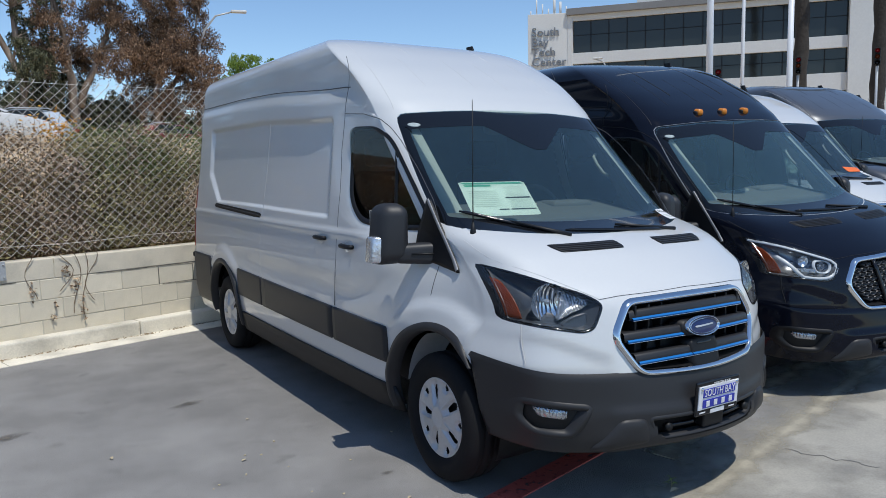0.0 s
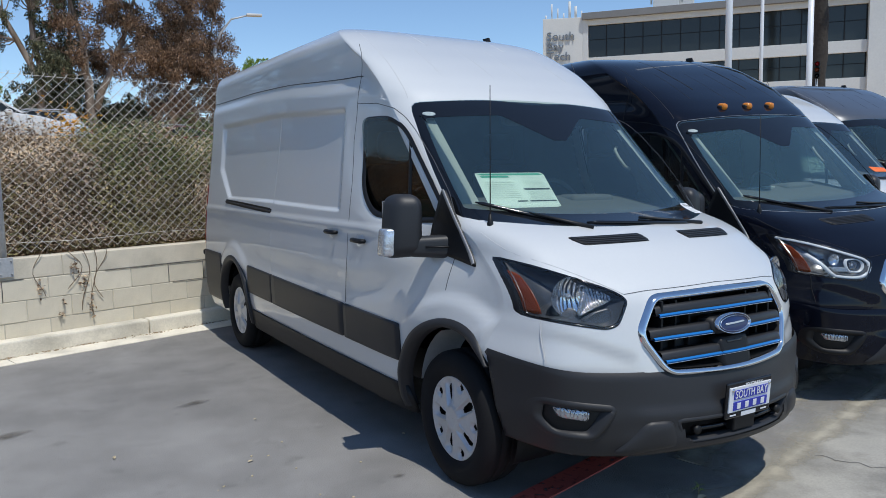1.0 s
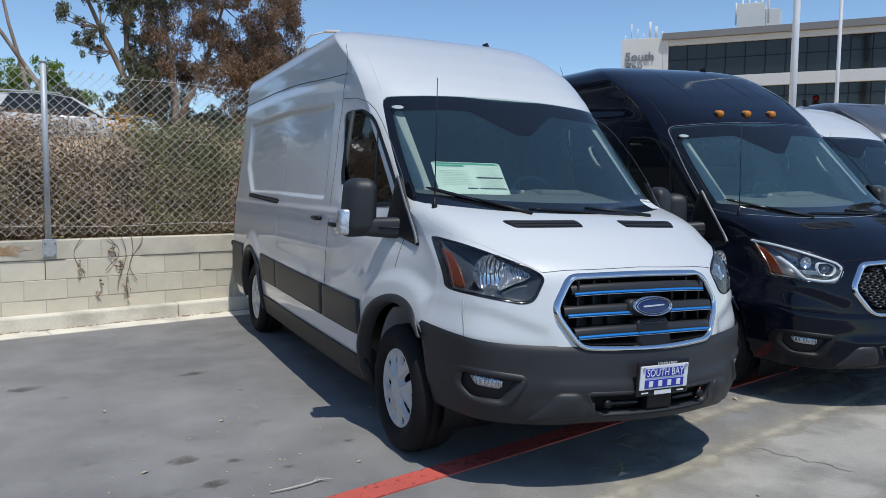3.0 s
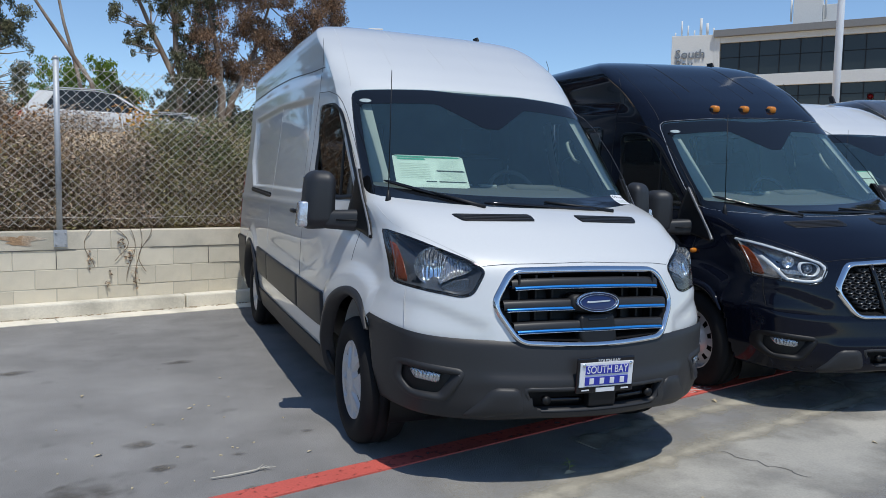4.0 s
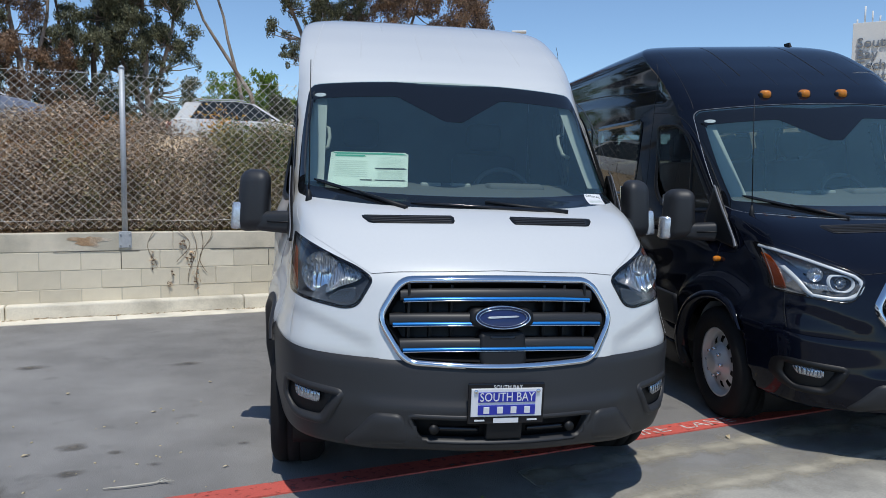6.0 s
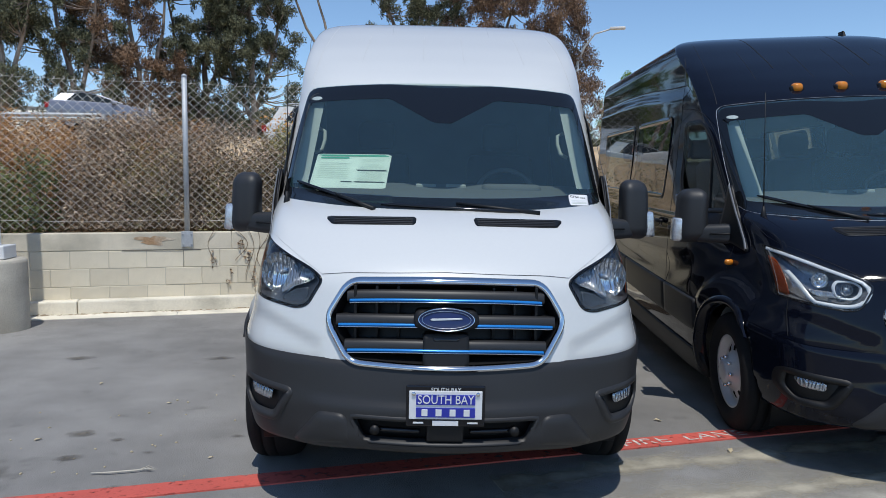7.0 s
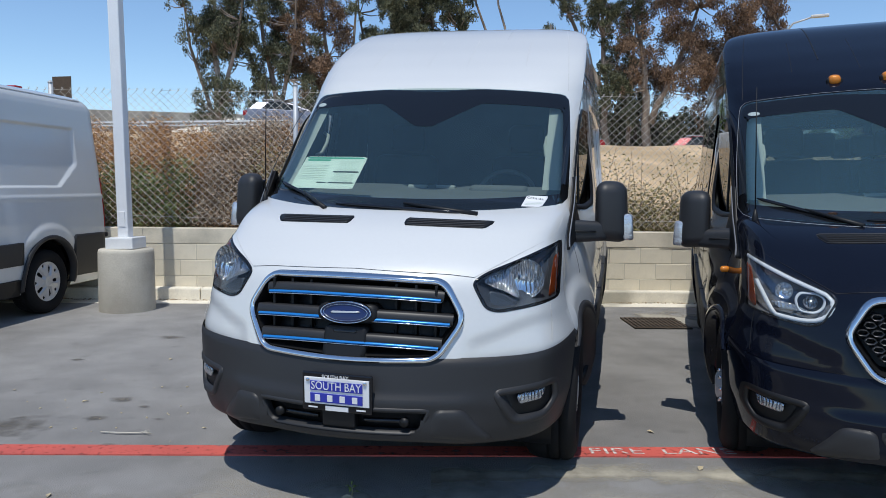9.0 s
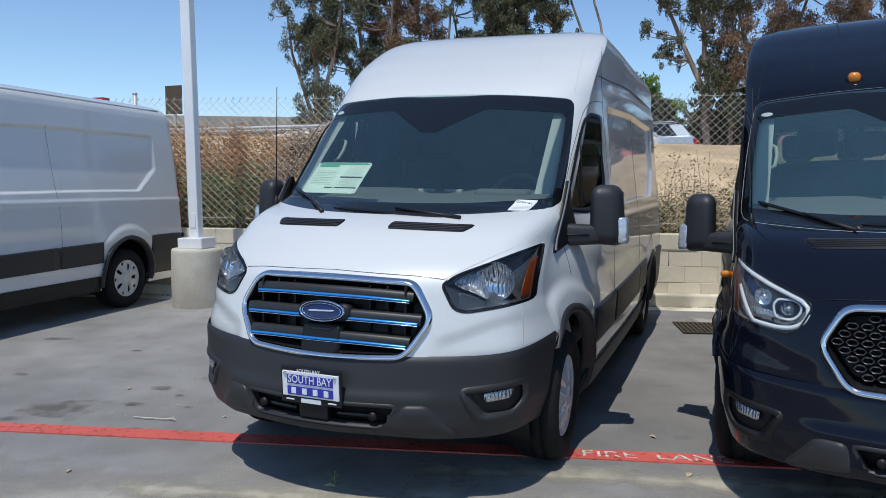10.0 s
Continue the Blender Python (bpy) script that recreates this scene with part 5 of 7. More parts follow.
def van_thing(label, at, paint, style="e", high=True, cargo=True, wheels="cover", sheets=True, plate=True, roof=0.66):
    van = thing("van", label, "van", at, "parked vans")
    body_parts(van, paint, high, cargo, roof)
    front_parts(van, style)
    hood_parts(van, paint)
    glass_parts(van, WINDSHIELD_SKY_VEIL if style == "mesh" else None, style == "mesh")
    cabin_parts(van, cargo)
    if high:
        for x in (-0.33, 0.33):
            top = (2.30, 2.665) if style == "mesh" else (2.47, 2.655)
            shape("roof_rib", *strip([(x, z) for z in np.linspace(*top, 8)], on_front, 0.009, 0.004), paint if paint is PAINT_WHITE else BLACK_TRIM, van)
    antenna(van)
    for s in (-1, 1):
        lamp_parts(van, s, "halogen" if style == "e" else "led")
        side_parts(van, s, paint, cargo, high)
        for y in (0.0, 3.75):
            wheel(van, s * 0.872, y, s, wheels, -(at @ Vector((s * 0.872, y, 0))).z)
    boxpart("underbody", (-0.72, 0.72, -0.60, 4.80, 0.33, 0.56), BLACK_TRIM, van, "", 0.02)
    boxpart("rear_bumper", (-0.88, 0.88, 4.80, 4.98, 0.42, 0.66), PLASTIC, van, "", 0.03)
    if not high:
        lift = 2.0 + 0.56 * roof * 1.076
        for s in (-1, 1):
            tubepart("roof_gutter", [(s * (float(side_x(np.array(y), np.array(2.56))) + 0.004), y, lift) for y in np.linspace(2.0, 4.6, 12)], 0.011, paint, van, "", 6)
        # red box added on the roof in place of a far-off red traffic light
        boxpart("high_brake_lamp", (-0.09, 0.09, 4.50, 4.62, 2.44, 2.585), RED_LENS, van, "red box standing in for a distant traffic light", 0.01)
    if not cargo:
        for x in (-0.42, 0.42):
            boxpart("rear_window", (x - 0.36, x + 0.36, 4.855, 4.861, 1.38, 2.06), REAR_TINT, van, "dark rear door glass", 0)
    if plate:
        number_board(van)
    if style == "mesh":
        for k, xx in enumerate((-0.285, 0.0, 0.285)):
            ml = new("marker_lamp")
            ml.parent = van
            y = float(front_y(xx, 2.125))
            turn = Matrix.Translation((xx, y + 0.012, 2.125)) @ Matrix.Rotation(radians(8), 4, "X")
            boxpart("marker_base", (-0.045, 0.045, -0.03, 0.02, -0.022, 0.022), BLACK_TRIM, ml, "", 0.012, turn, True)
            boxpart("marker_lens", (-0.033, 0.033, -0.046, 0.03, -0.020, 0.040), AMBER, ml, "amber marker lens", 0.024, turn, True, 4)
        dot = np.stack([-0.745 + 0.033 * np.cos(np.linspace(0, 2 * np.pi, 32, endpoint=False)), 1.945 + 0.013 * np.sin(np.linspace(0, 2 * np.pi, 32, endpoint=False))], 1)
        shape("oval_sticker", *sheet(dot, on_front, 0.007, 0.007, 0.002, 3), OVAL, van, "small pale oval sticker")
        for s in (-1, 1):
            boxpart("side_marker", (0.915, 0.965, 0.02, 0.055, 1.045, 1.08), AMBER, van, "amber side lamp", 0.015, Matrix.Diagonal((s, 1, 1, 1)), True, 3)
    if sheets:
        price_sheet(van, -0.686, -0.277, 1.42, 1.604, 0.0)
        card = new("stock_sticker")
        card.parent = van
        shape("paper", *sheet(rounded([(0.660, 1.410), (0.770, 1.408), (0.748, 1.354), (0.645, 1.356)], 0.003, 24), on_front, 0.007, 0.007, 0.002), PLATE_WHITE, card, "small white stock sticker")
        for k, (a, b) in enumerate(((0.40, 0.44), (0.28, 0.32), (0.16, 0.20))):
            shape("print_block", *sheet(rounded([(0.657, 1.355 + 0.054 * a), (0.748, 1.355 + 0.054 * a), (0.748, 1.355 + 0.054 * b), (0.657, 1.355 + 0.054 * b)], 0.001, 16), on_front, 0.009, 0.009, 0, 2), INK_GREY, card)
        p = on_front(np.array([0.706]), np.array([1.394]), 0.0095)[0]
        extrude_text("sticker_lettering", "CF50185", 0.024, 0.0003, INK, Matrix.Translation(p) @ Matrix.Rotation(radians(46), 4, "X") @ Matrix.Rotation(radians(12), 4, "Y"), card)
        dot = np.stack([-0.745 + 0.033 * np.cos(np.linspace(0, 2 * np.pi, 32, endpoint=False)), 1.945 + 0.013 * np.sin(np.linspace(0, 2 * np.pi, 32, endpoint=False))], 1)
        shape("oval_sticker", *sheet(dot, on_front, 0.007, 0.007, 0.002, 3), OVAL, van, "small pale oval sticker")
    return van


# ---- the lot: its wall and painted line run at an angle to the parked vans ----
ANG = radians(14.3)
LOT = Matrix.Translation((0, 5.475, 0)) @ Matrix.Rotation(ANG, 4, "Z")


def lot(u, v, z=0.0):
    """A place u along the wall and v behind its face."""
    return LOT @ Vector((u, v, z))


ground = tagged(boxpart("ground", (-600, 600, -600, 600, -0.3, 0.0), ASPHALT, None, "", 0), "worn grey asphalt of a sales lot", "ground", "", "structure")

# pale concrete gutter pan in front of the red line and the strip under the kerb
apron = new("concrete_apron")
tagged(apron, "pale worn concrete drive strip in slabs", "pavement", "", "structure")
apron.matrix_basis = LOT
boxpart("slab", (-16, 16, -7.6, -5.62, -0.02, 0.0035), APRON, apron, "", 0)
boxpart("dust_strip", (-2.6, 3.0, -6.37, -6.10, -0.02, 0.0055), SMEAR, apron, "", 0)
boxpart("dust_strip", (-1.2, 3.0, -5.98, -5.64, -0.02, 0.0050), SMEAR, apron, "", 0)
strip_gut = new("gutter_strip")
tagged(strip_gut, "narrow tan concrete gutter along the kerb", "pavement", "", "structure")
strip_gut.matrix_basis = LOT
for k in range(-6, 6):
    boxpart("slab", (k * 3.0 + 0.004, (k + 1) * 3.0 - 0.004, -0.46, -0.15, -0.02, 0.006), KERB, strip_gut, "", 0)

# kerb
kerb = new("kerb")
tagged(kerb, "pale concrete kerb at the foot of the wall", "kerb", "", "structure")
kerb.matrix_basis = LOT
for k in range(-7, 6):
    boxpart("kerb_stone", (k * 2.4 + 0.004 + 0.75, (k + 1) * 2.4 - 0.004 + 0.75, -0.165, -0.002, -0.05, 0.15), KERB, kerb, "", 0.018)

# block wall
wall = new("wall_back")
tagged(wall, "low weathered concrete block wall", "wall", "", "structure")
wall.matrix_basis = LOT
boxpart("mortar_bed", (-18, 14, 0.004, 0.19, -0.1, 0.84), MORTAR, wall, "", 0)
bm = bmesh.new()
box(bm, 0.003, 0.397, 0, 0.195, 0.0025, 0.1975, 0.004, None, 1)
block_me = bpy.data.meshes.new("block")
bm.to_mesh(block_me)
bm.free()
block_me.materials.append(BLOCK)
for c in range(4):
    for k in range(-32, 22):
        ob = new("block", block_me)
        ob.parent = wall
        ob.location = (k * 0.4 + (0.2 if c % 2 else 0) + 0.06, random.uniform(-0.003, 0.003), 0.085 - 0.2 + 0.2 * c)
for k in range(-8, 6):
    boxpart("cap_block", (k * 2.4 + 0.002, (k + 1) * 2.4 - 0.002, -0.003, 0.20, 0.688, 0.885), CAPSTONE, wall, "", 0.008)

# painted fire lane line with its lettering
red = new("fire_line")
tagged(red, "worn red painted line with white lettering on the asphalt", "road marking", "", "structure")
red.matrix_basis = LOT
boxpart("paint_stripe", (-14, 13, -5.55, -5.405, -0.01, 0.008), RED_PAINT, red, "", 0)
extrude_text("lettering", "FIRE  LANE", 0.125, 0.0005, ROAD_WHITE, Matrix.Translation((-0.34, -5.478, 0.0095)) @ Matrix.Diagonal((1.35, 1, 1, 1)), red, "", "LEFT")

# drain grate
drain = thing("drain_grate", "rusty iron drain grate set in concrete", "drain", Matrix.Translation((1.55, 4.25, 0)) @ Matrix.Rotation(ANG, 4, "Z"))
boxpart("surround", (-0.42, 0.9, -0.60, 1.10, -0.05, 0.008), DRAIN_PAD, drain, "", 0.004)
boxpart("pit", (-0.30, 0.30, -0.30, 0.30, -0.05, 0.011), BLACK_TRIM, drain, "", 0)
for k in range(13):
    boxpart("grate_bar", (-0.30 + 0.046 * k, -0.278 + 0.046 * k, -0.30, 0.30, 0.0, 0.02), IRON, drain, "", 0.003)
for k in range(4):
    boxpart("grate_bar", (-0.30, 0.30, -0.29 + 0.185 * k, -0.27 + 0.185 * k, 0.0, 0.019), IRON, drain, "", 0.003)

# raised ground behind the wall
nu, nv = 90, 60
us_, vs_ = np.linspace(-1, 1, nu), np.linspace(0, 1, nv)
verts = []
for v in vs_:
    for u in us_:
        d = 0.19 + 480 * v ** 4
        w = u * 40 + np.sign(u) * 500 * abs(u) ** 7
        z = 0.70 + np.interp(d, [0, 1.5, 4, 7.5, 10.5, 14.0, 40, 500], [0, 0.32, 1.0, 1.65, 1.9, 1.62, 1.62, 2.0])
        z += 1.15 * float(step(-1.0, -11.0, w)) * float(step(14.5, 21.0, d))
        if d < 14:
            z += 0.12 * noise.noise(Vector((w * 0.6, d * 0.6, 3))) * min(1, d)
        verts.append(lot(w, d, z))
faces = [(i * nu + k, i * nu + k + 1, (i + 1) * nu + k + 1, (i + 1) * nu + k) for i in range(nv - 1) for k in range(nu - 1)]
bank = shape("embankment", verts, faces, DIRT)
tagged(bank, "dry sandy bank rising behind the wall", "ground", "", "structure")

# chain-link fence on the wall
fence = thing("chain_link_fence", "galvanised chain-link fence standing on the block wall", "fence", LOT)
PITCH, Z0, Z1 = 0.051, 0.93, 2.60
fv, ff = [], []


def wire_run(pts, r=0.0032):
    base = len(fv)
    for p in pts:
        for k in range(3):
            q = 2.0944 * k
            fv.append((p[0] + r * math.cos(q), p[1] + r * math.sin(q), p[2] + 0.6 * r * math.sin(q)))
    for i in range(len(pts) - 1):
        for k in range(3):
            k2 = (k + 1) % 3
            ff.append((base + 3 * i + k, base + 3 * i + k2, base + 3 * i + 3 + k2, base + 3 * i + 3 + k))


steps = int((Z1 - Z0) / 0.048) + 1
for i in range(int(17 / PITCH)):
    u0 = -10.5 + PITCH * i
    sag = 0.012 * math.sin(u0 * 1.7)
    pts = []
    for k in range(steps):
        z = Z0 + 0.048 * k
        pts.append((u0 + (PITCH * 1.02 if (k + i) % 2 else 0) + 0.004 * math.sin(z * 5 + u0), 0.075 + (0.003 if k % 2 else -0.003) + sag * 0.5, z))
    pts.append((pts[-1][0] + (0.020 if (steps - 1 + i) % 2 else 0.031), 0.075, pts[-1][2] + 0.030))
    pts.append((pts[-1][0] + (0.018 if (steps - 1 + i) % 2 else -0.018), 0.075, pts[-1][2] + 0.022))
    wire_run(pts)
for zz, amp in ((1.02, 0.010), (2.585, 0.006)):
    wire_run([(-10.5 + 0.25 * k, 0.068, zz + amp * math.sin(k * 0.9)) for k in range(69)], 0.0035)
tagged(shape("wire_mesh", fv, ff, WIRE, fence, "woven galvanised wire", False), kind="stuff")
for u in (-8.95, -5.90, -2.895, 0.16, 3.2, 6.25):
    post = tubepart("post", [(u, 0.030, 0.88), (u, 0.030, 2.66)], 0.029, GALV, fence, "", 16)
    tubepart("post_cap", [(u, 0.030, 2.655), (u, 0.030, 2.675), (u, 0.030, 2.69)], [0.033, 0.030, 0.008], GALV, post, "", 16)
    boxpart("post_plate", (u - 0.065, u + 0.065, -0.016, -0.004, 0.72, 0.90), GALV, post, "galvanised post anchor plate", 0.003)
    for a, b in ((-0.045, 0.75), (0.045, 0.75), (-0.045, 0.87), (0.045, 0.87)):
        tubepart("bolt", [(u + a, -0.014, b), (u + a, -0.026, b)], 0.009, GALV, post, "", 6)


# ---- planting ----
def leaf_cloud(verts, faces, blobs, count, size, rng, flat=0.5, hollow=0.0):
    """Small bent leaves spread through a set of blobs (x, y, z, rx, ry, rz)."""
    vol = np.array([b[3] * b[4] * b[5] for b in blobs]) ** 0.8
    pick = rng.choice(len(blobs), count, p=vol / vol.sum())
    d = rng.normal(size=(count, 3))
    d /= np.linalg.norm(d, axis=1)[:, None]
    r = (hollow + (1 - hollow) * rng.random(count)) ** 0.45
    b = np.array(blobs)[pick]
    c = b[:, :3] + d * b[:, 3:] * (r * (0.75 + 0.35 * rng.random(count)))[:, None]
    t = rng.normal(size=(count, 3))
    t[:, 2] *= flat
    t /= np.linalg.norm(t, axis=1)[:, None]
    n = np.cross(t, rng.normal(size=(count, 3)))
    n /= np.linalg.norm(n, axis=1)[:, None] + 1e-9
    s = (size * (0.6 + 0.8 * rng.random(count)))[:, None]
    base = len(verts)
    verts.extend(np.stack([c - t * s, c + n * s * 0.42, c + t * s, c - n * s * 0.42], 1).reshape(-1, 3).tolist())
    faces.extend([(base + 4 * i, base + 4 * i + 1, base + 4 * i + 2, base + 4 * i + 3) for i in range(count)])


def bush(label, blobs, count, size, mat, seed, twigs=60, z0=0.8, twig_mat=TWIG):
    rng = np.random.default_rng(seed)
    b = thing("bush", label, "bush", None, "bushes behind the fence")
    v, f = [], []
    leaf_cloud(v, f, blobs, count, size, rng)
    tagged(shape("leaf_mass", v, f, mat, b, "", False), kind="stuff")
    tv, tf = [], []
    for k in range(twigs):
        o = blobs[rng.integers(len(blobs))]
        foot = np.array([o[0] + rng.normal() * o[3] * 0.5, o[1] + rng.normal() * 0.15, z0])
        tip = np.array([o[0] + rng.normal() * o[3] * 0.6, o[1] + rng.normal() * o[4] * 0.5, o[2] + o[5] * rng.uniform(0.1, 1.1)])
        mid = (foot + tip) / 2 + rng.normal(size=3) * 0.08
        a, c = tube([foot, mid, tip], [0.006, 0.004, 0.002], 3, False)
        n = len(tv)
        tv += a
        tf += [tuple(n + i for i in q) for q in c]
    tagged(shape("twig_growth", tv, tf, twig_mat, b, "", False), kind="stuff")
    return b


brng = np.random.default_rng(5)


def hedge(u0, u1, top, label, count, mat, seed, size=0.0190, depth=0.55, twigs=190, low=0.8, back=0.25):
    r = np.random.default_rng(seed)
    blobs = []
    n = int((u1 - u0) / 0.28) + 1
    for k in range(n):
        for lev in range(4):
            u = u0 + (u1 - u0) * (k + r.random()) / n
            h = low + (top - low) * (lev + 0.6) / 4 * r.uniform(0.85, 1.12)
            p = lot(u, back + depth * (0.35 + 0.5 * r.random()) + 0.1 * lev, h)
            blobs.append((p.x, p.y, p.z, r.uniform(0.22, 0.36), r.uniform(0.2, 0.34), r.uniform(0.2, 0.34)))
    return bush(label, blobs, int(count * (2.4 if size < 0.022 and count > 2000 else 1.0)), size, mat, seed, twigs)


hedge(-8.8, -5.2, 2.26, "tall orange-brown dry grass on the bank", 9000, LEAF_ORANGE, 23, 0.0215, 0.9, 260, 1.3, 1.2)
hedge(-5.6, -2.6, 2.24, "orange-brown dry grass behind the hedge", 9000, LEAF_ORANGE, 24, 0.0215, 0.9, 260, 1.3, 1.2)
hedge(-4.2, -2.9, 2.22, "tall dry brown bush with small curled leaves", 8000, LEAF_DRY, 11)
hedge(-3.1, -1.7, 2.06, "dense dry brown bush pressed against the fence", 7500, LEAF_DRY, 12)
hedge(-2.0, -0.7, 2.1, "olive and brown bush pressed against the fence", 6500, LEAF_OLIVE, 13)
hedge(-1.5, 0.4, 2.05, "dry brown bush with seed heads", 7500, LEAF_DRY, 14)
hedge(-1.7, 0.3, 2.12, "leafy green shrub growing through the dry hedge", 3600, LEAF_SHRUB, 25, 0.0215, 0.6, 90, 1.65, 0.4)
hedge(-1.85, -1.40, 2.27, "small bush with orange flowers on the bank", 420, FLOWER, 26, 0.026, 0.3, 24, 2.0, 1.3)
hedge(-3.6, -0.6, 1.75, "low olive undergrowth at the fence", 7000, LEAF_OLIVE, 15)
hedge(-5.4, -4.0, 1.95, "rust-coloured dry weeds behind the fence", 5000, LEAF_ORANGE, 16, 0.0215, 0.55, 190, 0.8, 0.7)
hedge(-6.2, -4.4, 1.62, "green leafy shrub behind the fence", 6500, LEAF_SHRUB, 17, 0.027)
hedge(-7.6, -5.4, 2.15, "rust-coloured dry weeds behind the fence", 6000, LEAF_ORANGE, 18, 0.0215, 0.55, 190, 0.8, 0.7)
hedge(-9.6, -7.2, 1.6, "olive shrub behind the fence", 5000, LEAF_OLIVE, 19, 0.035)
hedge(0.6, 2.7, 1.26, "low dry weeds at the foot of the fence", 7500, LEAF_OLIVE, 20, 0.024, 0.4, 90)
hedge(0.6, 2.7, 1.85, "sparse tall weeds on the sandy bank", 1700, LEAF_OLIVE, 22, 0.020, 0.7, 80)
hedge(2.4, 4.4, 1.7, "sparse dry weeds on the sandy bank", 2600, LEAF_DRY, 21, 0.028, 0.6, 60)


def tree(label, at, limbs, blobs, count, size, leaf, bark, seed):
    """limbs: lists of points with a foot radius; blobs: the crown's clumps."""
    rng = np.random.default_rng(seed)
    tr = thing("tree", label, "tree", Matrix.Translation(at), "trees beyond the road")
    tv, tf = [], []
    for pts, r in limbs:
        pts = [Vector(p) for p in pts]
        fine = []
        for i in range(len(pts) - 1):
            for t in np.linspace(0, 1, 5)[:-1]:
                fine.append(pts[i].lerp(pts[i + 1], t) + Vector(rng.normal(size=3) * r * 0.25))
        fine.append(pts[-1])
        a, c = tube(fine, [r * (1 - 0.85 * i / (len(fine) - 1)) for i in range(len(fine))], 8)
        n = len(tv)
        tv += a
        tf += [tuple(n + i for i in q) for q in c]
    # branchlets to the clumps
    nodes_at = [Vector(p[i]).lerp(Vector(p[i + 1]), t) for p, r in limbs for i in range(len(p) - 1) for t in (0.2, 0.5, 0.8)]
    for b in blobs:
        c = Vector(b[:3])
        t = min(nodes_at, key=lambda q: (q - c).length + 0.6 * max(0, q.z - c.z))
        if (t - c).length > 2.6:
            continue
        a, f = tube([t, t.lerp(c, 0.5) + Vector((0, 0, -0.12)), c], [0.045, 0.03, 0.01], 5, False)
        n = len(tv)
        tv += a
        tf += [tuple(n + i for i in q) for q in f]
    shape("trunk", tv, tf, bark, tr)
    v, f = [], []
    leaf_cloud(v, f, blobs, int(count * 2.1), size * 0.62, rng, 1.9)
    tagged(shape("crown", v, f, leaf, tr, "", False), kind="stuff")
    return tr


def clumps(rng, boxdims, n, r0, r1):
    x0, x1, y0, y1, z0, z1 = boxdims
    out = []
    for k in range(4 * n):
        r = rng.uniform(r0, r1) * 0.45
        x, y, z = rng.uniform(x0, x1), rng.uniform(y0, y1), rng.uniform(z0, z1)
        out.append((x, y, z, r, r, r * rng.uniform(0.6, 1.0)))
        # a spray hanging from the clump
        out.append((x + rng.normal() * r * 0.6, y, z - r * rng.uniform(0.8, 1.5), r * 0.45, r * 0.45, r * rng.uniform(0.7, 1.1)))
    return out


trng = np.random.default_rng(8)
# the rust-leaved tree
bl = clumps(trng, (-1.8, 7.0, -3, 3, 5.0, 14.5), 60, 0.9, 1.7) + clumps(trng, (2.6, 8.2, -2, 2, 2.6, 8.0), 26, 0.8, 1.5)
tree("large spreading tree with rusty brown leaves and a pinkish trunk", (2.4, 41.0, 2.0),
     [([(0, 0, -1), (0.0, 0, 4.5), (-0.3, 0, 7), (-1.2, 0, 11)], 0.30), ([(0.2, 0, 3), (1.8, 0.3, 7), (3.5, 0, 12)], 0.2), ([(3.6, 0, -1), (4.2, 0, 4), (5.5, 0, 9)], 0.24), ([(4.0, 0, 2.5), (6.0, 0, 6), (6.9, 0, 9)], 0.16)],
     bl, 70000, 0.105, LEAF_RED, BARK, 31)
# the forked eucalyptus
bl = clumps(trng, (-3.2, 3.0, -2, 2, 11.0, 16.0), 18, 0.6, 1.2) + clumps(trng, (-0.4, 2.4, -1.5, 1.5, 3.2, 10), 18, 0.6, 1.1) + clumps(trng, (-3.0, 1.0, -1.5, 1.5, 6.5, 11.5), 9, 0.6, 1.0)
tree("tall eucalyptus with a forked pale trunk and thin dark crown", (-0.3, 41.0, 2.0),
     [([(0.6, 0, -1), (0.3, 0, 4.5), (-1.4, 0, 8.5), (-3.6, 0, 13)], 0.24), ([(0.4, 0, 4), (0.1, 0, 9), (0.4, 0, 15)], 0.17), ([(1.7, 0, -1), (1.8, 0, 6), (2.3, 0, 13)], 0.15)],
     bl, 34000, 0.10, LEAF_EUC, BARK, 32)
# thin leaning trunks
bl = clumps(trng, (-5.5, 0.5, -1.5, 1.5, 13, 17), 9, 0.6, 1.1)
tree("bare leaning eucalyptus trunks with a high thin crown", (-4.6, 40.5, 2.0),
     [([(1.6, 0, -1), (0.2, 0, 4.5), (-2.3, 0, 8.5), (-4.6, 0, 15)], 0.17), ([(0.5, 0.5, -1), (-0.4, 0.5, 5), (-1.6, 0.5, 10), (-2.2, 0.5, 15)], 0.14)],
     bl, 7000, 0.10, LEAF_EUC, BARK, 33)
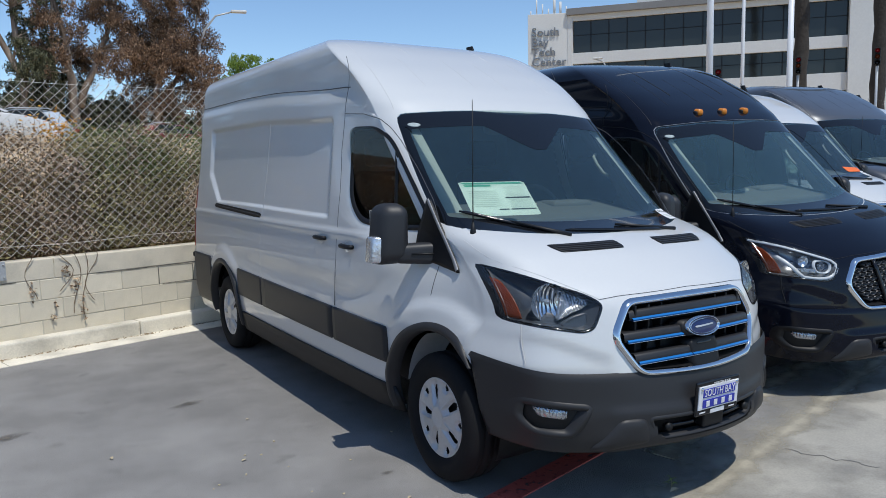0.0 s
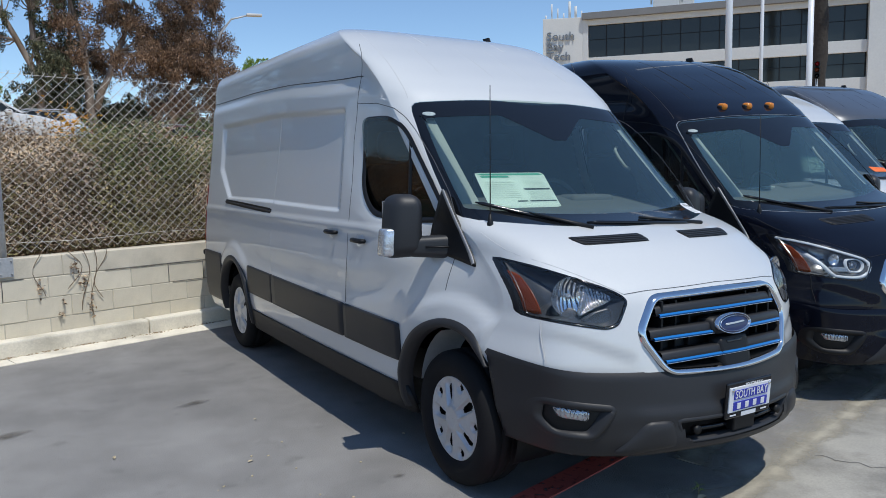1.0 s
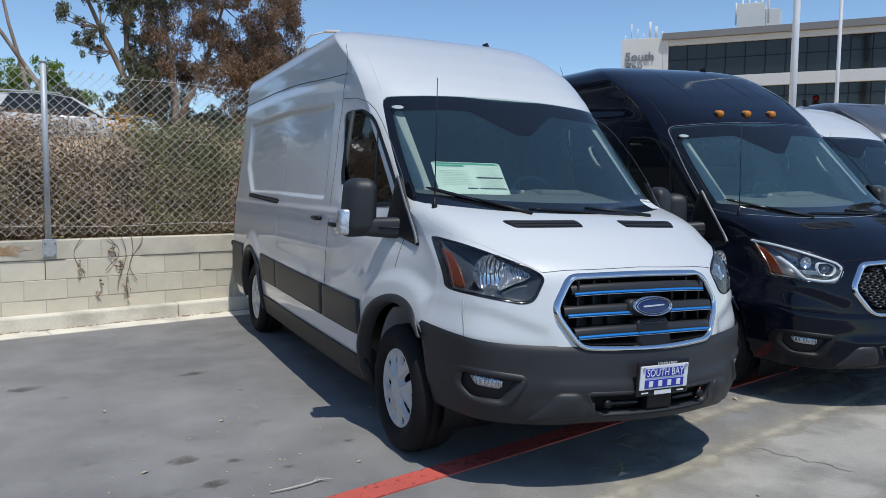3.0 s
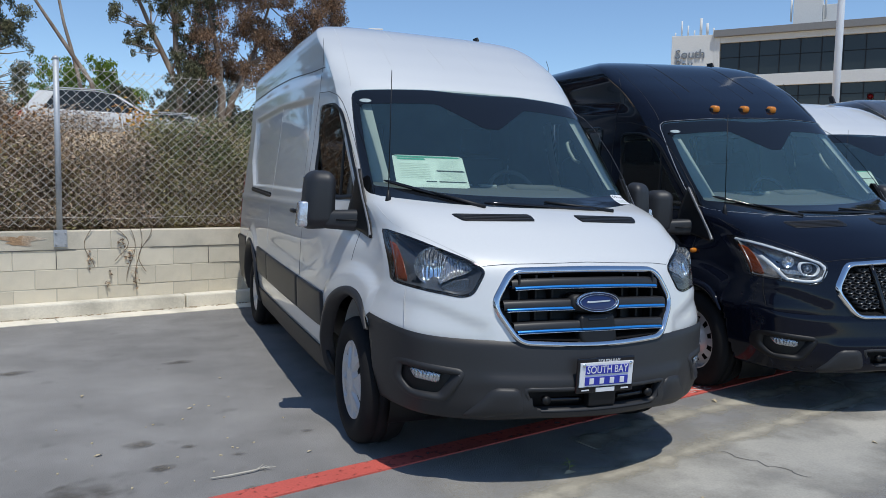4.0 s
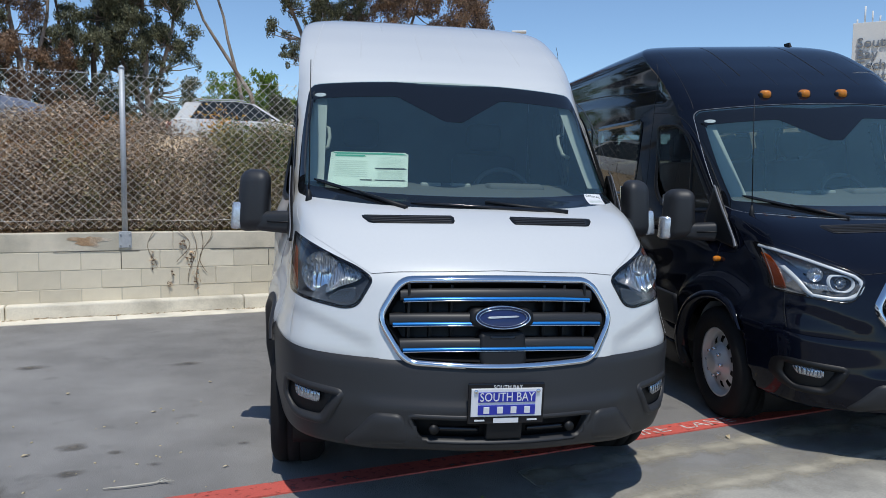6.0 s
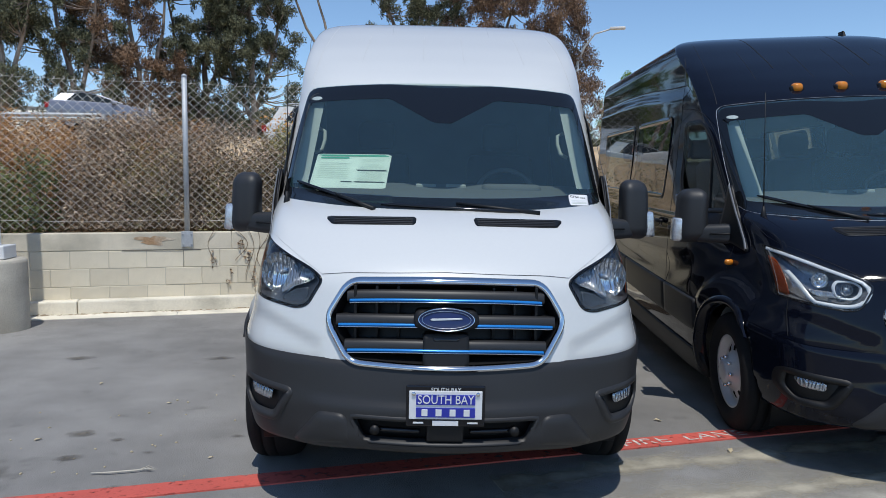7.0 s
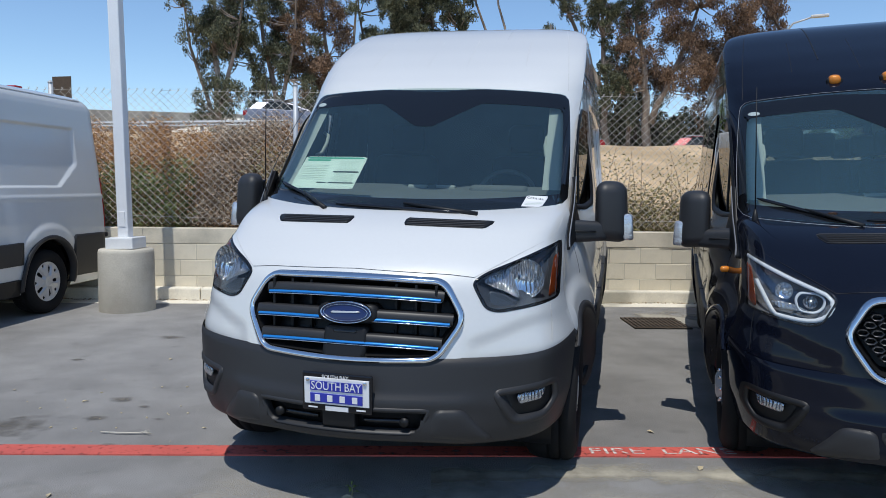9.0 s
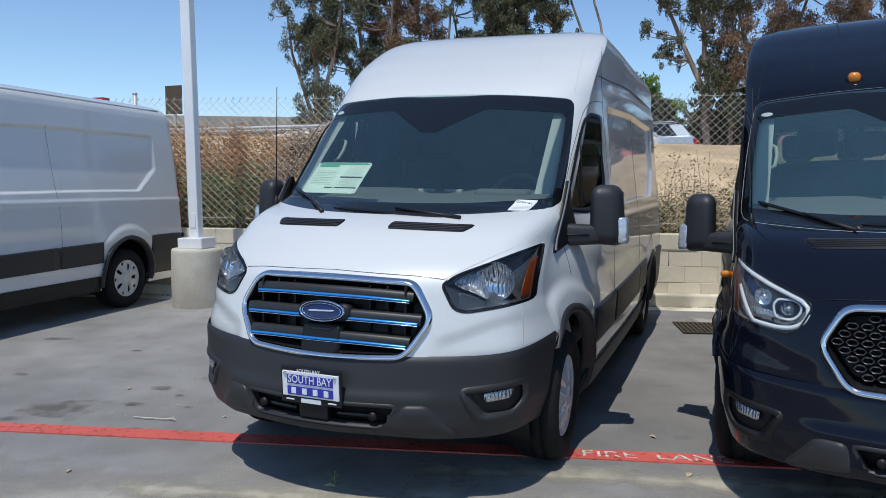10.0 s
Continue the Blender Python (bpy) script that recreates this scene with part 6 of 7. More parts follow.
# the big group
for k, (x, y, lean, wide, low) in enumerate(((-9.7, 39.8, -0.3, 2.5, 4.6), (-12.6, 39.3, 0.4, 2.4, 4.0), (-15.4, 38.6, -0.8, 2.4, 3.6), (-18.4, 37.2, -1.0, 2.0, 5.0), (-21.6, 35.8, -0.2, 1.5, 5.2))):
    bl = clumps(trng, (-wide + lean * 2, wide + lean * 2, -1.8, 1.8, low + 2.5, 16.5), (34, 28, 30, 30, 24)[k], 0.7, 1.5) + clumps(trng, (-wide, wide, -1, 1, low - 2.2, low + 3.5), (10, 12, 16, 12, 12)[k], 0.7, 1.3)
    tree("tall eucalyptus with dark drooping leaves and a pale trunk", (x, y, 1.8),
         [([(0, 0, -1), (0.1 * lean, 0, 4), (lean, 0.2, 8), (lean * 2.0, 0, 14)], 0.26), ([(0.1 * lean, 0, 3.5), (lean * 0.5 + 1.4, 0, 8), (lean + 2.2, 0, 12)], 0.15), ([(0.0, 0, 2.8), (lean * 0.5 - 1.6, 0, 7.5), (lean - 2.3, 0, 12)], 0.14)],
         bl, (50000, 44000, 44000, 38000, 21000)[k], 0.105, LEAF_EUC if k != 2 else LEAF_RED, BARK if k != 1 else BARK_DARK, 40 + k)
# low dark growth under the trees and the rounded green trees behind
for k, (x, y, w, h, leaf) in enumerate(((-16.5, 40, 3.0, 4.0, LEAF_EUC), (-14, 42, 4, 4.4, LEAF_EUC), (-7.5, 43, 3.4, 3.4, LEAF_EUC), (-5.6, 50, 3.7, 6.9, LEAF_GREEN), (-3.0, 48, 1.2, 5.0, LEAF_EUC), (0.4, 46, 2.4, 4.8, LEAF_EUC), (-12.0, 50, 4.0, 4.6, LEAF_EUC), (5, 44, 3.0, 4.0, LEAF_EUC), (9.5, 47, 2.5, 3.6, LEAF_EUC), (2.0, 43, 2.6, 4.8, LEAF_EUC), (18.5, 60, 3.5, 9.0, LEAF_GREEN), (-34, 52, 5, 5.0, LEAF_OLIVE), (-44, 46, 4, 4.5, LEAF_OLIVE))):
    more = 2 if leaf is LEAF_GREEN else 1
    bl = clumps(trng, (-w, w, -1.5, 1.5, 0.8, h * 0.75), 18 * more, 0.8, 1.5) + clumps(trng, (-w * 0.6, w * 0.6, -1, 1, h * 0.6, h), 8 * more, 0.7, 1.2)
    tree("round leafy tree beyond the road" if leaf is LEAF_GREEN else "low dark shrubby tree beyond the road", (x, y, 2.0), [([(0, 0, -1), (0.1, 0, h * 0.5)], 0.2)], bl, 11000 * more, 0.15, leaf, BARK_DARK, 60 + k)


# ---- lamp pole on its concrete drum ----
lamp_pole = thing("lamp_pole", "white square steel lamp pole on a bolted base plate", "lamp pole", Matrix.Translation((-4.29, 3.46, 0.70)) @ Matrix.Rotation(radians(-1.3), 4, "Y") @ Matrix.Rotation(radians(8), 4, "Z"))
boxpart("base_cover", (-0.16, 0.16, -0.16, 0.16, 0.0, 0.13), POLE_WHITE, lamp_pole, "white base cover", 0.01)
boxpart("shaft", (-0.063, 0.063, -0.063, 0.063, 0.12, 7.5), POLE_WHITE, lamp_pole, "", 0.012)
boxpart("hand_hole_cover", (-0.035, 0.035, -0.072, -0.062, 0.25, 0.42), POLE_WHITE, lamp_pole, "", 0.003)
drum = thing("pole_footing", "round cast concrete footing under the lamp pole", "footing", Matrix.Translation((-4.29, 3.46, 0)))
shape("drum_body", *lathe([(0.295, -0.05), (0.30, 0.02), (0.302, 0.3), (0.298, 0.66), (0.292, 0.69), (0.28, 0.70), (0.001, 0.70)], 56, None, None, "z"), DRUM, drum)

# ---- far buildings ----
BD = Matrix.Translation((50.56, 56.03, 0)) @ Matrix.Rotation(math.atan2(-19.87, 15.97), 4, "Z")
bld = thing("office_building", "white three-storey office building with dark ribbon windows", "building", BD)
L = 46.0
boxpart("wall", (0, L, 0.6, 26, 0, 16.2), STUCCO, bld, "", 0)
for z0, z1 in ((15.75, 16.65), (11.45, 12.55), (7.6, 9.2), (3.6, 5.2)):
    boxpart("wall_band", (0, 25.4, 0.0, 0.7, z0, z1), STUCCO, bld, "", 0.02)
# the dark grey puts the shade of a sloped overhang into the colour
boxpart("roof_edge", (-0.3, L, -0.45, 26, 16.30, 16.95), STUCCO_GREY, bld, "", 0.02)
boxpart("wall_end", (25.4, 30, -0.4, 0.65, 0, 16.2), STUCCO, bld, "", 0.02)
boxpart("wall_end", (-0.25, 0.25, -0.1, 0.7, 0, 16.6), STUCCO, bld, "", 0.02)
for z0, z1 in ((12.55, 15.75), (9.2, 11.45), (5.2, 7.6)):
    for k in range(14):
        x0 = 0.3 + 1.79 * k
        w = new("window")
        w.parent = bld
        boxpart("pane", (x0, x0 + 1.70, 0.35, 0.45, z0, z1), WINDOW_DARK, w, "", 0)
        boxpart("frame", (x0 + 1.70, x0 + 1.79, 0.28, 0.5, z0, z1), BLACK_TRIM, w, "", 0)
        boxpart("frame", (x0, x0 + 1.70, 0.3, 0.48, z0 + (z1 - z0) * 0.55, z0 + (z1 - z0) * 0.55 + 0.06), BLACK_TRIM, w, "", 0)
sgm = Matrix.Translation((47.3, 58.8, 0)) @ Matrix.Rotation(math.atan2(-2.62, 3.06), 4, "Z")
tower = thing("sign_tower", "white tower wall with grey sign letters and roof aerials", "building", sgm)
boxpart("wall", (0, 4.15, 0, 3.0, 0, 16.6), STUCCO, tower, "", 0.03)
for k, word in enumerate(("South", "Bay", "Tech", "Center")):
    extrude_text("sign_letters", word, 1.22, 0.06, SIGN_GREY, Matrix.Translation((0.35, -0.1, 14.75 - 1.0 * k)) @ Matrix.Rotation(radians(90), 4, "X"), tower, "grey sign lettering", "LEFT")
for k in range(7):
    tubepart("aerial", [(0.3 + 0.6 * k, 0.4, 16.5), (0.3 + 0.6 * k, 0.4, 17.0 + (k * 37 % 10) * 0.16)], 0.07 + 0.06 * (k in (4, 5)), STUCCO, tower)
pent = thing("roof_plant", "pale roof plant room with aerials", "building", Matrix.Translation((56.8, 52.5, 16.95)) @ Matrix.Rotation(math.atan2(-19.87, 15.97), 4, "Z"))
boxpart("wall", (0.2, 3.6, 1, 4, -0.1, 2.4), STUCCO, pent, "", 0.03)
boxpart("wall", (-0.3, 2.2, 0.5, 4, -0.1, 3.0), STUCCO, pent, "", 0.03)
for k in range(6):
    tubepart("aerial", [(-0.5 + 0.6 * k, 0.7, 1.0), (-0.5 + 0.6 * k, 0.7, 3.2 + (k % 3) * 0.5)], 0.09, STUCCO, pent)

# flag poles, palms, street lamps
for x, y, r in ((14.77, 10.67, 0.10), (22.77, 15.45, 0.075)):
    fp = thing("flag_pole", "white flag pole on the lot", "pole", Matrix.Translation((x, y, 0)), "flag poles")
    tubepart("shaft", [(0, 0, 0), (0, 0, 6), (0, 0, 14)], [r, r * 0.9, r * 0.6], POLE_WHITE, fp, "", 14)
    tubepart("foot", [(0, 0, 0), (0, 0, 0.2)], 0.2, POLE_WHITE, fp, "", 14)
lot_light = thing("lot_light", "white lot light pole with twin box heads", "lamp pole", Matrix.Translation((23.74, 14.1, 0)) @ Matrix.Rotation(radians(-35), 4, "Z"))
tubepart("shaft", [(0, 0, 0), (0, 0, 8.6)], [0.12, 0.10], POLE_WHITE, lot_light, "", 12)
for sx in (-1, 1):
    tubepart("arm", [(0, 0, 8.45), (sx * 0.25, 0, 8.5)], 0.04, POLE_WHITE, lot_light)
    boxpart("lamp_head", (0.2, 0.75, -0.2, 0.2, 8.42, 8.62), POLE_WHITE, lot_light, "", 0.04, Matrix.Diagonal((sx, 1, 1, 1)))
for x, y in ((43.9, 26.5), (46.1, 22.6)):
    pm = thing("palm_tree", "palm with a rough dark brown trunk", "tree", Matrix.Translation((x, y, 0)), "palms by the office building")
    tubepart("trunk", [(0.1 * math.sin(k), 0, 1.2 * k) for k in range(18)], [0.40 + 0.07 * (k % 2) for k in range(18)], PALM_BARK, pm, "", 10)
    v, f = [], []
    leaf_cloud(v, f, [(0, 0, 21.5, 2.6, 2.6, 1.8)], 700, 0.5, np.random.default_rng(3), 1.0)
    shape("frond_crown", v, f, LEAF_EUC, pm, "", False)


def street_lamp(at, h, reach, turn):
    sl = thing("street_lamp", "grey steel street lamp with a curved arm", "street lamp", Matrix.Translation(at) @ Matrix.Rotation(turn, 4, "Z"), "street lamps")
    tubepart("pole", [(0, 0, -1), (0, 0, h * 0.55), (0, 0, h * 0.82)], [0.13, 0.11, 0.09], GALV, sl)
    tubepart("arm", [(0, 0, h * 0.78), (reach * 0.18, 0, h * 0.88), (reach * 0.5, 0, h * 0.97), (reach, 0, h)], [0.07, 0.06, 0.05, 0.05], GALV, sl)
    boxpart("lamp_head", (reach - 0.1, reach + 0.75, -0.16, 0.16, h - 0.06, h + 0.08), STUCCO, sl, "", 0.04)


street_lamp((8.75, 40.0, 1.7), 8.7, 1.9, radians(-15))
street_lamp((44.5, 44.0, 0.0), 10.3, -1.6, radians(-50))


def traffic_signal(at, top, turn):
    """A three-lamp signal head on a slim dark pole."""
    ts = thing("traffic_signal", "black three-lamp traffic signal on a slim pole", "traffic light", Matrix.Translation(at) @ Matrix.Rotation(turn, 4, "Z"), "traffic signals at the junction")
    tubepart("pole", [(0, 0.25, 0), (0, 0.25, top)], 0.08, GALV, ts, "", 10)
    head = boxpart("housing", (-0.17, 0.17, -0.13, 0.13, top - 1.1, top), BLACK_TRIM, ts, "black signal housing", 0.03)
    for k, lens_mat in enumerate((RED_LENS, AMBER_DARK, GLOSS_BLACK)):
        z = top - 0.2 - 0.37 * k
        shape("signal_lens", *lathe([(0.14, 0.0), (0.10, 0.03), (0.001, 0.045)], 20, Matrix.Translation((0, -0.155, z)) @ Matrix.Rotation(radians(90), 4, "X"), None, "z"), lens_mat, head)
        shape("visor", *lathe([(0.15, 0.0), (0.15, 0.22)], 20, Matrix.Translation((0, -0.15, z)) @ Matrix.Rotation(radians(90), 4, "X"), None, "z"), BLACK_TRIM, head)


for x, y, top in ((32.4, 24.0, 6.5), (43.2, 26.2, 8.0), (45.3, 22.3, 8.2)):
    traffic_signal((x, y, 0), top, math.atan2(y + 3.4, x + 3.0) - math.pi / 2)


# ---- the vans ----
TILT = lambda a: Matrix.Rotation(a, 4, "Y")
YAW = lambda a: Matrix.Rotation(a, 4, "Z")
AT = Matrix.Translation
# the paving falls towards the drain between the first two vans, so they lean a little towards each other
main_van = van_thing("white high-roof cargo van with blue grille strips", TILT(0.013), PAINT_WHITE)
black_van = van_thing("gloss black high-roof passenger van with chrome-ringed mesh grille", AT((2.71, 0.345, -0.027)) @ YAW(-0.060) @ Matrix.Rotation(0.019, 4, "X") @ TILT(-0.036), PAINT_BLACK, "mesh", True, False, "steel", False, False)
white_van = van_thing("white medium-roof cargo van beside the black van", AT((6.02, 2.10, 0.09)) @ YAW(-0.17), PAINT_WHITE, "e", False, True, "cover", True, False, 0.80)
grey_van = van_thing("dark grey metallic high-roof van", AT((8.4, 2.4, 0.20)) @ YAW(-0.2), PAINT_GREY, "e", True, False, "cover", False, False)
left_van = van_thing("white medium-roof cargo van with dark side moulding", AT((-5.515, -0.816, 0)) @ YAW(0.103), PAINT_WHITE, "e", False, True, "cover", False, False)
far_van = van_thing("white medium-roof van at the end of the row", AT((11.2, 3.3, 0.20)) @ YAW(-0.2), PAINT_WHITE, "e", False, True, "cover", False, False)
card = new("window_card")
card.parent = white_van
shape("paper", *sheet(rounded([(0.36, 1.475), (0.70, 1.455), (0.70, 1.405), (0.40, 1.41)], 0.004, 32), on_front, 0.006, 0.006, 0.002), ORANGE, card, "orange card under the windshield")


# ---- cars on the road above the bank ----
def car(label, at, paint, length=4.6, height=1.62):
    """A passenger car, nose towards +x: painted lower body, glasshouse, roof panel, pillars and wheels."""
    c = thing("car", label, "car", at, "cars on the road")
    l, h = length, height
    side = [(0.05, 0.24), (0.0, 0.50), (0.03, 0.88), (0.14, 1.10), (1.2, 1.08), (l - 1.45, 1.03), (l - 0.90, 0.96), (l - 0.22, 0.78), (l - 0.02, 0.60), (l, 0.36), (l - 0.06, 0.22)]
    o = rounded(side, 0.10, 110)
    mid = np.array([l / 2, 0.62])
    rows = []
    for w, sc in ((-0.90, 0.90), (-0.885, 0.955), (-0.84, 0.985), (-0.6, 1.0), (0.6, 1.0), (0.84, 0.985), (0.885, 0.955), (0.90, 0.90)):
        q = mid + (o - mid) * sc
        rows.append(np.stack([q[:, 0], np.full(len(o), w), q[:, 1]], 1))
    n = len(o)
    bm = bmesh.new()
    vs = [bm.verts.new(p) for p in np.concatenate(rows)]
    for i in range(7):
        for k in range(n):
            bm.faces.new([vs[j] for j in (i * n + k, i * n + (k + 1) % n, (i + 1) * n + (k + 1) % n, (i + 1) * n + k)])
    bm.faces.new(vs[:n])
    bm.faces.new(vs[7 * n:])
    bmesh.ops.recalc_face_normals(bm, faces=bm.faces)
    body = part("body", bm, paint, c, "", True)
    body.data.set_sharp_from_angle(angle=radians(50))
    # glasshouse: base ring and roof ring
    base = [(0.30, 1.06), (l - 1.30, 1.01)]
    top = [(0.62, h - 0.10), (1.05, h - 0.03), (l - 2.75, h - 0.02), (l - 2.20, h - 0.09)]
    gv = [(x, w * 0.83, z) for w in (-1, 1) for x, z in base] + [(x, w * 0.63, z) for w in (-1, 1) for x, z in top]
    gf = [(0, 1, 7, 6, 5, 4), (2, 8, 9, 10, 11, 3), (0, 4, 8, 2), (1, 3, 11, 7), (4, 5, 9, 8), (5, 6, 10, 9), (6, 7, 11, 10)]
    shape("glasshouse", gv, gf, WINDOW_DARK, c, "dark window glass", False)
    rv = [(x, w * (0.66 - 0.05 * e), z + 0.012 + 0.022 * e) for e in (0, 1) for w in (-1, 1) for x, z in [(0.50, h - 0.12)] + top[1:3] + [(l - 2.14, h - 0.105)]]
    shape("roof_panel", rv, [(0, 1, 9, 8), (1, 2, 10, 9), (2, 3, 11, 10), (4, 12, 13, 5), (5, 13, 14, 6), (6, 14, 15, 7), (8, 9, 13, 12), (9, 10, 14, 13), (10, 11, 15, 14), (0, 8, 12, 4), (3, 7, 15, 11), (0, 4, 5, 1), (1, 5, 6, 2), (2, 6, 7, 3)], paint, c, "", False)
    for s in (-1, 1):
        lean = lambda x0, x1, w: [(x0, s * 0.842, 1.03), (x0 + w, s * 0.842, 1.03), (x1 + w, s * 0.648, h - 0.06), (x1, s * 0.648, h - 0.06)]
        for x0, x1, w in ((0.20, 0.56, 0.46), (1.50, 1.54, 0.06), (2.40, 2.28, 0.06), (l - 1.36, l - 2.26, 0.10)):
            shape("pillar", lean(x0, x1, w), [(0, 1, 2, 3)], paint if w > 0.08 else BLACK_TRIM, c, "", False)
        tubepart("roof_rail", [(0.75, s * 0.60, h), (0.85, s * 0.60, h + 0.05), (l - 2.55, s * 0.60, h + 0.05), (l - 2.4, s * 0.60, h - 0.01)], 0.018, GALV, c, "", 6)
        for x in (0.85, l - 0.95):
            w = new("wheel")
            w.parent = c
            m = Matrix.Translation((x, s * 0.80, 0.33)) @ Matrix.Rotation(s * radians(90), 4, "Z")
            part_mesh("tyre", mesh_of("tyre", *lathe([(0.2, 0.06), (0.24, 0.09), (0.31, 0.09), (0.33, 0.05), (0.33, -0.1), (0.2, -0.1)], 28, m), RUBBER), w)
            part_mesh("rim", mesh_of("rim", *lathe([(0.21, 0.07), (0.17, 0.05), (0.05, 0.06), (0.001, 0.06)], 20, m), SILVER), w)
        boxpart("tail_lamp", (-0.01, 0.16, 0.66, 0.885, 0.78, 0.98), RED_LENS, c, "red tail lamp", 0.02, Matrix.Diagonal((1, s, 1, 1)))
        boxpart("headlamp", (l - 0.42, l - 0.10, 0.58, 0.87, 0.66, 0.80), CLEAR_LENS, c, "", 0.03, Matrix.Diagonal((1, s, 1, 1)))
        boxpart("door_mirror", (l - 1.72, l - 1.54, 0.86, 1.02, 0.98, 1.11), paint, c, "", 0.04, Matrix.Diagonal((1, s, 1, 1)))
        for x in (1.35, 2.30):
            shape("door_seam", *strip([(x, 0.40), (x, 0.97)], lambda a, z, off=0.0: np.stack([a, np.full_like(a, s * 0.903) + s * off, z], -1), 0.012, 0.002), BLACK_TRIM, c)
    return c


PAINT_SKY = material("pale_blue_car_paint", (0.40, 0.46, 0.52), 0.3, 0.3, var=0.03, coat=0.6)
PAINT_SILVER = material("silver_car_paint", (0.22, 0.235, 0.29), 0.3, 0.3, var=0.03, coat=0.6)
PAINT_RED = material("dark_red_car_paint", (0.22, 0.02, 0.025), 0.3, 0.2, var=0.03, coat=0.6)
car("white estate car on the road above the bank", Matrix.Translation((-5.30, 21.6, 2.36)), PAINT_WHITE, 4.8, 1.66)
car("silver-blue hatchback on the road above the bank", Matrix.Translation((-14.5, 25.6, 3.47)) @ Matrix.Rotation(radians(22), 4, "Z"), PAINT_SILVER, 4.0, 1.42)

car("pale blue estate car on the far side of the road", Matrix.Translation((0.45, 25.5, 2.2)) @ Matrix.Rotation(math.pi, 4, "Z"), PAINT_SKY, 4.5, 1.56)
car("red hatchback parked beyond the road", Matrix.Translation((2.9, 29.5, 2.1)), PAINT_RED, 4.1, 1.46)

# guard rail, far overpass, house and sign board
rail = thing("guard_rail", "grey steel guard rail along the road", "guard rail")
shape("beam", [(x, 24.5 + d, z + 0.9) for x in (-60, -12) for z, d in ((2.85, 0), (2.92, -0.06), (2.99, 0), (3.06, -0.06), (3.13, 0))], [(k, k + 1, k + 6, k + 5) for k in range(4)], GALV, rail, "", False)
for k in range(13):
    boxpart("rail_post", (-60 + 4 * k, -59.88 + 4 * k, 24.52, 24.64, 2.6, 4.0), GALV, rail, "", 0)
over = thing("overpass", "pale concrete highway overpass with parapet", "bridge", Matrix.Translation((-30, 52, 0)) @ Matrix.Rotation(radians(28), 4, "Z"))
boxpart("deck", (-60, 14, 0, 12, 5.0, 6.1), STUCCO_GREY, over, "", 0.05)
boxpart("parapet", (-60, 14, -0.2, 0.2, 6.1, 7.0), CONCRETE, over, "", 0.03)
for k in range(5):
    boxpart("pier", (-50 + 14 * k, -49 + 14 * k, 3, 9, 0, 5.0), CONCRETE, over, "", 0.05)
house = thing("house", "small house with a pale gabled roof", "house", Matrix.Translation((-30.0, 49.0, 1.3)))
boxpart("wall", (-4, 4, 0, 6, 0, 3.6), STUCCO, house, "", 0.02)
shape("roof", [(-4.5, -0.4, 3.5), (4.5, -0.4, 3.5), (4.5, 6.4, 3.5), (-4.5, 6.4, 3.5), (-4.5, 3, 5.4), (4.5, 3, 5.4), (2.2, -0.4, 3.5), (3.4, -0.5, 4.6), (4.5, -0.4, 3.5)], [(0, 1, 5, 4), (3, 4, 5, 2), (0, 4, 3), (1, 2, 5), (6, 8, 7), (0, 3, 2, 1)], KERB, house, "pale tiled roof", False)
sgn = thing("road_sign", "back of a brown road sign on a post", "sign", Matrix.Translation((-24.3, 26.5, 2.0)))
boxpart("board", (-0.5, 0.5, 0, 0.05, 2.9, 4.3), IRON, sgn, "", 0.01)
boxpart("post", (-0.06, 0.06, 0.05, 0.15, -0.5, 4.2), GALV, sgn, "", 0.01)

# ---- litter, stains and the creeper on the wall ----
lrng = np.random.default_rng(21)


def blot(x, y, rx, ry, turn, mat, name, z=0.004, seed=0):
    r = np.random.default_rng(seed)
    n = 36
    ph = r.uniform(0, 6.28, 4)
    q = np.linspace(0, 2 * np.pi, n, endpoint=False)
    k = 1 + 0.18 * np.sin(2 * q + ph[0]) + 0.12 * np.sin(3 * q + ph[1]) + 0.10 * np.sin(5 * q + ph[2]) + 0.06 * np.sin(9 * q + ph[3])
    a, b = rx * k * np.cos(q), ry * k * np.sin(q)
    c, s = math.cos(turn), math.sin(turn)
    bm = bmesh.new()
    bm.faces.new([bm.verts.new((x + c * u - s * v, y + s * u + c * v, z)) for u, v in zip(a, b)])
    return tagged(part(name, bm, mat), "dark dried stain on the asphalt", "stain", "stains on the asphalt")


for k, (x, y, rx, ry, a) in enumerate(((-2.30, -0.36, 0.42, 0.17, 0.35), (-2.42, -0.62, 0.12, 0.06, 0.4), (-3.1, 1.2, 0.09, 0.04, 0.4), (-1.95, -0.10, 0.11, 0.05, 0.5), (-1.80, 0.18, 0.08, 0.035, 0.3), (-1.55, -0.02, 0.06, 0.03, 0.3), (-2.05, 0.30, 0.15, 0.06, 0.3), (-1.15, 0.25, 0.06, 0.03, 0.2), (-1.55, -0.52, 0.08, 0.05, 0.2), (-3.3, 0.2, 0.10, 0.05, 0.6), (-2.9, 2.2, 0.2, 0.06, 0.3), (-4.2, 1.3, 0.25, 0.06, 0.35), (-1.75, 2.2, 0.16, 0.05, 0.3))):
    blot(x, y, rx, ry, a, OIL, "oil_stain", 0.003 + 0.0005 * k, 100 + k)

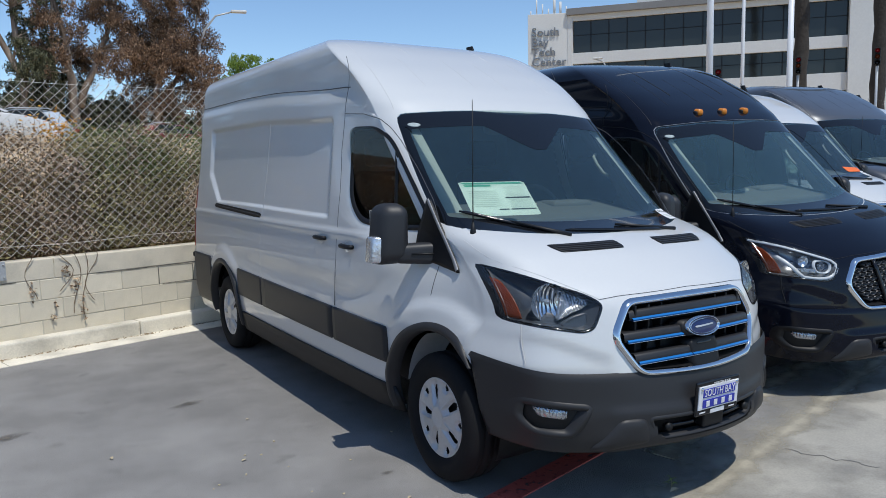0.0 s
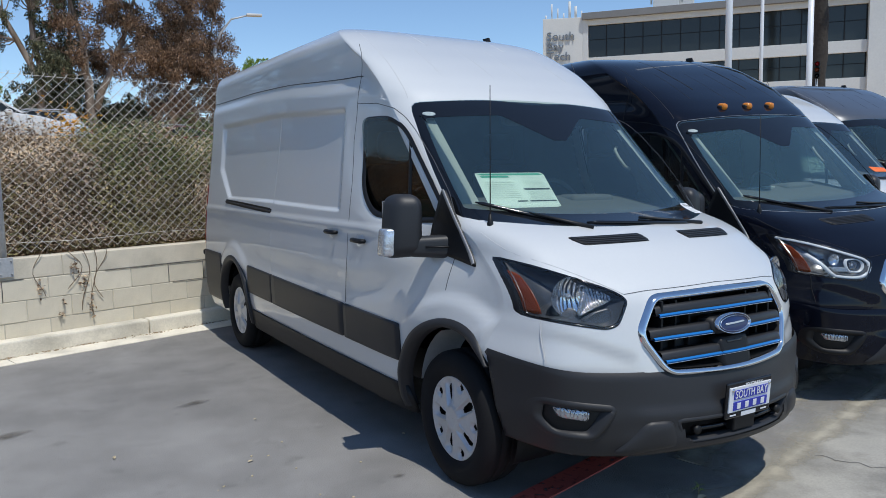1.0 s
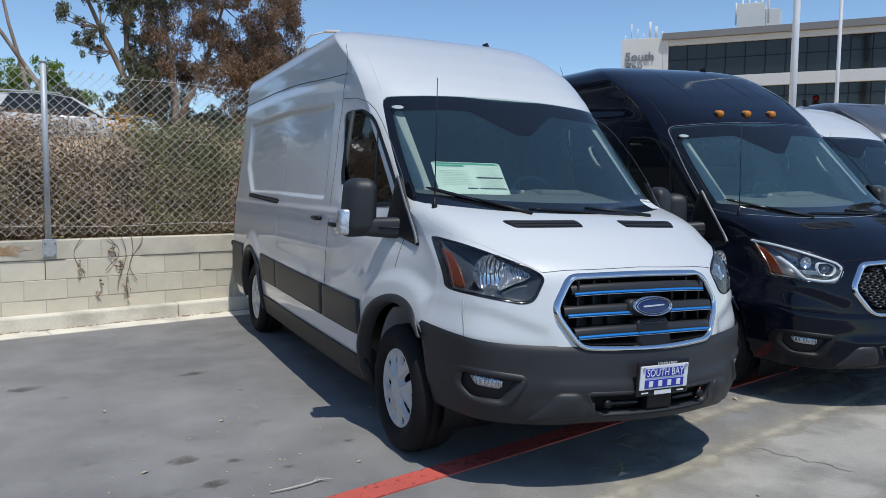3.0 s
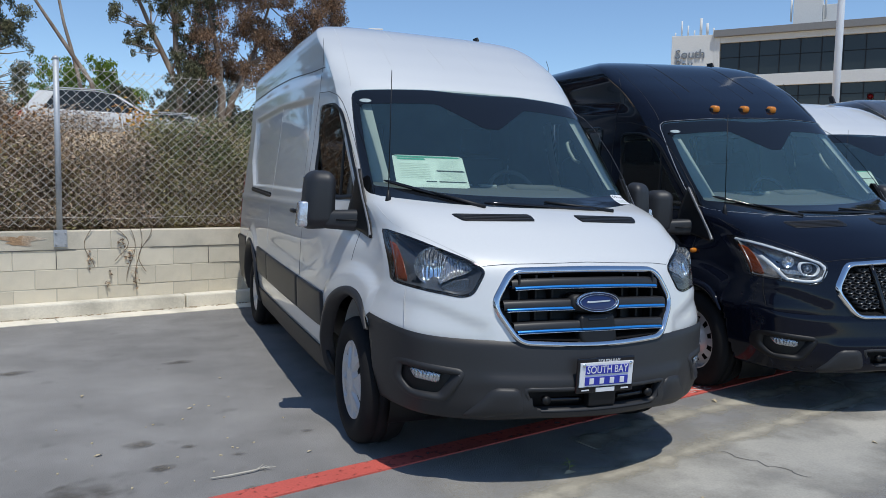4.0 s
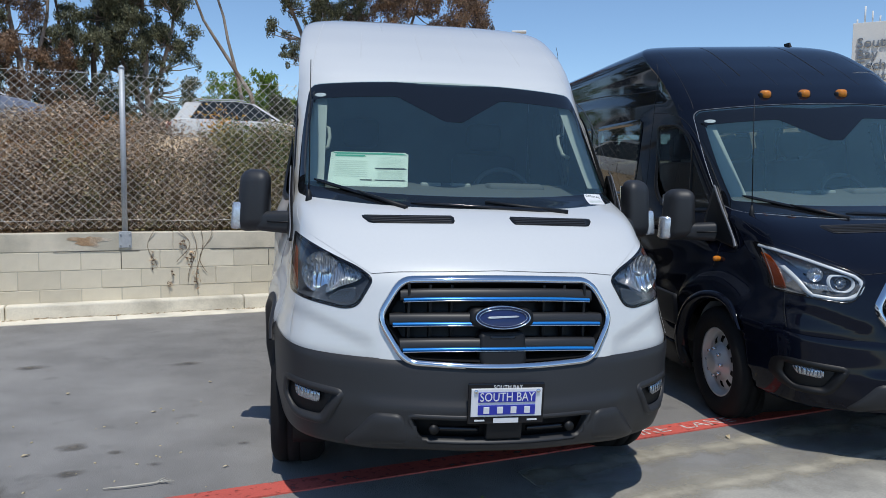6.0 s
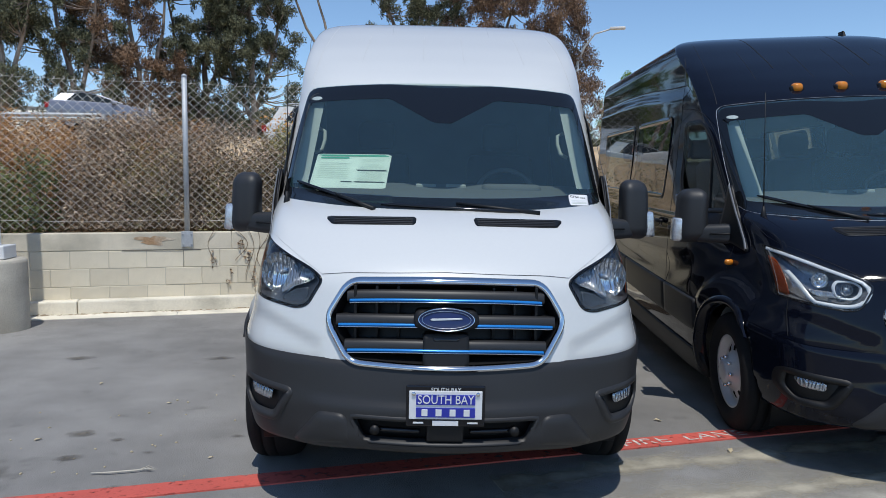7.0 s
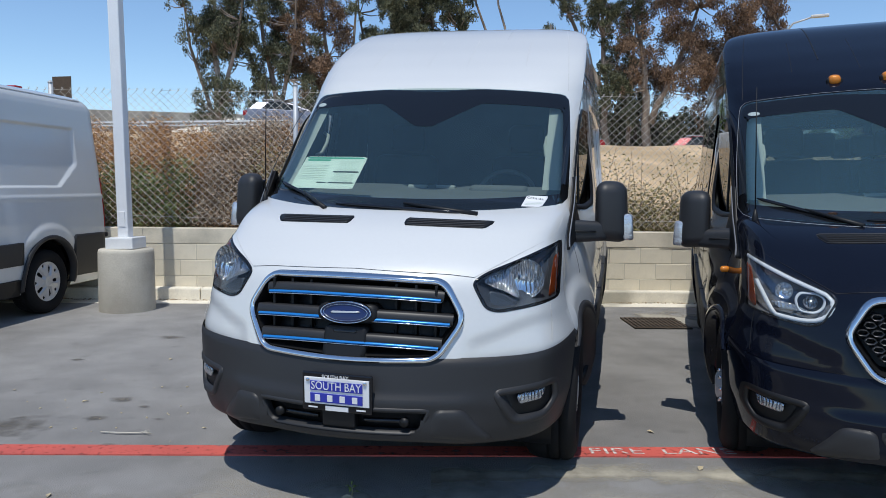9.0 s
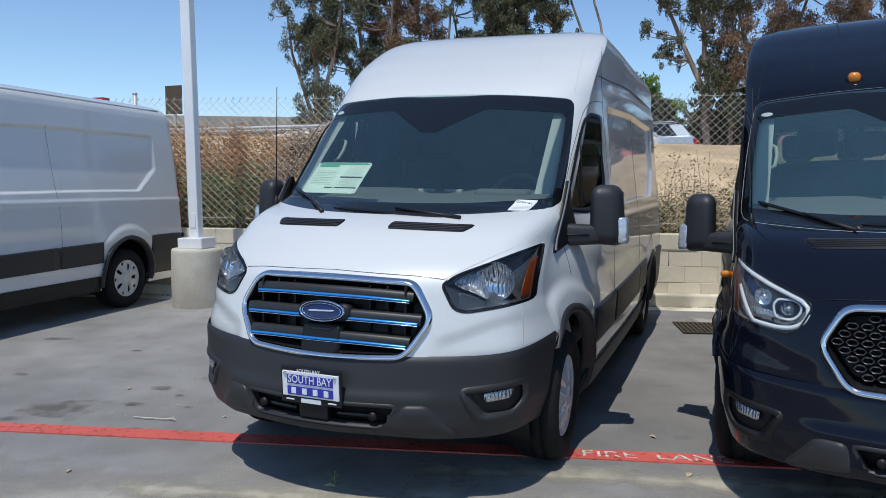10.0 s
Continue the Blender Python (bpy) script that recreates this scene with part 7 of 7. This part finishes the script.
twig = thing("twig", "dry pale twig on the asphalt", "twig", Matrix.Translation((-1.58, -0.30, 0.008)) @ Matrix.Rotation(radians(10), 4, "Z"))
tubepart("stem", [(-0.15, 0.0, 0.002), (-0.05, -0.012, 0.004), (0.06, -0.006, 0.004), (0.13, 0.012, 0.002)], [0.003, 0.005, 0.005, 0.003], DRUM, twig, "", 6)
for k in range(4):
    tubepart("sprig", [(0.08 + 0.01 * k, 0.0, 0.004), (0.12 + 0.015 * k, 0.03 - 0.02 * k, 0.012)], [0.003, 0.0015], DRUM, twig, "", 5)
LITTER = material("dry_litter", (0.50, 0.42, 0.28), 0.8, var=0.2)
for k, (x, y, r) in enumerate(((-0.03, -0.83, 0.022), (1.60, -0.02, 0.02), (1.37, 0.52, 0.016), (-2.24, 0.19, 0.014), (-1.37, -1.15, 0.016), (-1.75, 0.9, 0.012), (-2.4, 1.4, 0.014), (-1.5, 1.6, 0.01), (0.4, -1.3, 0.012), (-2.9, 0.3, 0.012), (-1.2, -0.1, 0.01), (1.9, -1.0, 0.012))):
    lf = thing("dead_leaf", "small curled dry leaf on the ground", "leaf", Matrix.Translation((x, y, 0.006)) @ Matrix.Rotation(1.3 * k, 4, "Z"), "litter on the ground")
    shape("blade", [(-r * 1.6, 0, 0), (-r * 0.4, r * 0.7, r * 0.5), (r * 0.8, r * 0.5, r * 0.35), (r * 1.6, 0, r * 0.1), (r * 0.8, -r * 0.6, r * 0.6), (-r * 0.4, -r * 0.7, r * 0.2), (0, 0, 0.0)], [(0, 1, 6), (1, 2, 6), (2, 3, 6), (3, 4, 6), (4, 5, 6), (5, 0, 6)], LITTER, lf, "", False)

# creeper hanging over the wall
vine = thing("creeper", "dry creeper hanging over the block wall", "plant", LOT)
vv, vf = [], []
for u, z1, wob in ((-2.20, 0.32, 0.05), (-2.12, 0.24, 0.04), (-2.30, 0.55, 0.08), (-2.62, 0.50, 0.05), (-2.05, 0.42, 0.07)):
    pts = [(u + wob * math.sin(6 * t + u * 9), -0.012 - 0.01 * math.sin(9 * t), 1.0 + (z1 - 1.0) * t) for t in np.linspace(0, 1, 10)]
    a, f = tube(pts, 0.0035, 4, False)
    n = len(vv)
    vv += a
    vf += [tuple(n + i for i in q) for q in f]
tagged(shape("stem_growth", vv, vf, TWIG, vine, "", False), kind="stuff")
cv, cf = [], []
leaf_cloud(cv, cf, [(-2.16, -0.02, 0.36, 0.05, 0.02, 0.16), (-2.22, -0.02, 0.6, 0.06, 0.02, 0.12), (-2.30, -0.02, 0.75, 0.05, 0.02, 0.1), (-2.62, -0.02, 0.58, 0.05, 0.02, 0.1), (-2.42, -0.02, 0.42, 0.04, 0.02, 0.06), (-2.45, -0.02, 0.30, 0.03, 0.02, 0.05)], 110, 0.02, np.random.default_rng(4))
tagged(shape("leaf_mass", cv, cf, LEAF_DRY, vine, "", False), kind="stuff")

RUST = material("rust_stained_render", (0.40, 0.26, 0.15), 0.95, var=0.35, scale=9, fine=60, bump=0.006, second=(0.56, 0.48, 0.38), mix=(0.4, 0.6))
bm = bmesh.new()
q = np.linspace(0, 2 * np.pi, 30, endpoint=False)
k = 1 + 0.25 * np.sin(3 * q) + 0.2 * np.sin(5 * q + 1) + 0.12 * np.sin(9 * q)
bm.faces.new([bm.verts.new((-3.26 + 0.17 * a * math.cos(b), -0.0065, 0.80 + 0.05 * a * math.sin(b))) for a, b in zip(k, q)])
part("spalled_patch", bm, RUST, wall, "rust-stained broken patch")
CRACK = material("crack_filler", (0.10, 0.095, 0.09), 0.95)
crv, crf = [], []
pts = [(0.92 + 0.19 * t + 0.02 * math.sin(19 * t), -0.82 - 0.45 * t + 0.015 * math.sin(31 * t)) for t in np.linspace(0, 1, 30)]
for i, (x, y) in enumerate(pts):
    crv += [(x - 0.0025, y, 0.0062), (x + 0.0025, y + 0.002, 0.0062)]
crf = [(2 * i, 2 * i + 1, 2 * i + 3, 2 * i + 2) for i in range(len(pts) - 1)]
tagged(shape("ground_crack", crv, crf, CRACK), "thin dark crack in the concrete", "crack", "", "structure")

# crumbs, a seedling in the joint and dry litter along the kerb
for k in range(34):
    x, y = lrng.normal(-1.9, 0.5), lrng.normal(0.15, 0.55)
    r = lrng.uniform(0.003, 0.007)
    bit = thing("pebble", "small pale stone chip on the asphalt", "pebble", Matrix.Translation((x, y, r * 0.5)) @ Matrix.Rotation(lrng.uniform(0, 6), 4, "Z"), "stone chips on the ground")
    boxpart("chip", (-r * 1.4, r, -r * 0.8, r * 0.7, -r * 0.6, r * 0.6), LITTER, bit, "", r * 0.4)
sprout = thing("seedling", "small green weed growing from the joint", "plant", Matrix.Translation((-0.02, -0.80, 0.0)))
tubepart("stem", [(0, 0, -0.01), (0.004, 0, 0.03), (0.0, 0.004, 0.055)], [0.003, 0.002, 0.001], LEAF_OLIVE, sprout, "", 5)
for k in range(7):
    q, h, r = 2.4 * k, 0.02 + 0.006 * k, 0.022 - 0.001 * k
    c, sn = math.cos(q), math.sin(q)
    shape("leaf", [(0, 0, h), (c * r - sn * r * 0.35, sn * r + c * r * 0.35, h + 0.012), (2 * c * r, 2 * sn * r, h + 0.006), (c * r + sn * r * 0.35, sn * r - c * r * 0.35, h + 0.012)], [(0, 1, 2, 3)], LEAF_GREEN, sprout, "", False)
heap = thing("kerb_litter", "dry leaf litter lying along the kerb foot", "litter", LOT)
gv, gf = [], []
leaf_cloud(gv, gf, [(u, -0.20 + 0.02 * math.sin(5 * u), 0.012, 0.25, 0.035, 0.008) for u in np.arange(-10, 4, 0.35)], 2600, 0.011, np.random.default_rng(77), 0.15)
tagged(shape("leaf_litter", gv, gf, GRIME, heap, "", False), kind="stuff")
# open joints under the wall's top course
for k, (a, b, z) in enumerate(((-3.6, -2.75, 0.686), (-2.0, -0.9, 0.686), (0.0, 1.4, 0.686), (1.7, 2.6, 0.686), (-7.2, -5.9, 0.686), (-1.3, -0.9, 0.486))):
    pts = [(u, -0.0045, z + 0.002 * math.sin(9 * u)) for u in np.linspace(a, b, 12)]
    tubepart("open_joint", pts, 0.0035, CRACK, wall, "", 4)
for u, z in ((-1.34, 0.486), (-0.94, 0.486), (-2.94, 0.486), (1.06, 0.486)):
    tubepart("open_joint", [(u, -0.0045, z), (u + 0.003, -0.0045, z + 0.1), (u, -0.0045, z + 0.19)], 0.0035, CRACK, wall, "", 4)
